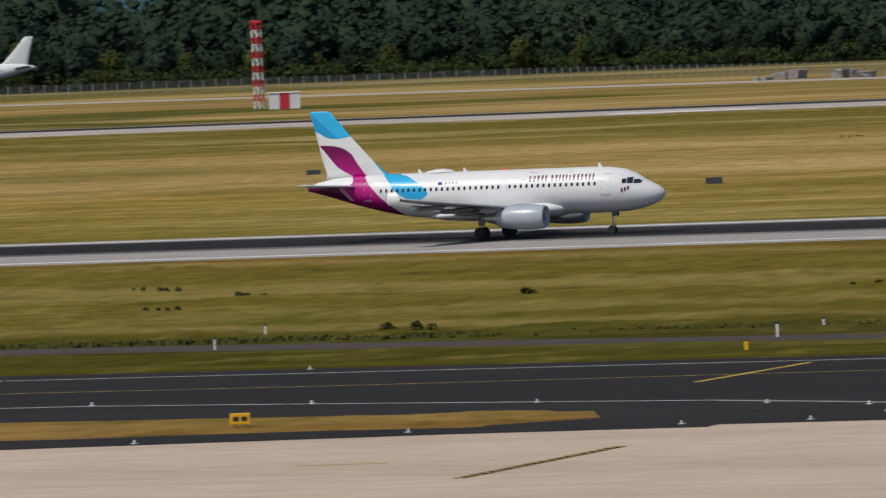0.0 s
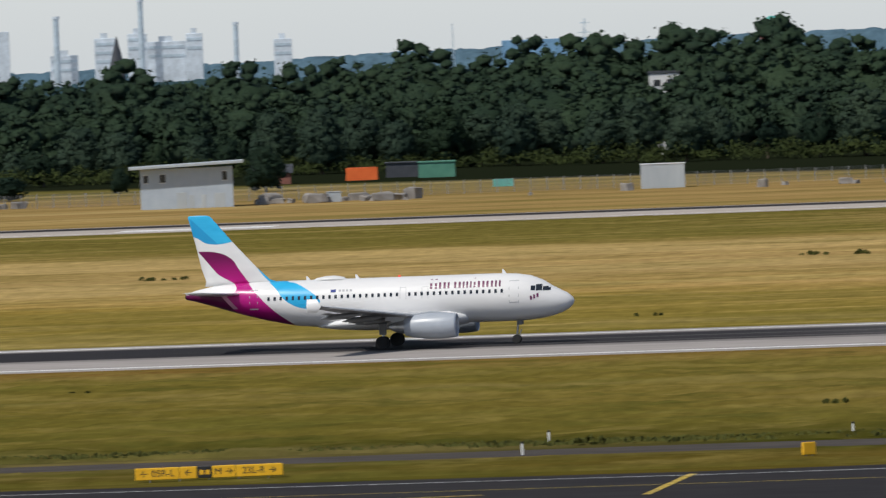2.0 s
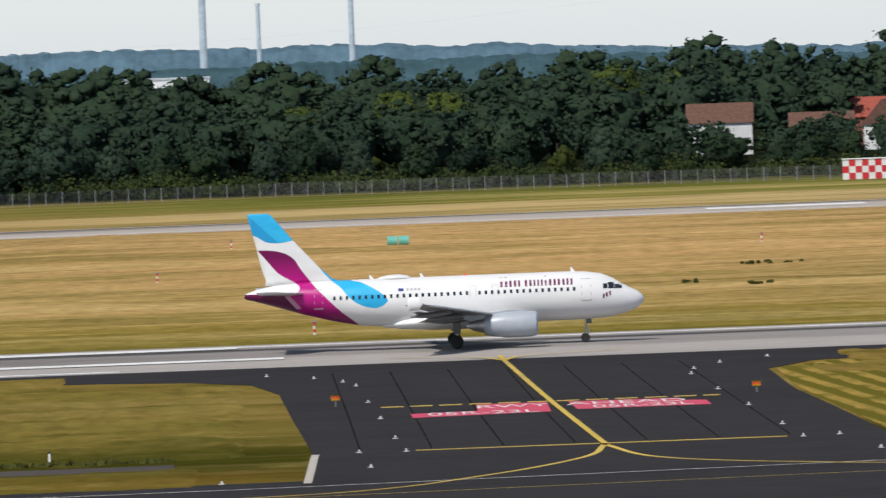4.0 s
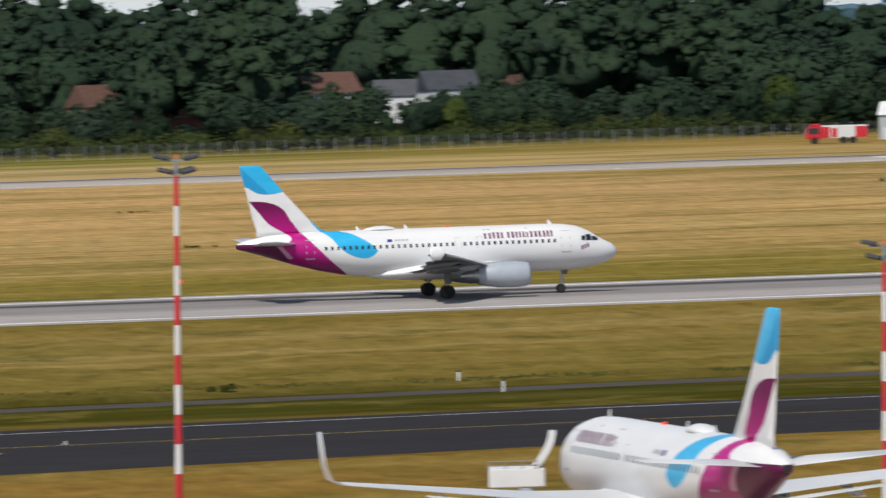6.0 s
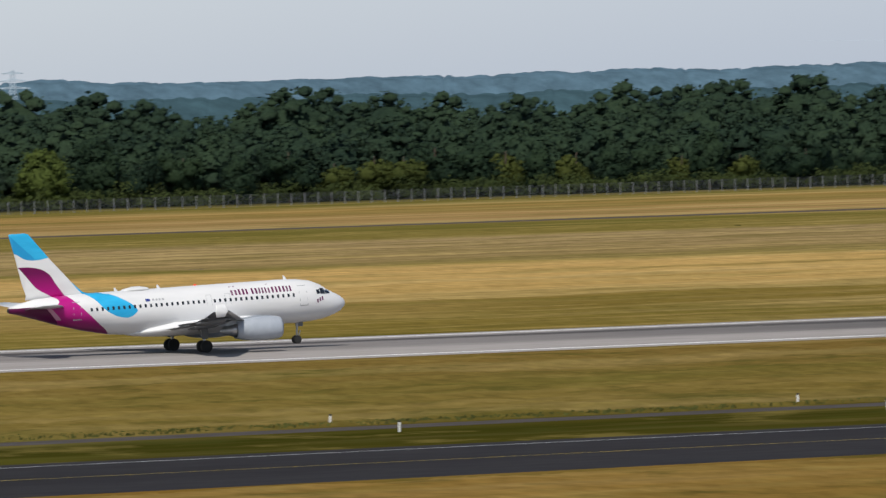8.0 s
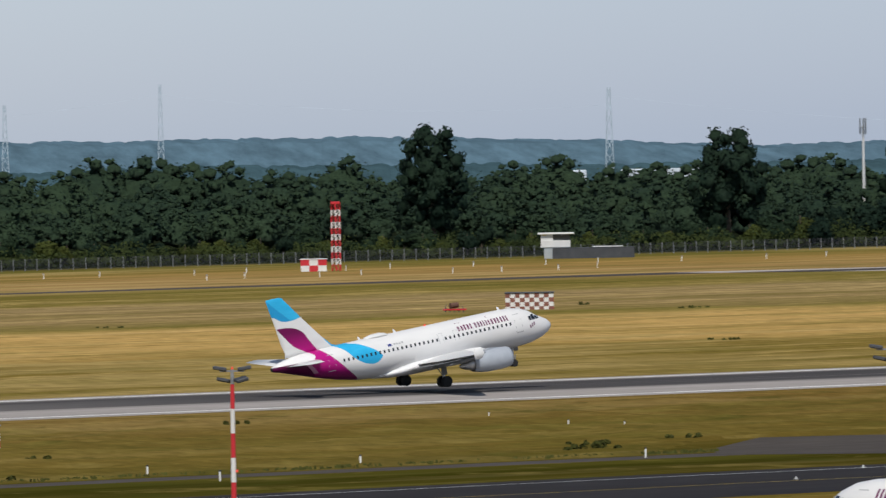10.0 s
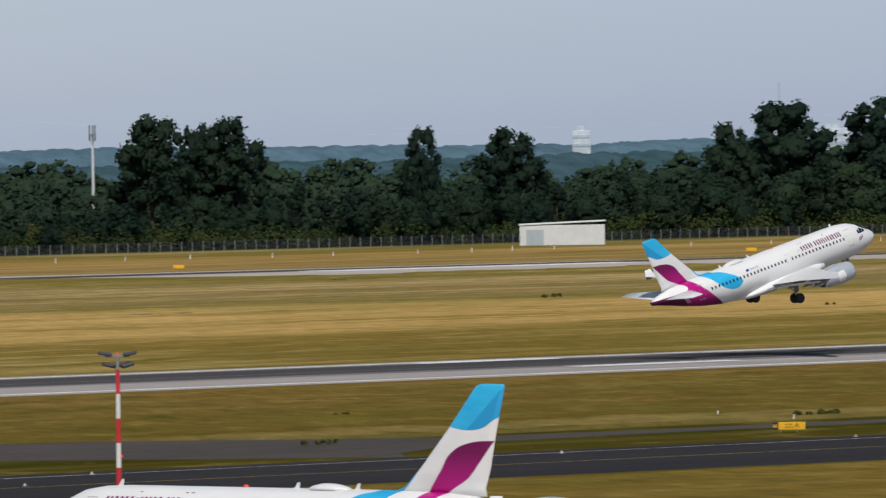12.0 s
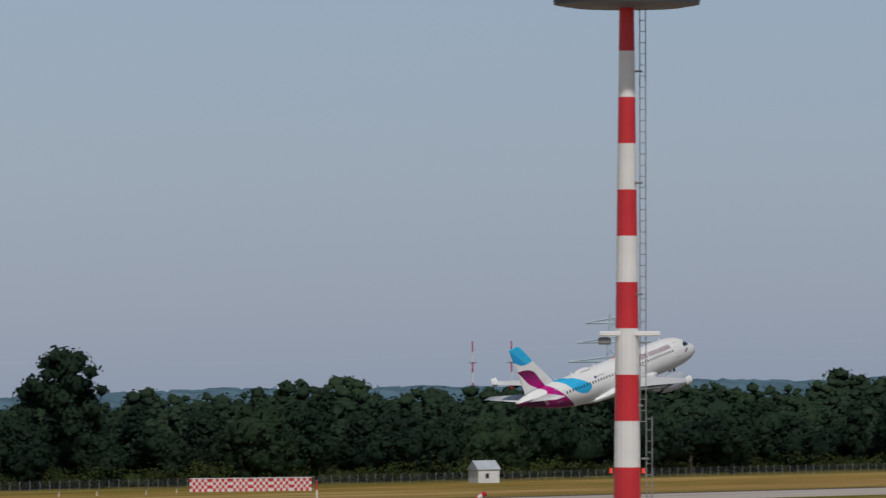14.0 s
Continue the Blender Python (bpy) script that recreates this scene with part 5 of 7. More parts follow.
def lamp_post(x, y, height, lean, label, lights_up=True):
    top = thing("lamp_post", label, "lamp post", facing(x, y, 0.02) @ pose(0, 0, 0, 0, lean, 0), "apron lamp posts")
    banded(top, 0.19, 0.12, 0.0, height - 0.9, 1.48, height - 0.9, False, 12)
    part("foot", rod((0, 0, -0.1), (0, 0, 0.15), 0.6, 0.55, 12), M["kerb"], top, "concrete foot")
    neck = part("neck", rod((0, 0, height - 0.9), (0, 0, height), 0.13, 0.1, 10), M["galv"], top, "grey steel lamp bracket")
    part("arm", cube(-0.75, 0.75, -0.05, 0.05, height - 0.15, height - 0.05), M["galv"], neck)
    for s in (-1, 1):
        part("lamp", cube(-0.42, 0.42, -0.3, 0.3, -0.1, 0.12, bevel=0.05), M["sheet_dark"], neck, "", pose(s * 0.75, 0, height + 0.05, 0, -s * 9, 0))
    part("lamp", cube(-0.4, 0.4, -0.3, 0.3, -0.1, 0.12, bevel=0.05), M["sheet_dark"], neck, "", pose(0.55, -0.2, height - 0.62, 10, -14, 20))
    part("lamp", cube(-0.4, 0.4, -0.3, 0.3, -0.1, 0.12, bevel=0.05), M["sheet_dark"], neck, "", pose(-0.5, 0.25, height - 0.66, -8, 10, -20))
    part("warning_lamp", rod((0, 0, height), (0, 0, height + 0.16), 0.06, 0.045, 8), M["lamp_red"], neck, "red obstruction lamp")
    part("warning_lamp", rod((0.2, -0.15, height - 6.2), (0.2, -0.15, height - 6.05), 0.08, 0.06, 8), M["lamp_red"], top, "red obstruction lamp")
    return top


for x, y, hh, lean, lab in ((73.9, 388.0, 18.3, 1.1, "slender red and white banded lamp post with floodlights"), (108.1, 380.0, 13.1, 1.1, "shorter red and white banded lamp post behind a parked airliner"),
                            (150.25, 383.7, 18.3, 1.1, "slender red and white banded lamp post by the van"), (252.7, 408.1, 12.0, 0.2, "red and white banded lamp post on the verge"),
                            (285.5, 385.9, 12.6, 0.2, "red and white banded lamp post beyond a parked airliner"), (326.6, 351.8, 17.5, 0.2, "tall thin red and white banded lamp post")):
    lamp_post(x, y, hh, lean, lab)


# -- signs
def sign_board(x, y, width, height, panels, label, turn=0.0, legs=True):
    """panels: (share from, to, colour, words, colour of the words)."""
    top = thing("airfield_sign", label, "sign", facing(x, y) @ pose(0, 0, 0, 0, 0, turn))
    lift = 0.22 if legs else 0.05
    for a, b, c, words, wc in panels:
        x0, x1 = (a - 0.5) * width, (b - 0.5) * width
        p = part("panel", cube(x0 + 0.02, x1 - 0.02, -0.12, 0.12, lift, lift + height, bevel=0.03), M[c], top)
        if words:
            me = text_mesh(words, height * 0.8, M[wc])
            part("lettering", me, None, p, "", pose((x0 + x1) / 2, -0.13, lift + height * 0.5, 90, 0, 0))
        elif wc:
            n = max(2, int((x1 - x0) / 0.5))
            for i in range(n):
                u = (x1 - x0) * 0.8 / n
                part("lettering_bar", cube(x0 + (x1 - x0) * 0.1 + i * u + u * 0.15, x0 + (x1 - x0) * 0.1 + (i + 1) * u - u * 0.15, -0.13, -0.12, lift + height * 0.3, lift + height * 0.7), M[wc], p)
    n = max(2, int(width / 1.6))
    for i in range(n):
        part("leg", cube(-0.04, 0.04, -0.04, 0.04, -0.02, lift + 0.02), M["galv"], top, "", pose((i + 0.5) / n * width - width / 2, 0, 0))
    return top


sign_board(-90.5, 473.3, 9.0, 0.72, [(0, 0.3, "sign_yellow", "\u2190 05R-L", "black"), (0.3, 0.42, "sign_yellow", "\u2190", "black"), (0.42, 0.52, "black", "", "sign_yellow"),
                                     (0.52, 0.68, "sign_yellow", "M \u2192", "black"), (0.68, 1.0, "sign_yellow", "23L-R \u2192", "black")], "long yellow taxiway direction sign with black lettering")
sign_board(-157.8, 410.6, 1.15, 0.62, [(0, 1, "sign_yellow", "", "black")], "small yellow taxiway sign box")
sign_board(-54.6, 479.2, 0.95, 0.75, [(0, 1, "sign_yellow", "", "")], "blank yellow sign box seen askew", 35)
sign_board(55.3, 570.0, 4.4, 0.85, [(0, 0.7, "sign_red", "05R-23L", "paint_white"), (0.7, 1.0, "black", "L", "sign_yellow")], "red holding position sign with white numerals and black end")
sign_board(56.0, 540.3, 5.0, 0.75, [(0, 1, "sign_yellow", "", "")], "blank yellow back of a taxiway sign")
sign_board(56.5, 507.2, 6.0, 0.85, [(0, 0.48, "sign_red", "05R-23L", "paint_white"), (0.5, 1.0, "sign_red", "", "paint_white")], "red twin-panel holding position sign")
sign_board(84.5, 630.5, 1.8, 0.35, [(0, 1, "sign_yellow", "", "")], "low yellow runway exit sign")
sign_board(68.0, 430.9, 1.9, 0.55, [(0, 1, "sign_yellow", "", "black")], "yellow taxiway sign on the verge")
sign_board(444.0, 504.9, 2.8, 0.65, [(0, 0.16, "black", "", "sign_yellow"), (0.18, 1, "sign_yellow", "23L-R", "black")], "yellow taxiway sign with black numerals")
sign_board(737.1, 717.6, 2.0, 0.6, [(0, 1, "sign_yellow", "", "")], "small yellow sign beside the runway")
sign_board(172.0, 399.5, 1.6, 0.9, [(0, 1, "sign_yellow", "", "black")], "yellow sign behind the van")
sign_board(938.0, 1247.0, 2.2, 0.7, [(0, 1, "sign_yellow", "", "")], "far yellow sign beside the taxiway")
sign_board(1100.0, 1262.0, 2.2, 0.7, [(0, 1, "sign_yellow", "", "")], "far yellow sign in the dry grass")


# -- marker posts and lights
def marker_post(kind, label):
    top = thing("marker_post", label, "marker post", None, "marker posts on the verge")
    if kind == "white":
        part("post", cube(-0.09, 0.09, -0.07, 0.07, -0.05, 0.85, bevel=0.02), M["mast_white"], top)
        part("cap", cube(-0.1, 0.1, -0.08, 0.08, 0.85, 1.0, bevel=0.02), M["black"], top, "black cap")
    else:
        part("post", cube(-0.13, 0.13, -0.1, 0.1, -0.05, 0.62, bevel=0.03), M["sign_yellow"], top)
        part("cap", cube(-0.14, 0.14, -0.11, 0.11, 0.62, 0.7, bevel=0.02), M["black"], top)
    return top


wp = marker_post("white", "small white marker post with black cap")
spots = [(-151.8, 492.7), (-194.5, 511.7), (-192.0, 495.5), (-151.0, 500.5), (-111.8, 492), (-111.5, 500), (-74.2, 492.8), (-74.5, 506.5), (-54.7, 505.5), (159.6, 524.7), (159.1, 510.9), (199.8, 526.0), (199.4, 513.7), (119.3, 524), (119.0, 509.5), (80, 521), (80, 507),
         (319.6, 528.8), (317.7, 515.0), (340.3, 530.4), (406.0, 610.7), (398.8, 587.1), (399.3, 579.0), (361.5, 521.3), (467.1, 540.8), (464.2, 527.2), (484.9, 528.1), (279, 527), (279, 513), (240, 526), (239, 512), (-34, 505), (-14, 506)]
for x, y in spots[1:]:
    copy_thing(wp, facing(x, y) @ (Matrix.Diagonal((0.6, 0.6, 0.55, 1)) if x > 390 else Matrix.Diagonal((0.85, 0.85, 0.85, 1))))
wp.matrix_world = facing(*spots[0])
yp = marker_post("yellow", "stubby yellow marker post")
for x, y in ((-129.4, 477.5), (-117.5, 477.5), (91.5, 648.5)):
    copy_thing(yp, facing(x, y))
yp.matrix_world = facing(-149.1, 477.2)


def edge_light(label, dome):
    top = thing("edge_light", label, "airfield light", None, "taxiway and runway lights")
    bm = bmesh.new()
    tube(bm, (0, 0, 0.0), (0, 0, 0.05), 0.16, 0.14, 12)
    tube(bm, (0, 0, 0.05), (0, 0, 0.14), 0.06, 0.06, 8)
    part("base", bm, M["mast_white"], top)
    part("dome", loft([disc_ring2(z, r, 10) for z, r in ((0.14, 0.1), (0.24, 0.1), (0.29, 0.06), (0.31, 0.01))]), M[dome], top, smooth=True)
    part("plate", rod((0, 0, -0.02), (0, 0, 0.02), 0.3, 0.3, 12), M["paint_white"], top)
    return top


el = edge_light("small white taxiway edge light", "mast_white")
lights = [(-176.3, 434.5), (-161.3, 431.4), (-146.1, 427.3), (-130.8, 422.0), (-123.8, 418.3), (-159.4, 398.7), (-145.2, 403.0), (-130.3, 404.8), (-123.5, 406.2), (-121.0, 412.3), (0.0, 631.0), (3.7, 623.3), (5.9, 614.9), (6.8, 606.8), (7.3, 577.7), (7.8, 551.3),
          (8.3, 522.5), (8.7, 505.1), (5.7, 505.8), (6.2, 487.4), (-2.9, 474.4), (40.0, 634.0), (35.7, 625.3), (33.1, 615.3), (32.4, 606.1), (32.8, 578.1), (33.4, 551.4), (33.8, 522.4), (34.0, 505.1), (36.4, 506.3), (37.6, 487.9), (52, 478), (60, 476), (62, 449), (82, 466),
          (164.4, 488.5), (166.5, 464.3), (345, 478), (360, 490), (405, 488), (440, 492), (-175, 468), (-110, 468), (-45, 466), (-62, 408), (-100, 408)]
for x, y in lights[1:]:
    copy_thing(el, pose(x, y, 0.06) @ Matrix.Diagonal((0.65, 0.65, 0.6, 1)))
el.matrix_world = pose(*lights[0], 0.06) @ Matrix.Diagonal((0.65, 0.65, 0.6, 1))
for x, y in ((4.9, 573.2), (35.2, 571.1)):
    top = thing("guard_light", "orange twin runway guard light on a short post", "airfield light", facing(x, y, 0.04))
    part("post", rod((0, 0, 0), (0, 0, 0.45), 0.06), M["galv"], top)
    part("housing", cube(-0.32, 0.32, -0.12, 0.14, 0.42, 0.86, bevel=0.05), M["sign_yellow"], top)
    for s in (-0.15, 0.15):
        part("lens", rod((s, -0.12, 0.64), (s, -0.16, 0.64), 0.11, 0.1, 12), M["lamp_red"], top, "glowing orange lens")
    part("hood", cube(-0.36, 0.36, -0.3, -0.1, 0.84, 0.88), M["black"], top)


# -- small red and white posts and masts in the field
def field_mast(x, y, h, r, label, box_at=None, band=0.6):
    top = thing("field_mast", label, "mast", facing(x, y))
    banded(top, r, r * 0.85, -0.05, h, band, h, False, 10)
    part("head", cube(-0.28, 0.28, -0.08, 0.08, h, h + 0.12, bevel=0.03), M["galv"], top)
    if box_at:
        part("switch_box", cube(box_at - 0.42, box_at + 0.42, -0.25, 0.25, 0.0, 0.9, bevel=0.03), M["render_white"], top, "pale grey switch box")
    return top


field_mast(319.1, 576.3, 2.3, 0.16, "short red and white striped sensor post")
field_mast(336.8, 581.5, 2.2, 0.17, "short striped sensor post with grey box", -0.85)
field_mast(960.9, 942.7, 9.2, 0.16, "thin red and white striped field mast", band=1.5)
field_mast(800.3, 935.6, 5.2, 0.16, "thin striped field mast with switch boxes", -1.2, 1.0)
for x, y in ((-12, 905), (62, 985), (75, 800), (4.5, 720), (108, 1010), (-4, 1050)):
    field_mast(x, y, 1.2, 0.12, "low striped marker stake in dry grass", band=0.3)

# approach lights on white stakes along the far verge
st = thing("light_stake", "low white light stake in the grass", "airfield light", None, "light stakes")
part("stake", cube(-0.09, 0.09, -0.09, 0.09, -0.05, 0.95, bevel=0.02), M["mast_white"], st)
part("lamp", cube(-0.16, 0.16, -0.14, 0.14, 0.95, 1.15, bevel=0.03), M["galv"], st)
k = 0
for yy, x0, x1, dx in ((1345, 790, 1330, 16.5), (1290, 790, 890, 14.0)):
    x = x0
    while x < x1:
        if k:
            copy_thing(st, facing(x, yy + 6 * math.sin(x)))
        else:
            st.matrix_world = facing(x, yy)
        k += 1
        x += dx * random.uniform(0.75, 1.25)


# -- lattice masts
def lattice_mast(x, y, h, w, label, legs=3, band=2.0):
    top = thing("lattice_mast", label, "mast", facing(x, y))
    n = int(h / band)
    for i in range(n):
        bm = bmesh.new()
        z0, z1 = i * h / n, (i + 1) * h / n
        pts = [(w / 2 * math.cos(a), w / 2 * math.sin(a)) for a in (0.5, 2.6, 4.7, 3.6)[:legs]]
        for j, (px, py) in enumerate(pts):
            tube(bm, (px, py, z0), (px, py, z1), 0.16, n=6)
            qx, qy = pts[(j + 1) % legs]
            tube(bm, (px, py, z0), (qx, qy, z1), 0.07, n=5)
            tube(bm, (px, py, z1), (qx, qy, z1), 0.07, n=5)
        part("section", bm, M["mast_red" if (n - i) % 2 else "mast_white"], top, "red lattice section" if (n - i) % 2 else "white lattice section")
    part("head", cube(-w * 0.5, w * 0.5, -0.3, 0.3, h, h + 0.5, bevel=0.08), M["mast_red"], top)
    return top


lattice_mast(-503.5, 1326.8, 15.3, 1.9, "red and white lattice mast beside a striped hut", band=1.25)
lattice_mast(856.8, 1343.0, 13.4, 1.9, "red and white twin lattice antenna mast", band=1.2)


def boxy(name, label, category, x, y, w, d, h, wall, roof, roof_h=0.25, over=0.3, windows=(), doors=(), turn=0.0, slope=0.0, gable=0.0, win_mat="glass"):
    """A simple building with its own walls, roof, windows and doors; the front faces the terrace."""
    top = thing(name, label, category, facing(x, y) @ pose(0, 0, 0, 0, 0, turn))
    body = part("wall", cube(-w / 2, w / 2, 0, d, -0.2, h, bevel=0.03), M[wall], top)
    if gable:
        bm = loft([[(-w / 2 - over, -over, h), (-w / 2 - over, d + over, h), (-w / 2 - over, d / 2, h + gable)], [(w / 2 + over, -over, h), (w / 2 + over, d + over, h), (w / 2 + over, d / 2, h + gable)]])
        part("roof", bm, M[roof], top)
    else:
        bm = bmesh.new()
        r = box(bm, -w / 2 - over, w / 2 + over, -over, d + over, h, h + roof_h, bevel=0.04)
        for v in bm.verts:
            v.co.z += slope * (v.co.x / w + 0.5)
        part("roof", bm, M[roof], top)
    for x0, x1, z0, z1 in windows:
        wn_ = part("window", cube(x0 - w / 2, x1 - w / 2, -0.05, 0.06, z0, z1), M[win_mat], body)
        bm = bmesh.new()
        for q in ((x0 - 0.08, x1 + 0.08, z1, z1 + 0.1), (x0 - 0.08, x1 + 0.08, z0 - 0.12, z0)):
            box(bm, q[0] - w / 2, q[1] - w / 2, -0.1, 0.05, q[2], q[3])
        part("window_frame", bm, M["render_white"], wn_)
    for x0, x1, z1, mt in doors:
        part("door", cube(x0 - w / 2, x1 - w / 2, -0.06, 0.05, 0, z1, bevel=0.02), M[mt], body)
    return top


def checkered(name, label, x, y, w, d, h, nx, nz, roof="sheet_white", turn=0.0, red="mast_red"):
    top = thing(name, label, "hut", facing(x, y) @ pose(0, 0, 0, 0, 0, turn))
    part("wall", cube(-w / 2, w / 2, 0, d, -0.1, h), M["mast_white"], top)
    bm = bmesh.new()
    for i in range(nx):
        for j in range(nz):
            if (i + j) % 2:
                part("red_square", cube(-w / 2 + i * w / nx, -w / 2 + (i + 1) * w / nx, -0.03, 0.02, j * h / nz, (j + 1) * h / nz), M[red], top)
                if i == nx - 1:
                    box(bm, w / 2 - 0.02, w / 2 + 0.03, 0.02, d * 0.5, j * h / nz, (j + 1) * h / nz)
    part("side_squares", bm, M["mast_red"], top, "red painted chequer squares")
    part("roof", cube(-w / 2 - 0.15, w / 2 + 0.15, -0.15, d + 0.15, h, h + 0.15, bevel=0.03), M[roof], top)
    return top


checkered("equipment_hut", "red and white equipment hut beside a lattice mast", -495.4, 1318.1, 5.5, 3.0, 2.8, 3, 1)
checkered("equipment_hut", "red and white chequered equipment hut by the fence", 106.1, 1390.0, 8.0, 4.0, 3.5, 7, 3)
checkered("equipment_hut", "red and white hut beside the antenna mast", 851.8, 1343.6, 5.2, 3.0, 2.4, 3, 2)
checkered("equipment_hut", "weathered red and white chequered hut in dry field", 663.2, 986.1, 7.2, 4.5, 2.6, 10, 4, "sheet_dark", red="brick")
for i in range(6):
    checkered("barrier_box", "red and white chequered barrier box in a row", 1352 + (i - 2.5) * 3.45, 1348.6 - (i - 2.5) * 3.45, 4.85, 2.4, 3.1, 7, 4)

bl = boxy("control_building", "pale blue two-storey building with overhanging grey roof", "building", -260.0, 1349.5, 16.0, 9.0, 7.0, "render_blue", "sheet_grey", 0.45, 1.9, [(3.4, 4.4, 4.6, 6.0), (0.6, 1.4, 4.6, 5.9), (14.2, 15.0, 4.7, 6.2)],
          [(8.3, 9.2, 2.3, "sheet_grey"), (10.5, 11.3, 2.3, "sheet_grey"), (12.7, 14.6, 2.5, "sheet_grey"), (6.2, 8.0, 2.8, "sheet_grey")], slope=0.5)
boxy("storage_box", "pale grey storage box amid rubble", "container", -383.6, 1493.8, 9.3, 6.0, 4.4, "render_blue", "sheet_grey")
boxy("cabin", "pale grey windowless cabin", "cabin", -181.4, 1382.4, 7.7, 4.5, 4.2, "sheet_grey", "sheet_white", 0.12, 0.1)
boxy("shipping_container", "bright orange shipping container", "container", -269.1, 1583.9, 6.4, 2.6, 2.5, "orange", "orange", 0.08, 0.0)
boxy("shed", "green metal shed with pale green roof", "shed", -254.4, 1588.2, 7.4, 5.0, 3.0, "sheet_green", "sheet_green", 0.3, 0.2)
boxy("shed", "dark metal shed at the wood's edge", "shed", -264.1, 1604.0, 6.6, 5.0, 2.9, "sheet_dark", "sheet_dark")
boxy("hut", "low dark hut with pitched roof", "hut", -285.0, 1570.0, 7.5, 5.0, 2.2, "brick", "sheet_dark", over=0.5, gable=1.8)
boxy("skip", "teal metal skip in grass", "container", -220.9, 1456.5, 3.9, 2.0, 1.3, "teal", "teal", 0.05, 0.0)
boxy("transformer_box", "small grey transformer box", "box", -236.5, 1362.0, 2.6, 2.0, 1.7, "sheet_grey", "sheet_grey", 0.1, 0.1)
boxy("storage_hall", "long low white storage hall with shallow gable", "hall", 211.9, 1323.1, 19.0, 8.0, 4.4, "render_white", "sheet_white", over=0.3, gable=1.1)
boxy("hangar", "grey hangar with white pitched roof", "hangar", 390.0, 1335.0, 18.8, 14.0, 4.3, "sheet_grey", "sheet_white", over=0.3, gable=2.3, turn=-5, doors=[(0.8, 1.6, 2.1, "render_white")])
boxy("office_block", "flat-roofed white two-storey block", "building", 404.0, 1340.0, 14.5, 9.0, 5.7, "render_white", "sheet_white", 0.2, 0.15, [(2.6, 3.6, 3.7, 4.7), (5.4, 6.4, 3.7, 4.7), (7.9, 8.9, 3.7, 4.7), (11.4, 12.4, 3.7, 4.7)])
boxy("annex", "low white annex with flat roof", "building", 403.5, 1320.0, 20.0, 6.0, 2.5, "render_white", "sheet_white", 0.25, 0.3, doors=[(7.5, 9.0, 1.0, "orange"), (16, 17.2, 2.0, "sheet_grey")])
top = thing("observation_building", "white two-storey observation building with wide window band and rounded roof", "building", facing(798.8, 1418.8))
# the shaded ground floor gets its bluish tone from the wall colour
low = part("wall", cube(-5.75, 5.75, 0, 8, -0.2, 2.75, bevel=0.03), M["render_blue"], top, "ground floor with its shade painted pale blue")
up = part("upper_wall", cube(-5.75, 5.75, -0.05, 8, 2.95, 4.1, bevel=0.03), M["render_white"], top)
part("ledge", cube(-6.0, 6.6, -0.9, 8.2, 2.75, 2.95), M["sheet_dark"], top, "dark projecting ledge between the floors")
part("stair_block", cube(-5.75, -2.2, -0.1, 8, 4.1, 6.2, bevel=0.04), M["render_white"], top)
part("window", cube(-4.0, -2.35, -0.16, 0, 4.3, 5.3), M["glass"], up)
for x0 in (-2.1, -0.05, 2.0, 3.95):
    part("window", cube(x0, x0 + 1.75, 0.1, 0.3, 4.1, 5.4), M["glass"], up)
for x0 in (-2.3, -0.3, 1.75, 3.75, 5.7):
    part("post", cube(x0, x0 + 0.18, 0.0, 0.3, 4.1, 5.5), M["render_white"], up)
part("back_wall", cube(-2.2, 5.75, 0.35, 8, 4.1, 5.5), M["render_white"], up)
arch = [(-0.9, 5.4), (-0.9, 5.6), (-0.4, 6.15), (1.2, 6.5), (6.0, 6.5), (8.3, 6.0), (8.3, 5.45)]
part("roof", loft([[(x, y, z) for y, z in arch] for x in (-2.6, 6.3, 6.6)]), M["sheet_white"], top, "white rounded metal roof")
for x0, hh in ((-1.6, 7.5), (2.4, 7.1)):
    part("vent", cube(x0, x0 + 0.7, 2.5, 3.2, 6.2, hh, bevel=0.05), M["render_white"], top)
for x0, x1 in ((-4.4, -3.8), (0.1, 0.9), (3.5, 4.3)):
    part("window", cube(x0, x1, -0.05, 0.05, 0.9, 2.2), M["glass"], low)
part("door", cube(1.6, 2.5, -0.05, 0.05, 0.0, 2.1), M["render_white"], low)
boxy("long_container", "long dark low container by the fence", "container", 961.0, 1404.0, 17.5, 3.0, 2.2, "sheet_dark", "sheet_dark", 0.1, 0.05)
top = thing("observation_cab", "white glazed observation cab with flat overhanging roof", "building", facing(956.5, 1411))
part("stand", cube(-2.9, 2.5, 0, 4, -0.1, 2.4), M["sheet_grey"], top)
part("wall", cube(-3.6, 2.75, -0.2, 4.2, 2.4, 3.9, bevel=0.03), M["render_white"], top)
part("window", cube(-1.0, 2.65, -0.15, 4.1, 3.9, 5.2), M["glass"], top, "dark window band")
part("post", cube(-3.6, -1.0, -0.15, 4.1, 3.9, 5.2), M["render_white"], top)
part("roof", cube(-4.25, 3.6, -0.8, 4.8, 5.2, 5.55, bevel=0.04), M["sheet_white"], top)
boxy("shelter", "small white-roofed shelter by the fence", "shelter", 967.5, 1408.0, 5.5, 3.0, 2.3, "render_white", "sheet_white", 0.15, 0.5)
boxy("warehouse", "white metal warehouse with large door", "warehouse", 1163.0, 1400.0, 19.5, 14.0, 4.6, "render_white", "sheet_white", over=0.2, gable=0.0, roof_h=0.25, slope=0.7, doors=[(1.5, 5.5, 3.6, "sheet_grey")], turn=0)
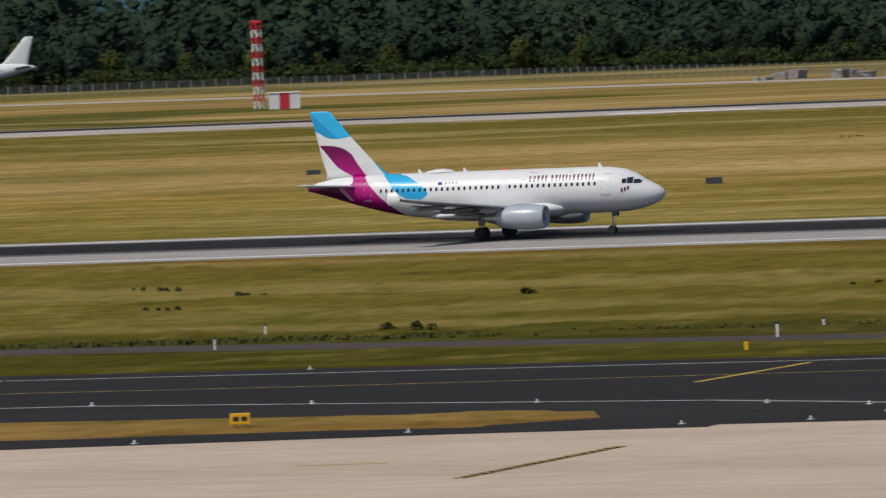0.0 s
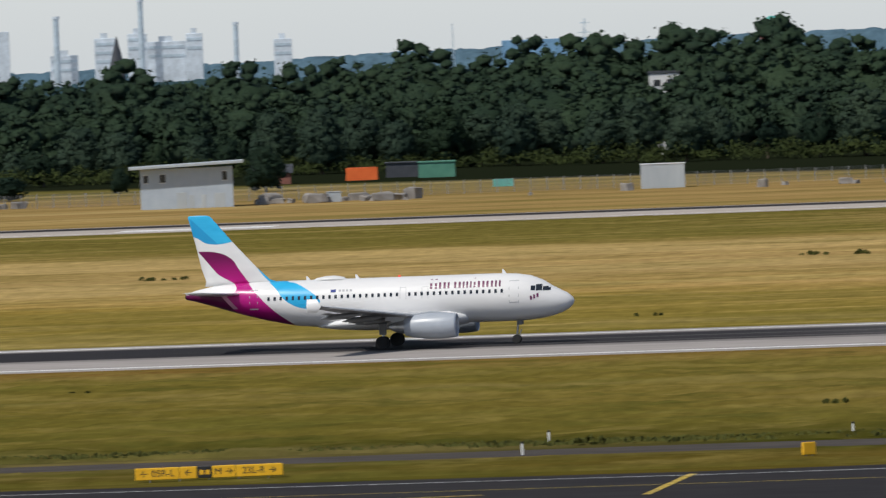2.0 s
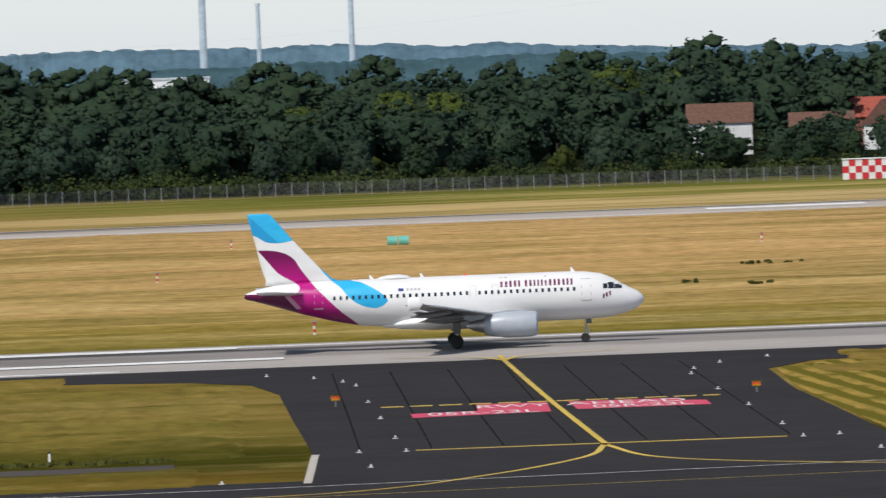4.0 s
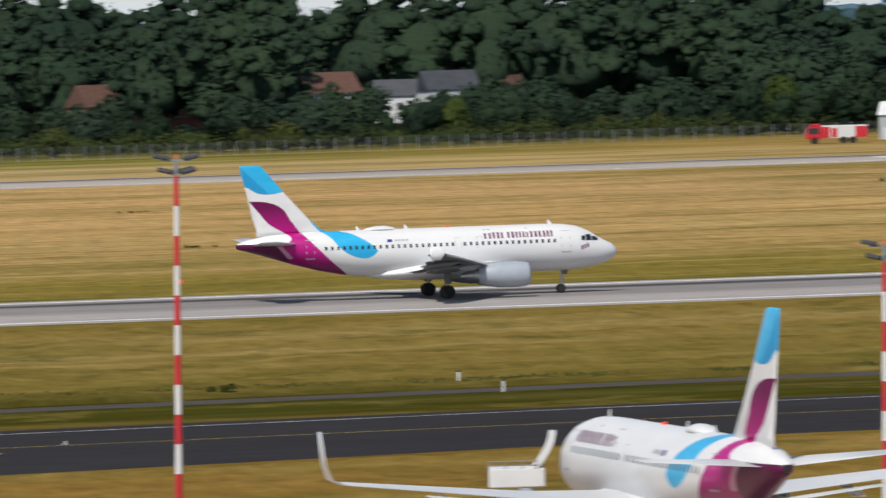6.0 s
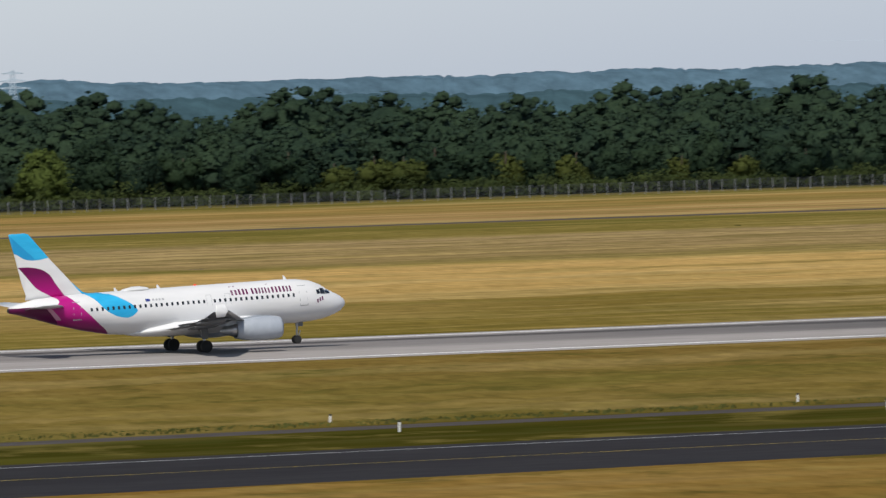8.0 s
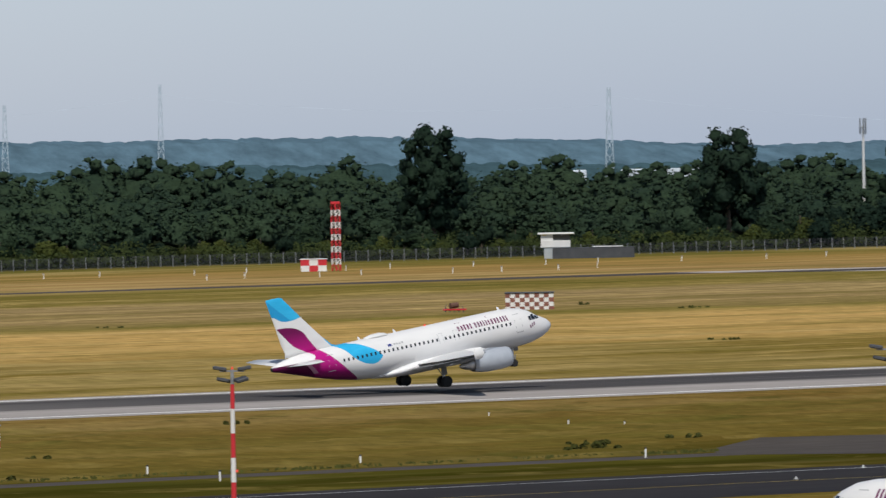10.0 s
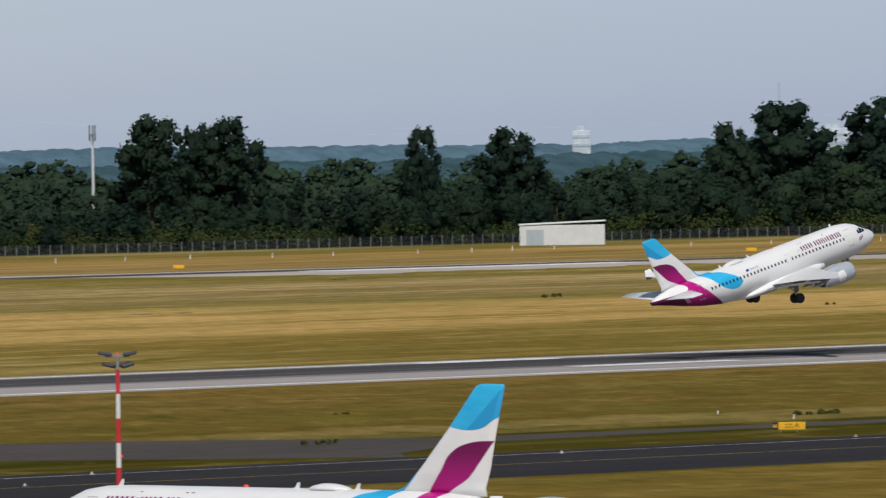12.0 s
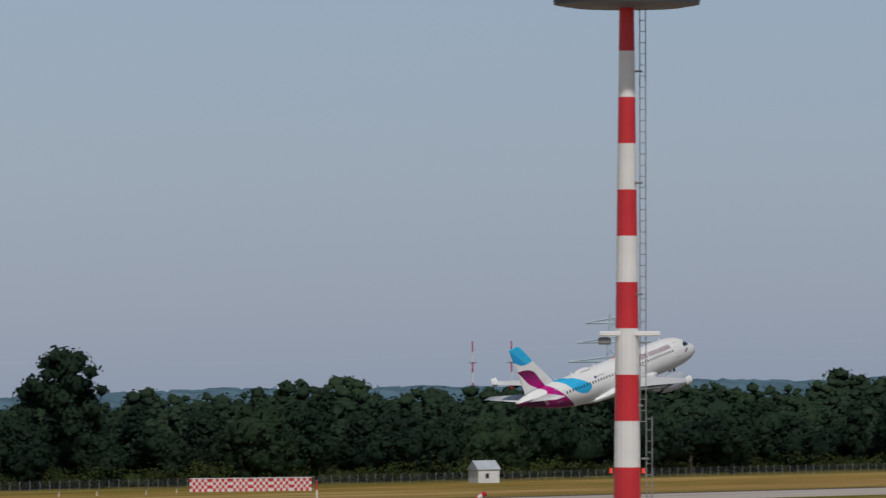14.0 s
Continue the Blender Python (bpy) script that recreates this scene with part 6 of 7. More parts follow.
boxy("cottage", "small white cottage with grey pitched roof", "house", 1471.4, 1382.3, 5.9, 6.0, 3.4, "render_white", "sheet_grey", over=0.3, gable=2.3, turn=25, windows=[(2, 3, 1.2, 2.4)])
boxy("container", "white container by the radar tower", "container", 117.0, 1402.0, 4.5, 2.5, 3.0, "render_white", "sheet_white", 0.08, 0.02, [(2.2, 4.2, 1.9, 2.4)])
boxy("container", "white container beside another by the tower", "container", 122.0, 1402.0, 4.8, 2.5, 3.0, "render_white", "sheet_white", 0.08, 0.02)

# -- radar tower
top = thing("radar_tower", "open red and white steel lattice tower with striped cab", "tower", facing(132.7, 1440))
W = 4.2
Z = (0.0, 3.1, 6.7, 9.6, 12.4, 14.4)
for i, (z0, z1) in enumerate(zip(Z, Z[1:])):
    cs = [(-W, 0), (W, 0), (W, 2 * W), (-W, 2 * W)]
    for j in range(4):
        (ax, ay), (bx, by) = cs[j], cs[(j + 1) % 4]
        part("leg", rod((ax, ay, z0), (ax, ay, z1), 0.2, n=6), M["mast_white"], top)
        mx, my = (ax + bx) / 2, (ay + by) / 2
        part("brace", rod((ax, ay, z1 if i % 2 else z0), (mx, my, z0 if i % 2 else z1), 0.11, n=5), M["mast_white"], top)
        part("brace", rod((bx, by, z1 if i % 2 else z0), (mx, my, z0 if i % 2 else z1), 0.11, n=5), M["mast_white"], top)
        part("beam", rod((ax, ay, z1), (bx, by, z1), 0.16, n=5), M["mast_white"], top)
    if i in (0, 2, 3):
        for dy in (0.0, 2 * W):
            part("balustrade", cube(-W, W, dy - 0.04, dy + 0.04, z1 - 1.5, z1 - 0.2), M["mast_red"], top, "red cladding band")
part("deck", cube(-W - 0.3, W + 0.3, -0.3, 2 * W + 0.3, 14.3, 14.5), M["galv"], top)
cab = part("cab", cube(-2.9, 2.9, 1.2, 7.2, 14.5, 16.9), M["mast_white"], top)
for i in range(3):
    part("stripe", cube(-2.9 + 0.75 + i * 1.9, -2.9 + 1.45 + i * 1.9, 1.14, 1.2, 14.5, 16.9), M["mast_red"], cab, "red stripe")
part("roof_box", cube(-2.1, 2.4, 1.6, 6.5, 16.9, 18.6, bevel=0.1), M["sheet_grey"], top, "brown-grey roof box")
bm = bmesh.new()
for x in np.linspace(-W - 0.2, W + 0.2, 9):
    tube(bm, (x, -0.2, 14.5), (x, -0.2, 15.6), 0.04, n=5)
for z in (15.05, 15.6):
    tube(bm, (-W - 0.2, -0.2, z), (W + 0.2, -0.2, z), 0.04, n=5)
part("railing", bm, M["galv"], top)


# -- houses among the trees
def house(x0, x1, y, h, roof_h, wall, roof, label, turn=0.0):
    w = x1 - x0
    boxy("house", label, "house", (x0 + x1) / 2, y, w, w * 0.7, h, wall, roof, over=0.4, gable=roof_h, turn=turn, windows=[(w * 0.2, w * 0.3, h * 0.5, h * 0.75), (w * 0.55, w * 0.65, h * 0.5, h * 0.75)])


for q in ((137, 150, 1740, 5.5, 5.5, "render_white", "tiles", "white gabled house with brown tiled roof among trees", 70), (94, 108, 1735, 7.0, 4.4, "render_white", "tiles", "house with long brown tiled roof", 0),
          (129, 146, 1800, 6.5, 4.6, "brick", "tiles_red", "brick house with red tiled roof", 0), (152, 157, 1760, 7.0, 4.2, "render_white", "sheet_dark", "narrow white gabled house", 60), (118, 132, 1760, 4.5, 4.0, "brick", "tiles", "brown-roofed house behind hedges", 0),
          (200, 212, 1700, 5.0, 4.6, "brick", "tiles_red", "low house with orange tiled roof", 0), (228, 238, 1720, 5.4, 4.2, "brick", "tiles_red", "house with bright red roof", 0), (240, 252, 1740, 6.0, 4.0, "brick", "tiles", "terraced house with dull red roof", 0),
          (305, 315, 1700, 5.5, 4.8, "brick", "tiles", "dark brick house with steep roof", 40), (318, 336, 1710, 5.5, 4.8, "brick", "tiles", "long dark brick house with dormers", 0), (354, 368, 1700, 7.0, 4.6, "render_white", "tiles", "white house with dark roof", 30),
          (370, 379, 1700, 6.0, 3.6, "render_white", "sheet_dark", "small white house with slate roof", 0), (384, 396, 1710, 7.0, 4.2, "render_white", "sheet_dark", "white house with grey slate roof", 20), (398, 405, 1690, 6.0, 4.0, "render_white", "tiles", "small white house behind hedge", 70)):
    house(*q)
boxy("office_building", "beige and white office building with window bands", "building", -26, 1900, 30, 20, 20.5, "render_white", "sheet_grey", 0.5, 0.2, [(2, 12, 17.5, 18.6), (15, 28, 17.5, 18.6), (2, 28, 13, 14.5)])
boxy("office_building", "long white office wing with dark window band", "building", -8, 1890, 38, 20, 16.5, "render_white", "sheet_white", 0.5, 0.2, [(2, 36, 12.5, 14.2), (2, 36, 8.5, 10.2)])


# -- fire engine
top = thing("fire_engine", "red and white airport fire engine parked by a hangar", "fire engine", facing(367.6, 1317) @ pose(0, 0, 0, 0, 0, 4))
bd = part("body", cube(-2.4, 5.2, 0, 2.8, 0.9, 3.1, bevel=0.08), M["render_white"], top, "white and red superstructure")
for x0, x1 in ((-2.4, -1.2), (3.2, 5.2)):
    part("locker", cube(x0, x1, -0.04, 0.02, 1.0, 2.9), M["truck_red"], bd, "red locker panel")
part("locker", cube(-0.9, 0.1, -0.04, 0.02, 1.1, 2.6), M["truck_red"], bd)
cab = part("cab", loft([[(-5.3, y, z) for y, z in ((0, 0.8), (2.8, 0.8), (2.8, 1.7), (0, 1.7))], [(-4.9, y, z) for y, z in ((0, 0.8), (2.8, 0.8), (2.8, 3.0), (0, 3.0))], [(-2.5, y, z) for y, z in ((0, 0.8), (2.8, 0.8), (2.8, 3.0), (0, 3.0))]]), M["truck_red"], top, "red driver's cab")
part("window", cube(-4.9, -3.0, -0.04, 0.02, 1.7, 2.7), M["glass"], cab)
part("monitor", cube(-4.4, -2.8, 0.8, 2.0, 3.0, 3.4, bevel=0.1), M["truck_red"], top)
for x in (-3.8, 1.2, 2.8):
    for y in (0.15, 2.65):
        part("wheel", wheel_mesh("truck_wheel", 0.62, 0.4), None, top, "", pose(x, y, 0.62))


# -- van
def van(x, y, turn):
    top = thing("van", "white airport van with red side panel", "van", facing(x, y, 0.02) @ pose(0, 0, 0, 0, 0, turn))
    prof = [(-2.42, 0.35), (-2.45, 1.0), (-2.38, 1.35), (-2.2, 1.88), (-1.6, 1.97), (0.9, 1.95), (1.25, 1.85), (1.75, 1.2), (2.3, 1.02), (2.46, 0.8), (2.45, 0.4), (2.0, 0.3), (-2.0, 0.3)]
    rings = [[(px, sy * (0.95 if 0.3 < pz < 1.15 else 0.82), pz) for px, pz in prof] for sy in (-1, 1)]
    rings = [[(px, -0.9, pz) for px, pz in prof], [(px * 0.985, -0.98, min(pz, 1.2) if pz <= 1.2 else pz) for px, pz in prof], [(px * 0.985, 0.98, pz) for px, pz in prof], [(px, 0.9, pz) for px, pz in prof]]
    bd = part("body", loft(rings[1:3]), M["white"], top, "white van body")
    part("side_window", cube(-1.55, -0.6, -1.0, -0.97, 1.25, 1.75), M["glass"], bd)
    part("side_window", cube(-0.55, 0.4, -1.0, -0.97, 1.25, 1.78), M["glass"], bd)
    part("side_window", loft([[(0.6, -1.0, 1.25), (1.5, -1.0, 1.25), (1.1, -1.0, 1.78), (0.6, -1.0, 1.78)], [(0.6, -0.97, 1.25), (1.5, -0.97, 1.25), (1.1, -0.97, 1.78), (0.6, -0.97, 1.78)]]), M["glass"], bd)
    part("rear_window", cube(-2.5, -2.3, -0.75, 0.75, 1.3, 1.75), M["glass"], bd)
    part("red_panel", cube(-0.6, 0.5, -0.995, -0.965, 0.85, 1.2), M["sign_red"], bd, "red side panel")
    part("red_panel", cube(-0.6, 0.5, -0.995, -0.965, 0.32, 0.52), M["sign_red"], bd, "red side panel")
    part("red_panel", cube(-0.6, 0.5, -0.995, -0.965, 1.8, 1.93), M["sign_red"], bd, "red side panel")
    for i in range(3):
        part("lettering_bar", cube(0.72 + i * 0.28, 0.92 + i * 0.28, -0.995, -0.97, 0.85, 1.08), M["black"], bd)
    part("bumper", cube(2.25, 2.52, -0.9, 0.9, 0.35, 0.65, bevel=0.06), M["sheet_dark"], bd)
    part("tail_light", cube(-2.5, -2.38, -0.97, -0.8, 0.8, 1.15), M["lamp_red"], bd)
    part("headlight", cube(2.2, 2.42, -0.96, -0.7, 0.75, 0.95), M["steel"], bd)
    for wx in (-1.55, 1.6):
        for wy in (-0.88, 0.88):
            w = part("wheel", wheel_mesh("van_wheel", 0.34, 0.24), None, top, "", pose(wx, wy, 0.34))
            part("rim", rod((wx, wy - 0.13, 0.34), (wx, wy + 0.13, 0.34), 0.19, 0.19, 12), M["steel"], w, "", pose(-wx, -wy, -0.34))


van(166.6, 388.0, 4)
boxy("switch_cabinet", "brown switch cabinet at a lamp post's foot", "cabinet", 148.6, 384.4, 0.9, 0.6, 1.5, "tiles", "tiles", 0.06, 0.03)
top = thing("bin", "orange round bin on the grass", "bin", pose(151.2, 384.3, 0))
part("body", rod((0, 0, -0.02), (0, 0, 0.75), 0.26, 0.28, 14), M["orange"], top)
part("lid", rod((0, 0, 0.75), (0, 0, 0.85), 0.3, 0.2, 14), M["sign_yellow"], top)
top = thing("hydrant", "small red hydrant in the grass", "hydrant", pose(153.2, 384.8, 0))
part("body", rod((0, 0, -0.02), (0, 0, 0.6), 0.14, 0.12, 10), M["truck_red"], top)
part("cap", rod((0, 0, 0.6), (0, 0, 0.75), 0.2, 0.08, 10), M["truck_red"], top)
boxy("cable_cover", "low yellow-topped ground box", "box", 162.2, 389.0, 1.1, 0.7, 0.4, "sheet_dark", "sign_yellow", 0.1, 0.05)
boxy("apron_kerb", "concrete apron edge slab under the van", "slab", 176.0, 380.0, 40.0, 10.0, 0.02, "tar", "tar", 0.004, 0.0)


# -- boarding stairs
def stairs(x, y, turn, label):
    top = thing("boarding_stairs", label, "boarding stairs", facing(x, y, 0.02) @ pose(0, 0, 0, 0, 0, turn))
    cabp = [(-1.75, 4.35), (-0.9, 3.4), (1.25, 3.35), (1.25, 6.3), (0.6, 6.4), (-0.2, 6.1), (-2.0, 5.35)]
    cabin = part("cabin", loft([[(px, -1.25, pz) for px, pz in cabp], [(px, 1.25, pz) for px, pz in cabp]]), M["white"], top, "white covered stair head")
    part("window", cube(0.15, 1.0, -1.29, -1.24, 5.15, 5.55), M["glass"], cabin)
    part("window", cube(0.15, 1.0, -1.29, -1.24, 4.5, 5.05), M["glass"], cabin)
    part("bellows", cube(1.25, 1.85, -1.3, 1.3, 3.45, 6.25, bevel=0.12), M["render_blue"], cabin, "pale blue folding bellows")
    part("hood", cube(0.5, 2.0, -1.35, 1.35, 6.28, 6.42, bevel=0.04), M["sheet_green"], cabin)
    part("lettering_bar", cube(0.3, 0.95, -1.28, -1.25, 3.95, 4.05), M["grey_line"], cabin)
    a, b = Vector((-1.5, 0, 4.95)), Vector((-6.6, 0, 1.1))
    d = (b - a).normalized()
    n = Vector((d.z, 0, -d.x))
    bm = loft([[tuple(p + n * s + Vector((0, yy, 0))) for yy, s in ((-1.1, 0.0), (-1.1, -0.6), (1.1, -0.6), (1.1, 0.0), (0.85, 0.5), (0.0, 0.68), (-0.85, 0.5))] for p in (a - n * 0.2, b - n * 0.2)])
    tun = part("tunnel", bm, M["glass"], top, "dark glazed stair tunnel")
    for i in range(7):
        p = a + (b - a) * ((i + 0.35) / 7) - n * 0.2
        q = p + d * 0.1
        bm = loft([[tuple(r + n * s + Vector((0, yy, 0))) for yy, s in ((-1.13, 0.02), (-1.13, -0.62), (1.13, -0.62), (1.13, 0.02), (0.87, 0.53), (0.0, 0.71), (-0.87, 0.53))] for r in (p, q)])
        part("hoop", bm, M["render_white"], tun)
    bm = loft([[tuple(p - n * s + Vector((0, yy, 0))) for yy, s in ((-1.12, 0.82), (1.12, 0.82), (1.12, 1.55), (-1.12, 1.55))] for p in (a + d * 0.4, b + d * 0.2)])
    fl = part("flank", bm, M["white"], top, "white stair flank")
    for i in range(3):
        p = a + d * (2.1 + i * 0.55) - n * 1.1
        part("lettering_bar", cube(p.x - 0.16, p.x + 0.16, -1.18, -1.15, p.z - 0.1, p.z + 0.1), M["grey_line"], fl)
    for px in (-0.1, -0.5):
        for yy in (-0.9, 0.9):
            part("prop", rod((px, yy, 0.5), (px + 0.4, yy, 3.5), 0.09, n=8), M["galv"], top)
    ch = part("chassis", cube(-8.2, 0.8, -1.05, 1.05, 0.45, 0.95, bevel=0.06), M["white"], top)
    part("cab", cube(-8.6, -7.0, -1.0, 1.0, 0.9, 2.0, bevel=0.15), M["white"], ch)
    for wx in (-7.4, -0.6):
        for wy in (-0.9, 0.9):
            part("wheel", wheel_mesh("stair_wheel", 0.42, 0.26), None, ch, "", pose(wx, wy, 0.42))
    return top


stairs(122.4, 359.6, 0, "white mobile boarding stairs with glazed stair tunnel")
top = thing("boarding_platform", "white boarding platform with curved bellows at an airliner's door", "boarding stairs", facing(86.0, 366))
part("chassis", cube(-2.0, 1.2, -1.0, 1.0, 0.5, 1.0, bevel=0.05), M["white"], top)
part("deck", cube(-1.3, 1.35, -1.2, 1.2, 2.7, 3.6, bevel=0.05), M["render_white"], top, "white platform box")
for z in (3.75, 3.95):
    part("rail", rod((-1.3, -1.2, z), (1.0, -1.2, z), 0.03, n=6), M["galv"], top)
for px in (-1.3, -0.5, 0.3, 1.0):
    part("post", rod((px, -1.2, 3.6), (px, -1.2, 3.97), 0.03, n=6), M["galv"], top)
hoop = [[(0.75 + 0.85 * math.sin(u * 1.5) + dx, yy, 3.6 + 1.65 * u) for dx, yy in ((0, -1.2), (0.32, -1.2), (0.32, 1.2), (0, 1.2))] for u in (0, 0.25, 0.5, 0.75, 1.0)]
part("bellows", loft(hoop), M["render_white"], top, "pale curved bellows hood")
for px in (-0.9, 0.9):
    for yy in (-0.8, 0.8):
        part("prop", rod((px, yy, 0.9), (px * 0.9, yy, 2.75), 0.08, n=8), M["galv"], top)
for wx in (-1.5, 0.8):
    for wy in (-0.9, 0.9):
        part("wheel", wheel_mesh("platform_wheel", 0.42, 0.26), None, top, "", pose(wx, wy, 0.42))

# -- windsock
top = thing("windsock", "red and white windsock on a short mast", "windsock", facing(1054.5, 993))
part("pole", rod((1.2, 0, 0), (1.2, 0, 5.6), 0.1, 0.07, 8), M["galv"], top)
for i in range(5):
    a, b = i / 5, (i + 1) / 5
    part("sleeve", rod((1.1 - 3.3 * a, 0, 5.4 - 2.3 * a), (1.1 - 3.3 * b, 0, 5.4 - 2.3 * b), 0.5 - 0.25 * a, 0.5 - 0.25 * b, 12), M["mast_red" if i % 2 == 0 else "mast_white"], top, "windsock sleeve section")

# -- oddments in the field
for x, y, w, h, lab in ((-255.7, 809.3, 1.8, 0.75, "dark wooden crate standing in long grass"), (-333.1, 895.0, 1.7, 0.65, "dark crate in the field")):
    boxy("crate", lab, "crate", x, y, w, 1.2, h, "sheet_dark", "sheet_dark", 0.06, 0.03)
for dx in (-0.9, 0.6):
    top = thing("bale", "teal wrapped bale lying in dry grass", "bale", facing(18 + dx, 1040.4))
    part("wrap", rod((-0.68, 0, 0.62), (0.68, 0, 0.62), 0.64, 0.64, 18), M["teal"], top)
boxy("field_box", "white switch box in dry grass", "box", 382.8, 1057.3, 1.4, 0.9, 0.85, "render_white", "sheet_white", 0.06, 0.05)
boxy("field_box", "small grey instrument box in dry grass", "box", 223.0, 1103.0, 1.7, 0.9, 0.9, "sheet_grey", "sheet_grey", 0.06, 0.05)
boxy("tank", "white horizontal tank beside the fence", "tank", 795.4, 1436.1, 4.5, 1.6, 1.2, "render_white", "sheet_white", 0.08, 0.0)
top = thing("farm_machine", "rusty red field implement standing in stubble", "implement", facing(650.0, 986.5))
part("frame", cube(-1.7, 1.8, -0.3, 0.3, 0.4, 0.65, bevel=0.05), M["truck_red"], top)
for i in range(5):
    part("tine", rod((-1.4 + i * 0.7, -0.2, 0.0), (-1.2 + i * 0.6, 0.3, 1.5 - 0.2 * abs(i - 1)), 0.09, 0.06, 6), M["sheet_dark"], top)
part("drum", rod((-0.6, -0.3, 1.1), (0.5, 0.3, 1.2), 0.42, 0.42, 10), M["tiles"], top)

# rubble and blocks in the gravel yards
rr = random.Random(9)
blk = None
for i in range(110):
    if i < 70:
        x = rr.uniform(-440, -300)
        y = 1402 + (-(x + 300)) * 0.18 + rr.uniform(-14, 10)
    else:
        x = rr.uniform(-250, -222) if i < 100 else rr.uniform(-205, -120)
        y = rr.uniform(1358, 1372)
    bm = cube(-0.5, 0.5, -0.5, 0.5, -0.1, 1.0, bevel=0.12)
    for v in bm.verts:
        v.co += Vector((rr.uniform(-0.12, 0.12), rr.uniform(-0.12, 0.12), rr.uniform(-0.12, 0.12)))
    ob = new("concrete_block", finish(bm, "concrete_block", M["stone"]))
    s = rr.uniform(0.6, 2.4)
    ob.matrix_world = pose(x, y, 0, 0, 0, rr.uniform(0, 90)) @ Matrix.Diagonal((s * rr.uniform(0.8, 2.2), s, s * rr.uniform(0.4, 0.9), 1))
    tagged(ob, "pale broken concrete block in the yard", "rubble", "rubble in the yard")
boxy("parked_car", "white car parked in the yard", "car", -405, 1400, 4.2, 1.8, 1.3, "white", "glass", 0.3, -0.3)
boxy("parked_car", "white car beside the far fence", "car", 985, 1440, 4.2, 1.8, 1.3, "white", "glass", 0.3, -0.3)


# -- perimeter fence
FENCE = [(-720, 1560), (-520, 1520), (-420, 1440), (-330, 1400), (-150, 1395), (0, 1432), (95, 1404), (190, 1376), (360, 1385), (480, 1395), (600, 1420), (850, 1440), (1060, 1432), (1250, 1432), (1400, 1412), (1900, 1380)]
fence = thing("perimeter_fence", "long dark wire perimeter fence with steel posts", "fence", None, kind="structure")
post = finish(cube(-0.06, 0.06, -0.06, 0.06, -0.1, 2.5), "post", M["galv"])
bmp, bmw = bmesh.new(), bmesh.new()
count = 0
for (ax, ay), (bx, by) in zip(FENCE, FENCE[1:]):
    L = math.hypot(bx - ax, by - ay)
    n = int(L / 3.0)
    for i in range(n):
        s = i / n
        x, y = ax + (bx - ax) * s, ay + (by - ay) * s
        if 600 < x < 1400 and count < 280:
            part("post", post, None, fence, "", pose(x, y, 0))
            count += 1
        else:
            box(bmp, x - 0.06, x + 0.06, y - 0.06, y + 0.06, -0.1, 2.5)
    for z in np.linspace(0.1, 2.4, 14):
        tube(bmw, (ax, ay, z), (bx, by, z), 0.018, n=3, caps=False)
tagged(part("far_posts", bmp, M["galv"], fence), kind="stuff")
tagged(part("wires", bmw, M["sheet_dark"], fence), kind="stuff")

# ---- grass, weeds, undergrowth ----
def tufts(rng, n, x0, x1, y0, y1, tall, wide, keep=None):
    """Upright ragged grass sheets, as quads."""
    x, y = rng.uniform(x0, x1, n), rng.uniform(y0, y1, n)
    if keep is not None:
        ok = keep(x, y)
        x, y = x[ok], y[ok]
    n = len(x)
    a = rng.uniform(0, math.pi, n)
    w = wide * rng.uniform(0.4, 1.3, n)
    hgt = tall * rng.uniform(0.4, 1.25, n)
    dx, dy = np.cos(a) * w / 2, np.sin(a) * w / 2
    lx, ly = rng.normal(0, 0.25, n) * hgt, rng.normal(0, 0.25, n) * hgt
    z = np.zeros(n)
    return np.stack([np.stack([x - dx, y - dy, z - 0.05], 1), np.stack([x + dx, y + dy, z - 0.05], 1), np.stack([x + dx * 0.7 + lx, y + dy * 0.7 + ly, hgt], 1), np.stack([x - dx * 0.5 + lx, y - dy * 0.5 + ly, hgt * rng.uniform(0.6, 1.0, n)], 1)], 1)


def stuff(name, quads, mat, label, category):
    return tagged(new(name, quads_mesh(name, quads, mat)), label, category, kind="stuff")


def off_pavement(x, y):
    """True on the grass between taxiway and runway."""
    link = (x > -16) & (x < 46) & ((x > -2) & (x < 42) | (y > 612))
    mown = (x > 40) & (x < np.interp(y, [500, 536, 564, 600], [62, 62, 61, 56])) & (y < 600)
    road = (np.abs(y - np.interp(x, [-200, -145, -60, -6, 45, 100, 170, 320, 372], [500, 491, 496, 497, 505, 510.5, 518.5, 522.5, 521.5])) < 4.5) & (x < 375)
    pad_ = (x > 364) & (y < 520 + 28 * np.exp(-((x - 391) / 22.0) ** 2))
    low = y > np.interp(x, [-200, -145, -60, 45, 100, 170, 320, 372], [507, 499, 503, 507, 514, 523, 527, 526])
    return ~link & ~mown & ~road & ~pad_ & low


rng = np.random.default_rng(21)
M["lawn"] = surface("trimmed_green_grass", (0.04, 0.066, 0.01), (0.07, 0.095, 0.016), 0.6, rough=1.0, dirt=(0.14, 0.12, 0.025), dirt_amount=0.4, sheen=0.0)
m, nt, bsdf = material("mown_striped_grass")
co = node(nt, "ShaderNodeTexCoord").outputs["Object"]
xyz = node(nt, "ShaderNodeSeparateXYZ", Vector=co)
gr = noise_at(nt, co, 0.5, (1, 0.25, 1), 5)
across = maths(nt, "MULTIPLY_ADD", xyz.outputs[1], 0.058, maths(nt, "MULTIPLY_ADD", gr, 1.1, xyz.outputs[0]))
row = maths(nt, "SINE", maths(nt, "MULTIPLY", across, 2.7))
bsdf.inputs["Roughness"].default_value = 1.0
bsdf.inputs["Specular IOR Level"].default_value = 0.0
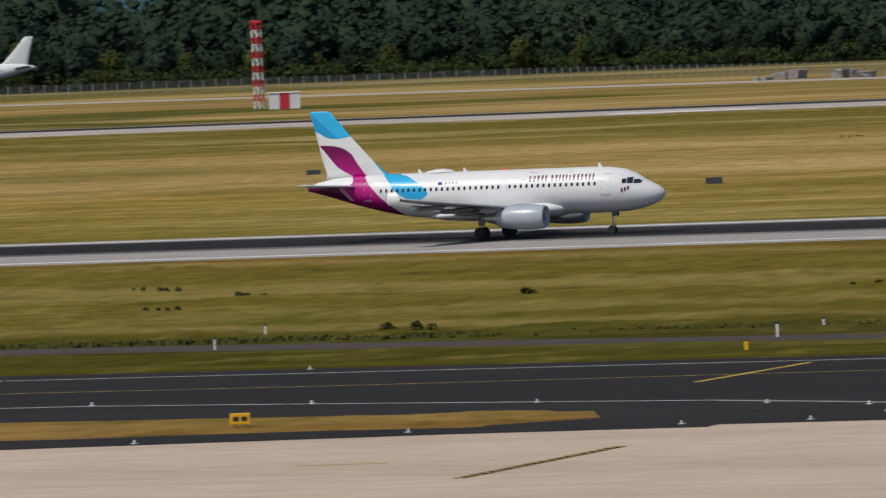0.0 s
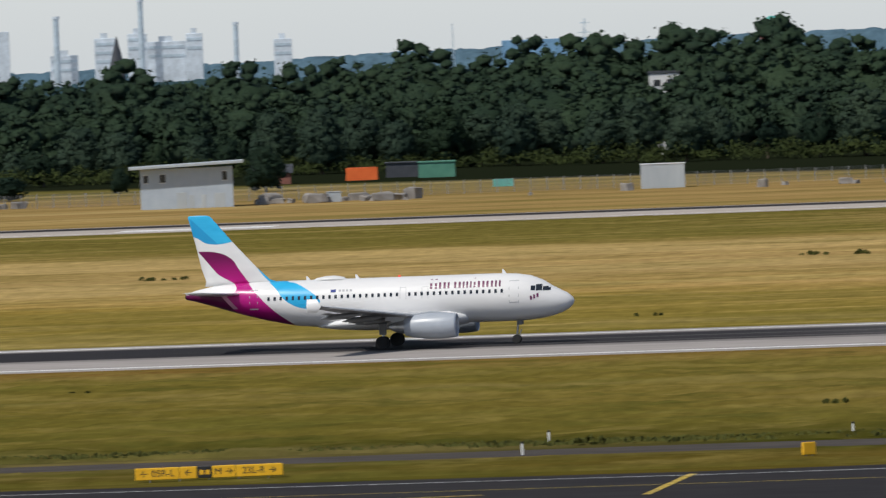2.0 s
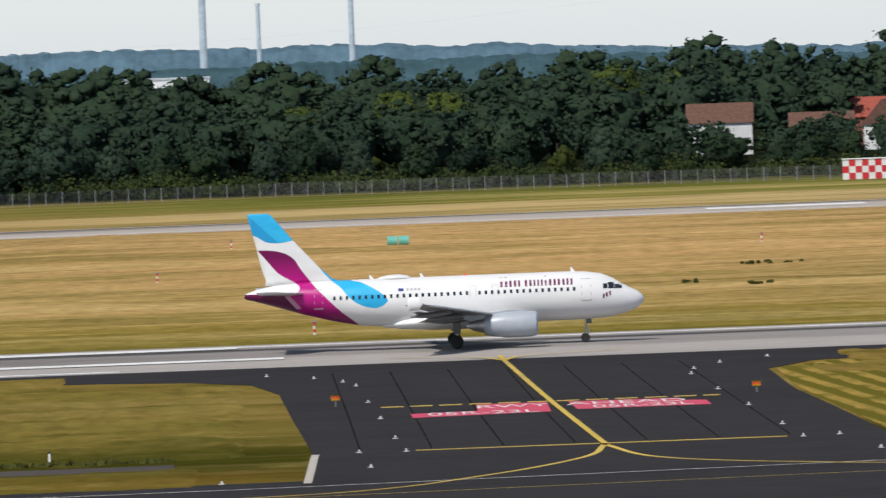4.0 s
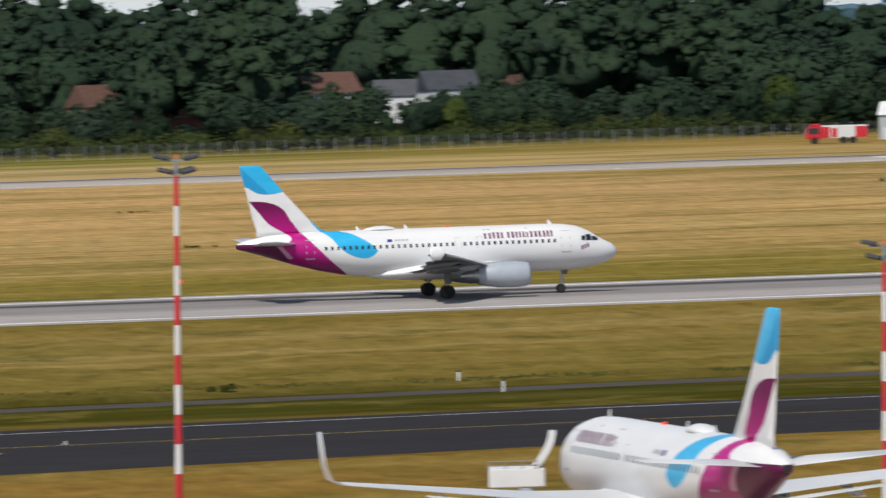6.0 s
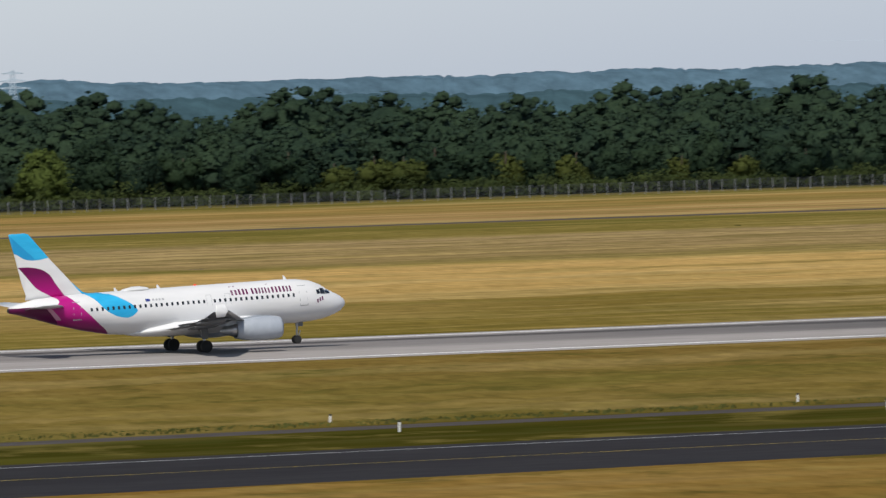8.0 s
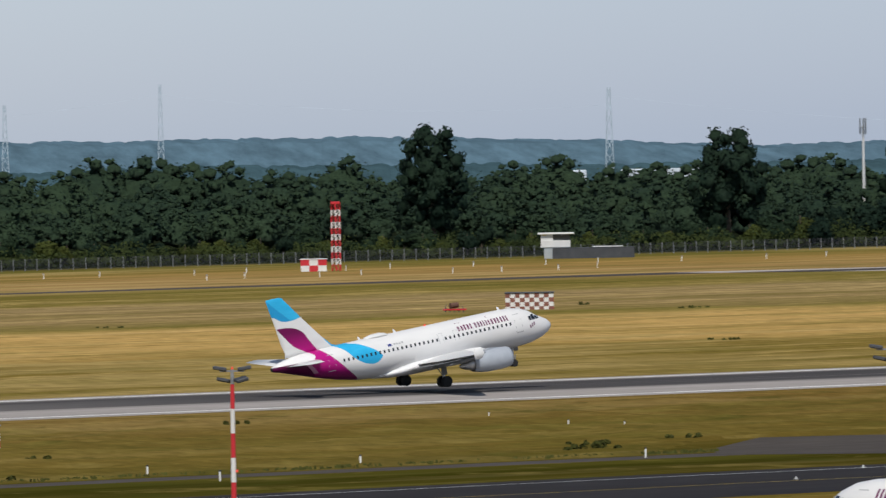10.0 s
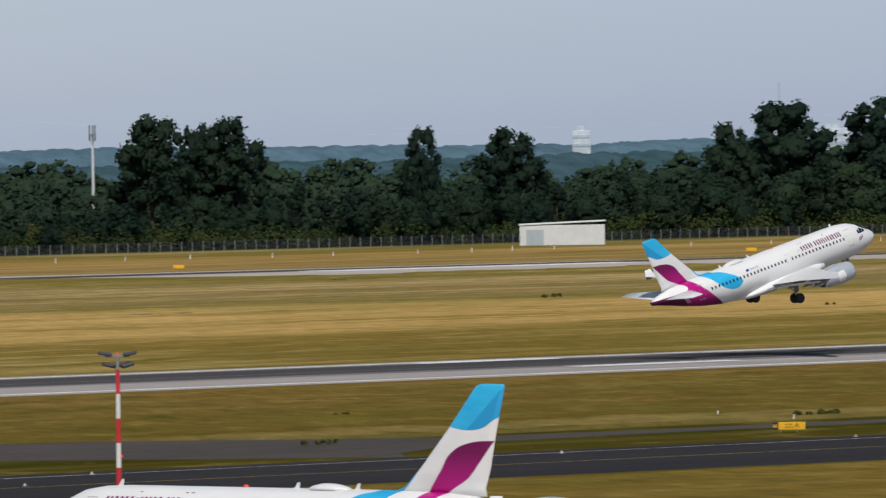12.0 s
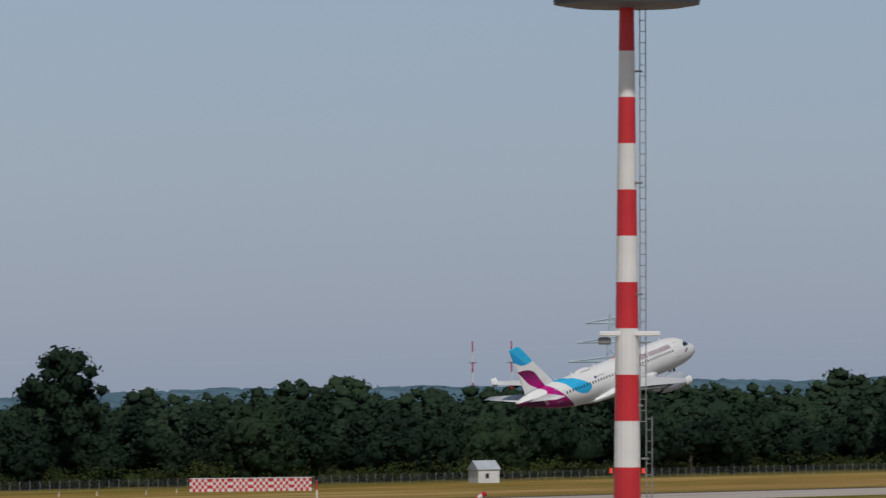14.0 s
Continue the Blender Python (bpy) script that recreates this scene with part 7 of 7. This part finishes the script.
nt.links.new(mix(nt, maths(nt, "MULTIPLY", step(nt, row, -0.3, 0.5), step(nt, gr, 0.3, 0.55)), (0.115, 0.1, 0.018), (0.31, 0.215, 0.055)), bsdf.inputs["Base Color"])
M["mown"] = m


def sward(name, x0, x1, y0, y1, dx, dy, tall, mat, label, seed, keep=None):
    """A closed sheet of standing grass, its top lumpy tuft by tuft; it sinks into the ground where nothing grows."""
    g = np.random.default_rng(seed)
    nx, ny = int((x1 - x0) / dx) + 1, int((y1 - y0) / dy) + 1
    X, Y = np.meshgrid(np.linspace(x0, x1, nx), np.linspace(y0, y1, ny), indexing="ij")
    X = X + g.uniform(-0.3, 0.3, X.shape) * dx
    Y = Y + g.uniform(-0.3, 0.3, Y.shape) * dy
    lump = g.uniform(0, 1, (nx, ny))
    wide = g.uniform(0, 1, (nx // 9 + 2, ny // 4 + 2))
    wide = np.repeat(np.repeat(wide, 9, 0), 4, 1)[:nx, :ny]
    for ax in (0, 1):
        for _ in range(3):
            wide = (np.roll(wide, 1, ax) + wide + np.roll(wide, -1, ax)) / 3
    lump = (np.roll(lump, 1, 0) + 2 * lump + np.roll(lump, -1, 0)) / 4
    Z = tall * np.clip(0.15 + 0.75 * lump + 1.1 * (wide - 0.5), 0.02, 1.5)
    Z = Z * np.interp(Y, [0, 634, 644, 703, 716, 2000], [1, 1, 0.08, 0.08, 1, 1])
    if keep is not None:
        Z = np.where(keep(X, Y), Z, -0.15)
    Z[0, :] = Z[-1, :] = Z[:, 0] = Z[:, -1] = -0.1
    ids = np.arange(nx * ny).reshape(nx, ny)
    faces = np.stack([ids[:-1, :-1], ids[1:, :-1], ids[1:, 1:], ids[:-1, 1:]], 2).reshape(-1, 4)
    me = quads_mesh(name, np.zeros((0, 4, 3)), mat, (np.stack([X, Y, Z], 2).reshape(-1, 3), faces))
    return tagged(new(name, me), label, "grass", kind="stuff")


def near_strip(x, y):
    """True on the mown strip between apron and taxiway."""
    return (y < np.interp(x, [60, 75, 120, 180, 340, 410, 640], [429, 435, 445, 449, 457, 453, 452])) & (y > 398)


sward("tall_grass", -290, 40, 498, 647, 0.6, 1.3, 0.34, M["tuft"], "tall green and straw-coloured meadow grass", 41, off_pavement)
sward("tall_grass", 40, 640, 498, 647, 0.6, 1.3, 0.32, M["tuft_brown"], "tall browning meadow grass", 42, off_pavement)
sward("short_grass", 60, 640, 396, 460, 0.7, 1.3, 0.15, M["tuft_dry"], "dry yellow grass strip beside the taxiway", 43, near_strip)
sward("short_grass", -300, -142, 405.5, 420, 0.7, 1.2, 0.15, M["tuft_dry"], "dry yellow grass strip beside the apron", 44)
sward("short_grass", -290, -4, 471.5, 494, 0.7, 1.2, 0.14, M["tuft"], "short green verge along the taxiway", 45, lambda x, y: y < np.interp(x, [-290, -200, -145, -60, -6], [494, 493, 487, 491, 493]))
sward("dry_grass", -480, 1250, 703.5, 1160, 2.0, 3.8, 0.3, M["tuft_dry"], "dry golden hay meadow between the runways", 46)
stuff("verge_grass", np.concatenate([tufts(rng, 9000, -235, -6, 503, 507.5, 0.26, 0.35), tufts(rng, 9000, 80, 372, 523, 528, 0.26, 0.35, lambda x, y: y > np.interp(x, [80, 170, 320, 372], [512, 523, 527, 526]))]), M["weed"], "rank dark green verge grass", "grass")


def clump(rng, x, y, w, hgt, n=60, leaf=0.16):
    m = max(3, int(w / 0.7))
    cs = [(rng.uniform(-w / 2, w / 2), rng.uniform(-0.5, 0.5), rng.uniform(0.1, 0.55) * hgt) for _ in range(m)]
    q = leaf_cloud(rng, cs, [hgt * 0.42] * m, n, leaf)
    q[:, :, 2] = np.maximum(q[:, :, 2], 0.0)
    return q + np.array((x, y, 0.1))


WEEDS = [(-217.9, 569.9, 2.6, 0.6), (-183.3, 511, 3.2, 1.0), (-191.5, 560.7, 1.6, 0.8), (-165.8, 562, 2.6, 0.6), (-128.5, 557, 4.5, 0.9), (-116.5, 501.5, 1.3, 1.0), (-111.3, 499, 1.3, 0.8), (-71.3, 502.8, 1.6, 0.7), (57.3, 892, 6.0, 0.6), (50.8, 819, 3.5, 0.5),
         (93.8, 890.6, 2.5, 0.7), (101.4, 520, 1.8, 0.9), (296.5, 1032.7, 3.5, 0.9), (272.7, 884.5, 7.5, 0.7), (317.6, 943.4, 5.5, 0.5), (305.5, 528.8, 2.6, 0.9), (678, 964, 5, 0.6), (683, 1000, 2.0, 0.9), (810.5, 937.7, 4.0, 0.6), (785, 947.6, 2.2, 1.2),
         (-215.7, 903.7, 5.5, 0.9), (-177.2, 902.8, 5.5, 0.9), (-177.3, 723.5, 4, 0.6), (-100.5, 918, 6.0, 0.9), (366, 536, 3.5, 1.0), (372, 545, 3.0, 0.8), (385, 549, 2.4, 0.7), (470, 530, 5, 0.8), (500, 530, 6, 0.7), (525, 528, 5, 0.8), (406, 520, 4, 0.5), (436.7, 1322, 2.6, 2.0)]
for i in range(34):
    x = rng.uniform(-300, 1100)
    y = rng.uniform(710, 1150) if i % 3 else rng.uniform(530, 632)
    if abs(x - 20) < 60 and y < 700:
        continue
    WEEDS.append((x, y, rng.uniform(0.8, 3.5), rng.uniform(0.25, 0.7)))
stuff("weeds", np.concatenate([clump(rng, x, y, w * 1.5, h_ * 0.75, int(70 + 60 * w)) for x, y, w, h_ in WEEDS]), M["weed"], "dark green weed clumps scattered in the meadow", "weeds")

# the mown corner beside the link, striped by the mower, and the trimmed lawn round the signs
structure("mown_grass", flat_mesh("mown_grass", [(39.3, 612), (44, 622), (60, 629), (64, 629), (57, 600), (55, 560), (50, 508), (40.2, 500), (39.4, 540), (38.6, 580)], 0.03, M["mown"], 0.2), "mown grass with pale diagonal mower stripes", "lawn")
structure("trimmed_lawn", flat_mesh("trimmed_lawn", [(50, 600), (56.5, 598), (61, 564), (62.3, 536), (62, 514), (58, 505), (50.5, 506), (53, 560)], 0.04, M["lawn"], 0.2), "dark green trimmed lawn round the signs", "lawn")

# scrub along the foot of the wood
scrub = []
for az in np.arange(-26.5, 53, 0.055):
    yf, hf, yb, hb = wood_at(az)
    x, y = at_azimuth(az + rng.uniform(-0.03, 0.03), yf + rng.uniform(-2, 14))
    hgt = (rng.uniform(1.8, 4.8) if az < 36 else rng.uniform(3.0, 7.0)) * (1.25 if rng.random() < 0.2 else 1.0)
    w = rng.uniform(2.0, 4.2)
    cs = [(rng.uniform(-w, w), rng.uniform(-1.5, 1.5), rng.uniform(0.2, 0.7) * hgt) for _ in range(5)]
    q = leaf_cloud(rng, cs, [hgt * 0.42] * 5, 130, 0.32)
    q[:, :, 2] = np.maximum(q[:, :, 2], 0.0)
    scrub.append(q + np.array((x, y, 0)))
stuff("scrub", np.concatenate(scrub), M["scrub_leaf"], "dense dark scrub and brambles along the fence", "undergrowth")

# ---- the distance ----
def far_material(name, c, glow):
    """Far things; the air's haze is painted into their colour and faint glow."""
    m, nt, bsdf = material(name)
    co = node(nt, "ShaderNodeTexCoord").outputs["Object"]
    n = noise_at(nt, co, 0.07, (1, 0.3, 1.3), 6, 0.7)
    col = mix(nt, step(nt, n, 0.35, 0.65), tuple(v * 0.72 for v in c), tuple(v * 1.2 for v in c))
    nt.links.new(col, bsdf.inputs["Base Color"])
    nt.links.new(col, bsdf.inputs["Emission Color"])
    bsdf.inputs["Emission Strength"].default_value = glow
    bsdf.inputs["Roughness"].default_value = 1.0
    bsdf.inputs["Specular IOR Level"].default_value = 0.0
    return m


# bluish and slightly self-lit in place of the haze before them
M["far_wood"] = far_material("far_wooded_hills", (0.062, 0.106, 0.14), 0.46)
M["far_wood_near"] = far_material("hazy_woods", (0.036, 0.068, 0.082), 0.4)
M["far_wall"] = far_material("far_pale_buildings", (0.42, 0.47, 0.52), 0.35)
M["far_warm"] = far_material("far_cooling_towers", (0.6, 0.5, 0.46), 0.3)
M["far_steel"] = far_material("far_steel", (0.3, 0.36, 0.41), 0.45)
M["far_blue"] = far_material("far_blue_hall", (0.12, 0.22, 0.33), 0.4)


def polar(az, r):
    return r * math.sin(radians(az)), r * math.cos(radians(az))


def hills(name, r, pts, mat, label, rough, seed, base=2.0):
    """A wooded ridge line on the horizon: azimuth and height."""
    g = np.random.default_rng(seed)
    A = np.arange(-30, 57, 0.012)
    H = np.interp(A, [p[0] for p in pts], [p[1] for p in pts])
    bump = np.zeros_like(A)
    for sc, am in ((0.9, 0.6), (0.28, 0.5)):
        k = np.arange(-31, 58, sc)
        bump += am * np.interp(A, k, g.uniform(-1, 1, len(k)))
    # rounded crowns along the crest
    crown = np.zeros_like(A)
    for c in np.arange(-30, 57, 0.045):
        w, t = g.uniform(0.03, 0.09), g.uniform(0.4, 1.5)
        i0, i1 = np.searchsorted(A, (c - w, c + w))
        crown[i0:i1] = np.maximum(crown[i0:i1], t * np.sqrt(np.clip(1 - ((A[i0:i1] - c) / w) ** 2, 0, 1)))
    H = H + rough * (bump + crown) - 2.5 * np.clip((A - 1) / 3, 0, 1)
    bm = bmesh.new()
    rows = []
    for a, hgt in zip(A, H):
        c = []
        for dr, f in ((-60, 0.0), (-25, 0.55), (-5, 0.9), (25, 1.0), (120, 0.0)):
            x, y = polar(a, r + dr)
            c.append(bm.verts.new((x, y, base + (hgt - base) * f if f else -2.0)))
        rows.append(c)
    for p, q in zip(rows, rows[1:]):
        for i in range(4):
            bm.faces.new((p[i], q[i], q[i + 1], p[i + 1]))
    return tagged(new(name, finish(bm, name, mat)), label, "hills", kind="structure")


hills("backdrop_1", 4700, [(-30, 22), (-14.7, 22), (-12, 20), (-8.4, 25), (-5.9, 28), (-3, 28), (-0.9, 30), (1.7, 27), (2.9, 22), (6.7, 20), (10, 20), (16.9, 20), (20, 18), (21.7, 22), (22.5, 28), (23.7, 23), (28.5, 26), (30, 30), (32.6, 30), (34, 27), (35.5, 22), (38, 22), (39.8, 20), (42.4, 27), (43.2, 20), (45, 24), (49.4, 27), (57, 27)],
      M["far_wood"], "wooded hills on the horizon, painted hazy blue-green", 1.4, 3)
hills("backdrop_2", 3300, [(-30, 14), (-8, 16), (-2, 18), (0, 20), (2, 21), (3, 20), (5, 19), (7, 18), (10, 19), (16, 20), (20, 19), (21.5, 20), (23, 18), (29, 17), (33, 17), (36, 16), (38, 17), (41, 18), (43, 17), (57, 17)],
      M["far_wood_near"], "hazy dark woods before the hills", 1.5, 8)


def far_block(name, az0, az1, r, z, mat, label, category, parts=1):
    top = thing(name, label, category)
    w = math.tan(radians(az1 - az0)) * r
    x, y = polar((az0 + az1) / 2, r)
    top.matrix_world = pose(x, y, 0, 0, 0, -(az0 + az1) / 2)
    part("wall", cube(-w / 2, w / 2, 0, w * 0.6 + 4, -2, z, bevel=0.3), M[mat], top)
    if parts > 1:
        part("roof_block", cube(-w * 0.2, w * 0.15, 1, w * 0.4 + 2, z, z + 3.0), M[mat], top)
        for i in range(parts):
            part("window_band", cube(-w * 0.45, w * 0.45, -0.4, 0.2, z - 4 - i * 5, z - 2.5 - i * 5), M["far_steel"], top)
    return top


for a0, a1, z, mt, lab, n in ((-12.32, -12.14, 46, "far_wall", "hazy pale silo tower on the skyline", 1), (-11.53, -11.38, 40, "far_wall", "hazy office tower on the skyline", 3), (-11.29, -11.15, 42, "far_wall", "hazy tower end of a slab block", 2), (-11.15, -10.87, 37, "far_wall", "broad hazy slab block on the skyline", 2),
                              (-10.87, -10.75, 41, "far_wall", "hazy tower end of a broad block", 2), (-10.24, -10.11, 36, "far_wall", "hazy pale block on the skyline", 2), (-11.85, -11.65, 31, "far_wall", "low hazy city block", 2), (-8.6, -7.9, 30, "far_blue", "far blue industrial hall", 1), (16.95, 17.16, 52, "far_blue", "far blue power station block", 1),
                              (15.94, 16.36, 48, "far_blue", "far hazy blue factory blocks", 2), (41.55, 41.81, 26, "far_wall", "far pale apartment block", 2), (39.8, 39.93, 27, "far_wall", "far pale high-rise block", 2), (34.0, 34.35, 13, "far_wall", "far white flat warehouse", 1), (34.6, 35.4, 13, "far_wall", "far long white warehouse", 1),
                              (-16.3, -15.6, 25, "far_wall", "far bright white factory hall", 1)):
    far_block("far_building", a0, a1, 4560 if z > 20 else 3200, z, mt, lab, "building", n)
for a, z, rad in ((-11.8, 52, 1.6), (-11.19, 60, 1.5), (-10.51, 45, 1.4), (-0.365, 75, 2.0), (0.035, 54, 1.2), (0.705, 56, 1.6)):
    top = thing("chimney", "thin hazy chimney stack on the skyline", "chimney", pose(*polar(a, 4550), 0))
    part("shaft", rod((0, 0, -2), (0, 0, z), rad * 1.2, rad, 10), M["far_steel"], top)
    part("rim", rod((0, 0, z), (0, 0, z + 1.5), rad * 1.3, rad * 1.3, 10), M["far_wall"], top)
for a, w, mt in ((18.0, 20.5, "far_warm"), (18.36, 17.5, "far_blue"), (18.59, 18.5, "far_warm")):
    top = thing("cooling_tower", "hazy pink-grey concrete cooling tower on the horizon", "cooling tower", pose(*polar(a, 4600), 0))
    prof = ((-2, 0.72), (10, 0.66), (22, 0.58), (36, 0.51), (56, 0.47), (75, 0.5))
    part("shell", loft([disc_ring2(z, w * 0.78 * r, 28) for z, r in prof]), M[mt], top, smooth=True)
top = thing("church_spire", "dark pointed church spire above the trees", "church", pose(*polar(-11.37, 2200), 0))
part("tower", cube(-2, 2, -2, 2, -1, 24), M["sheet_dark"], top)
part("spire", rod((0, 0, 24), (0, 0, 33), 2.2, 0.1, 8), M["sheet_dark"], top)
top = thing("church_tower", "brick tower with green copper roof among trees", "church", pose(*polar(-6.65, 2150), 0))
part("tower", cube(-3, 3, -3, 3, -1, 27), M["brick"], top)
part("roof", rod((0, 0, 27), (0, 0, 31.5), 4.2, 1.0, 4), M["teal"], top)
far_house = boxy("villa", "white villa showing between the trees", "house", -235, 1800, 7.0, 6.0, 18.5, "render_white", "sheet_dark", 0.5, 0.3, [(1, 2.6, 15.5, 17), (4, 5.6, 15.5, 17)])


def pylon(az, r, z, w, label, red=False, arms=3, mat="far_steel"):
    top = thing("pylon", label, "pylon", pose(*polar(az, r), 0, 0, 0, -az))
    bm = bmesh.new()
    t = max(0.06, w * 0.05)
    n = 9
    for i in range(n):
        z0, z1 = z * i / n, z * (i + 1) / n
        w0, w1 = w * (1 - 0.75 * i / n) / 2, w * (1 - 0.75 * (i + 1) / n) / 2
        for s in (-1, 1):
            tube(bm, (s * w0, 0, z0), (s * w1, 0, z1), t, n=4)
            tube(bm, (s * w0, 0, z0), (-s * w1, 0, z1), t * 0.6, n=4)
    part("lattice", bm, M[mat], top)
    for i in range(arms):
        zz = z * (0.68 + 0.13 * i)
        bm = bmesh.new()
        L = w * (1.6 - 0.3 * i)
        for s in (-1, 1):
            tube(bm, (0, 0, zz + w * 0.18), (s * L, 0, zz), t * 0.7, n=4)
            tube(bm, (0, 0, zz), (s * L, 0, zz), t * 0.7, n=4)
        part("cross_arm", bm, M[mat], top)
    return top


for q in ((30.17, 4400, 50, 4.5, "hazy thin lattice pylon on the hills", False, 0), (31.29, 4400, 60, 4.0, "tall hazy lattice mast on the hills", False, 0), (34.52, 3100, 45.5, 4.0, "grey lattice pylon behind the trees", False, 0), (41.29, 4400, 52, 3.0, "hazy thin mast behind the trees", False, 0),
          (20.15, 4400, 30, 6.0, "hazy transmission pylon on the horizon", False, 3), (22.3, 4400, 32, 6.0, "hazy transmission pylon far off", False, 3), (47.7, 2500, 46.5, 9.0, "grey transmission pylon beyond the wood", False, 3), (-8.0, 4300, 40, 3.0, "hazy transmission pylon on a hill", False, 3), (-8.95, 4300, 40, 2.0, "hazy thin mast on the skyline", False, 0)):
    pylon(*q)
for a, r, z0, z1, lab in ((36.345, 1980, 0, 29.4, "pale concrete mobile-phone mast"), (7.41, 1700, 0, 20.2, "grey mobile-phone mast above gardens")):
    top = thing("phone_mast", lab, "mast", pose(*polar(a, r), 0))
    part("pole", rod((0, 0, z0), (0, 0, z1 - 2), 0.45, 0.3, 10), M["render_white"], top)
    for i in range(3):
        x, y = math.cos(2.1 * i) * 0.8, math.sin(2.1 * i) * 0.8
        part("antenna_panel", cube(x - 0.15, x + 0.15, y - 0.1, y + 0.1, z1 - 4, z1), M["galv"], top)
    part("frame", rod((0, 0, z1 - 2.4), (0, 0, z1 - 2.2), 0.95, 0.95, 12), M["galv"], top)
for a, z in ((46.68, 37.4), (46.96, 37.4)):
    top = thing("radio_mast", "thin red and white radio mast behind the wood", "mast", pose(*polar(a, 2300), 0))
    banded(top, 0.35, 0.18, 0, z, 3.0, z, False, 8)
    part("cross_arm", cube(-1.6, 1.6, -0.1, 0.1, z * 0.83, z * 0.83 + 0.25), M["galv"], top)
for a0, z0, a1, z1, r in ((28.0, 38, 31.29, 54, 4380), (31.29, 54, 34.5, 44, 4380), (34.52, 42, 39.0, 26, 3100), (38.5, 30, 43.5, 44, 4380), (43.0, 34, 47.7, 38, 2500), (47.7, 38, 52, 44, 2500), (47.7, 33, 52, 38, 2500), (-3, 30, 3.0, 52, 4380)):
    top = thing("power_line", "thin sagging power line against the sky", "cable")
    bm = bmesh.new()
    P = []
    for i in range(13):
        s = i / 12
        P.append((*polar(a0 + (a1 - a0) * s, r), z0 + (z1 - z0) * s - 6 * 4 * s * (1 - s) * r / 4400))
    for p, q in zip(P, P[1:]):
        tube(bm, p, q, 0.05 * r / 4000, n=3, caps=False)
    part("cable", bm, M["far_steel"], top)
PLANE_ROWS = [
    (0, -234.02, 0.17, 0.10),
    (0.5, -204.52, 0.17, 0.10),
    (1, -174.39, 0.17, 0.10),
    (1.5, -143.72, 0.17, 0.10),
    (2, -112.76, 0.17, 0.10),
    (2.2, -100.18, 0.17, 0.10),
    (4.3, 36.04, 0.17, 0.10),
    (4.5, 49.37, 0.17, 0.10),
    (5, 83.23, 0.17, 0.10),
    (5.5, 117.47, 0.17, 0.10),
    (6, 152.05, 0.17, 0.10),
    (6.5, 186.74, 0.17, 0.10),
    (7, 221.93, 0.17, 0.10),
    (8, 293.76, 0.20, 1.90),
    (9.3, 388.91, 0.46, 6.82),
    (9.5, 403.79, 0.50, 7.29),
    (10, 441.06, 0.73, 8.70),
    (10.5, 478.53, 1.26, 10.22),
    (11, 516.20, 2.24, 11.68),
    (11.5, 554.06, 3.74, 13.16),
    (12, 592.01, 6.07, 14.58),
    (12.5, 629.65, 9.37, 15.07),
    (13, 667.18, 13.37, 14.58),
    (13.5, 704.50, 17.61, 14.25),
    (14, 742.19, 22.24, 14.47),
]


def motions():
    rows = list(PLANE_ROWS)
    walk(plane, [(t, pose(x, RUN, z, 0, -p, 0)) for t, x, z, p in rows])


motions()
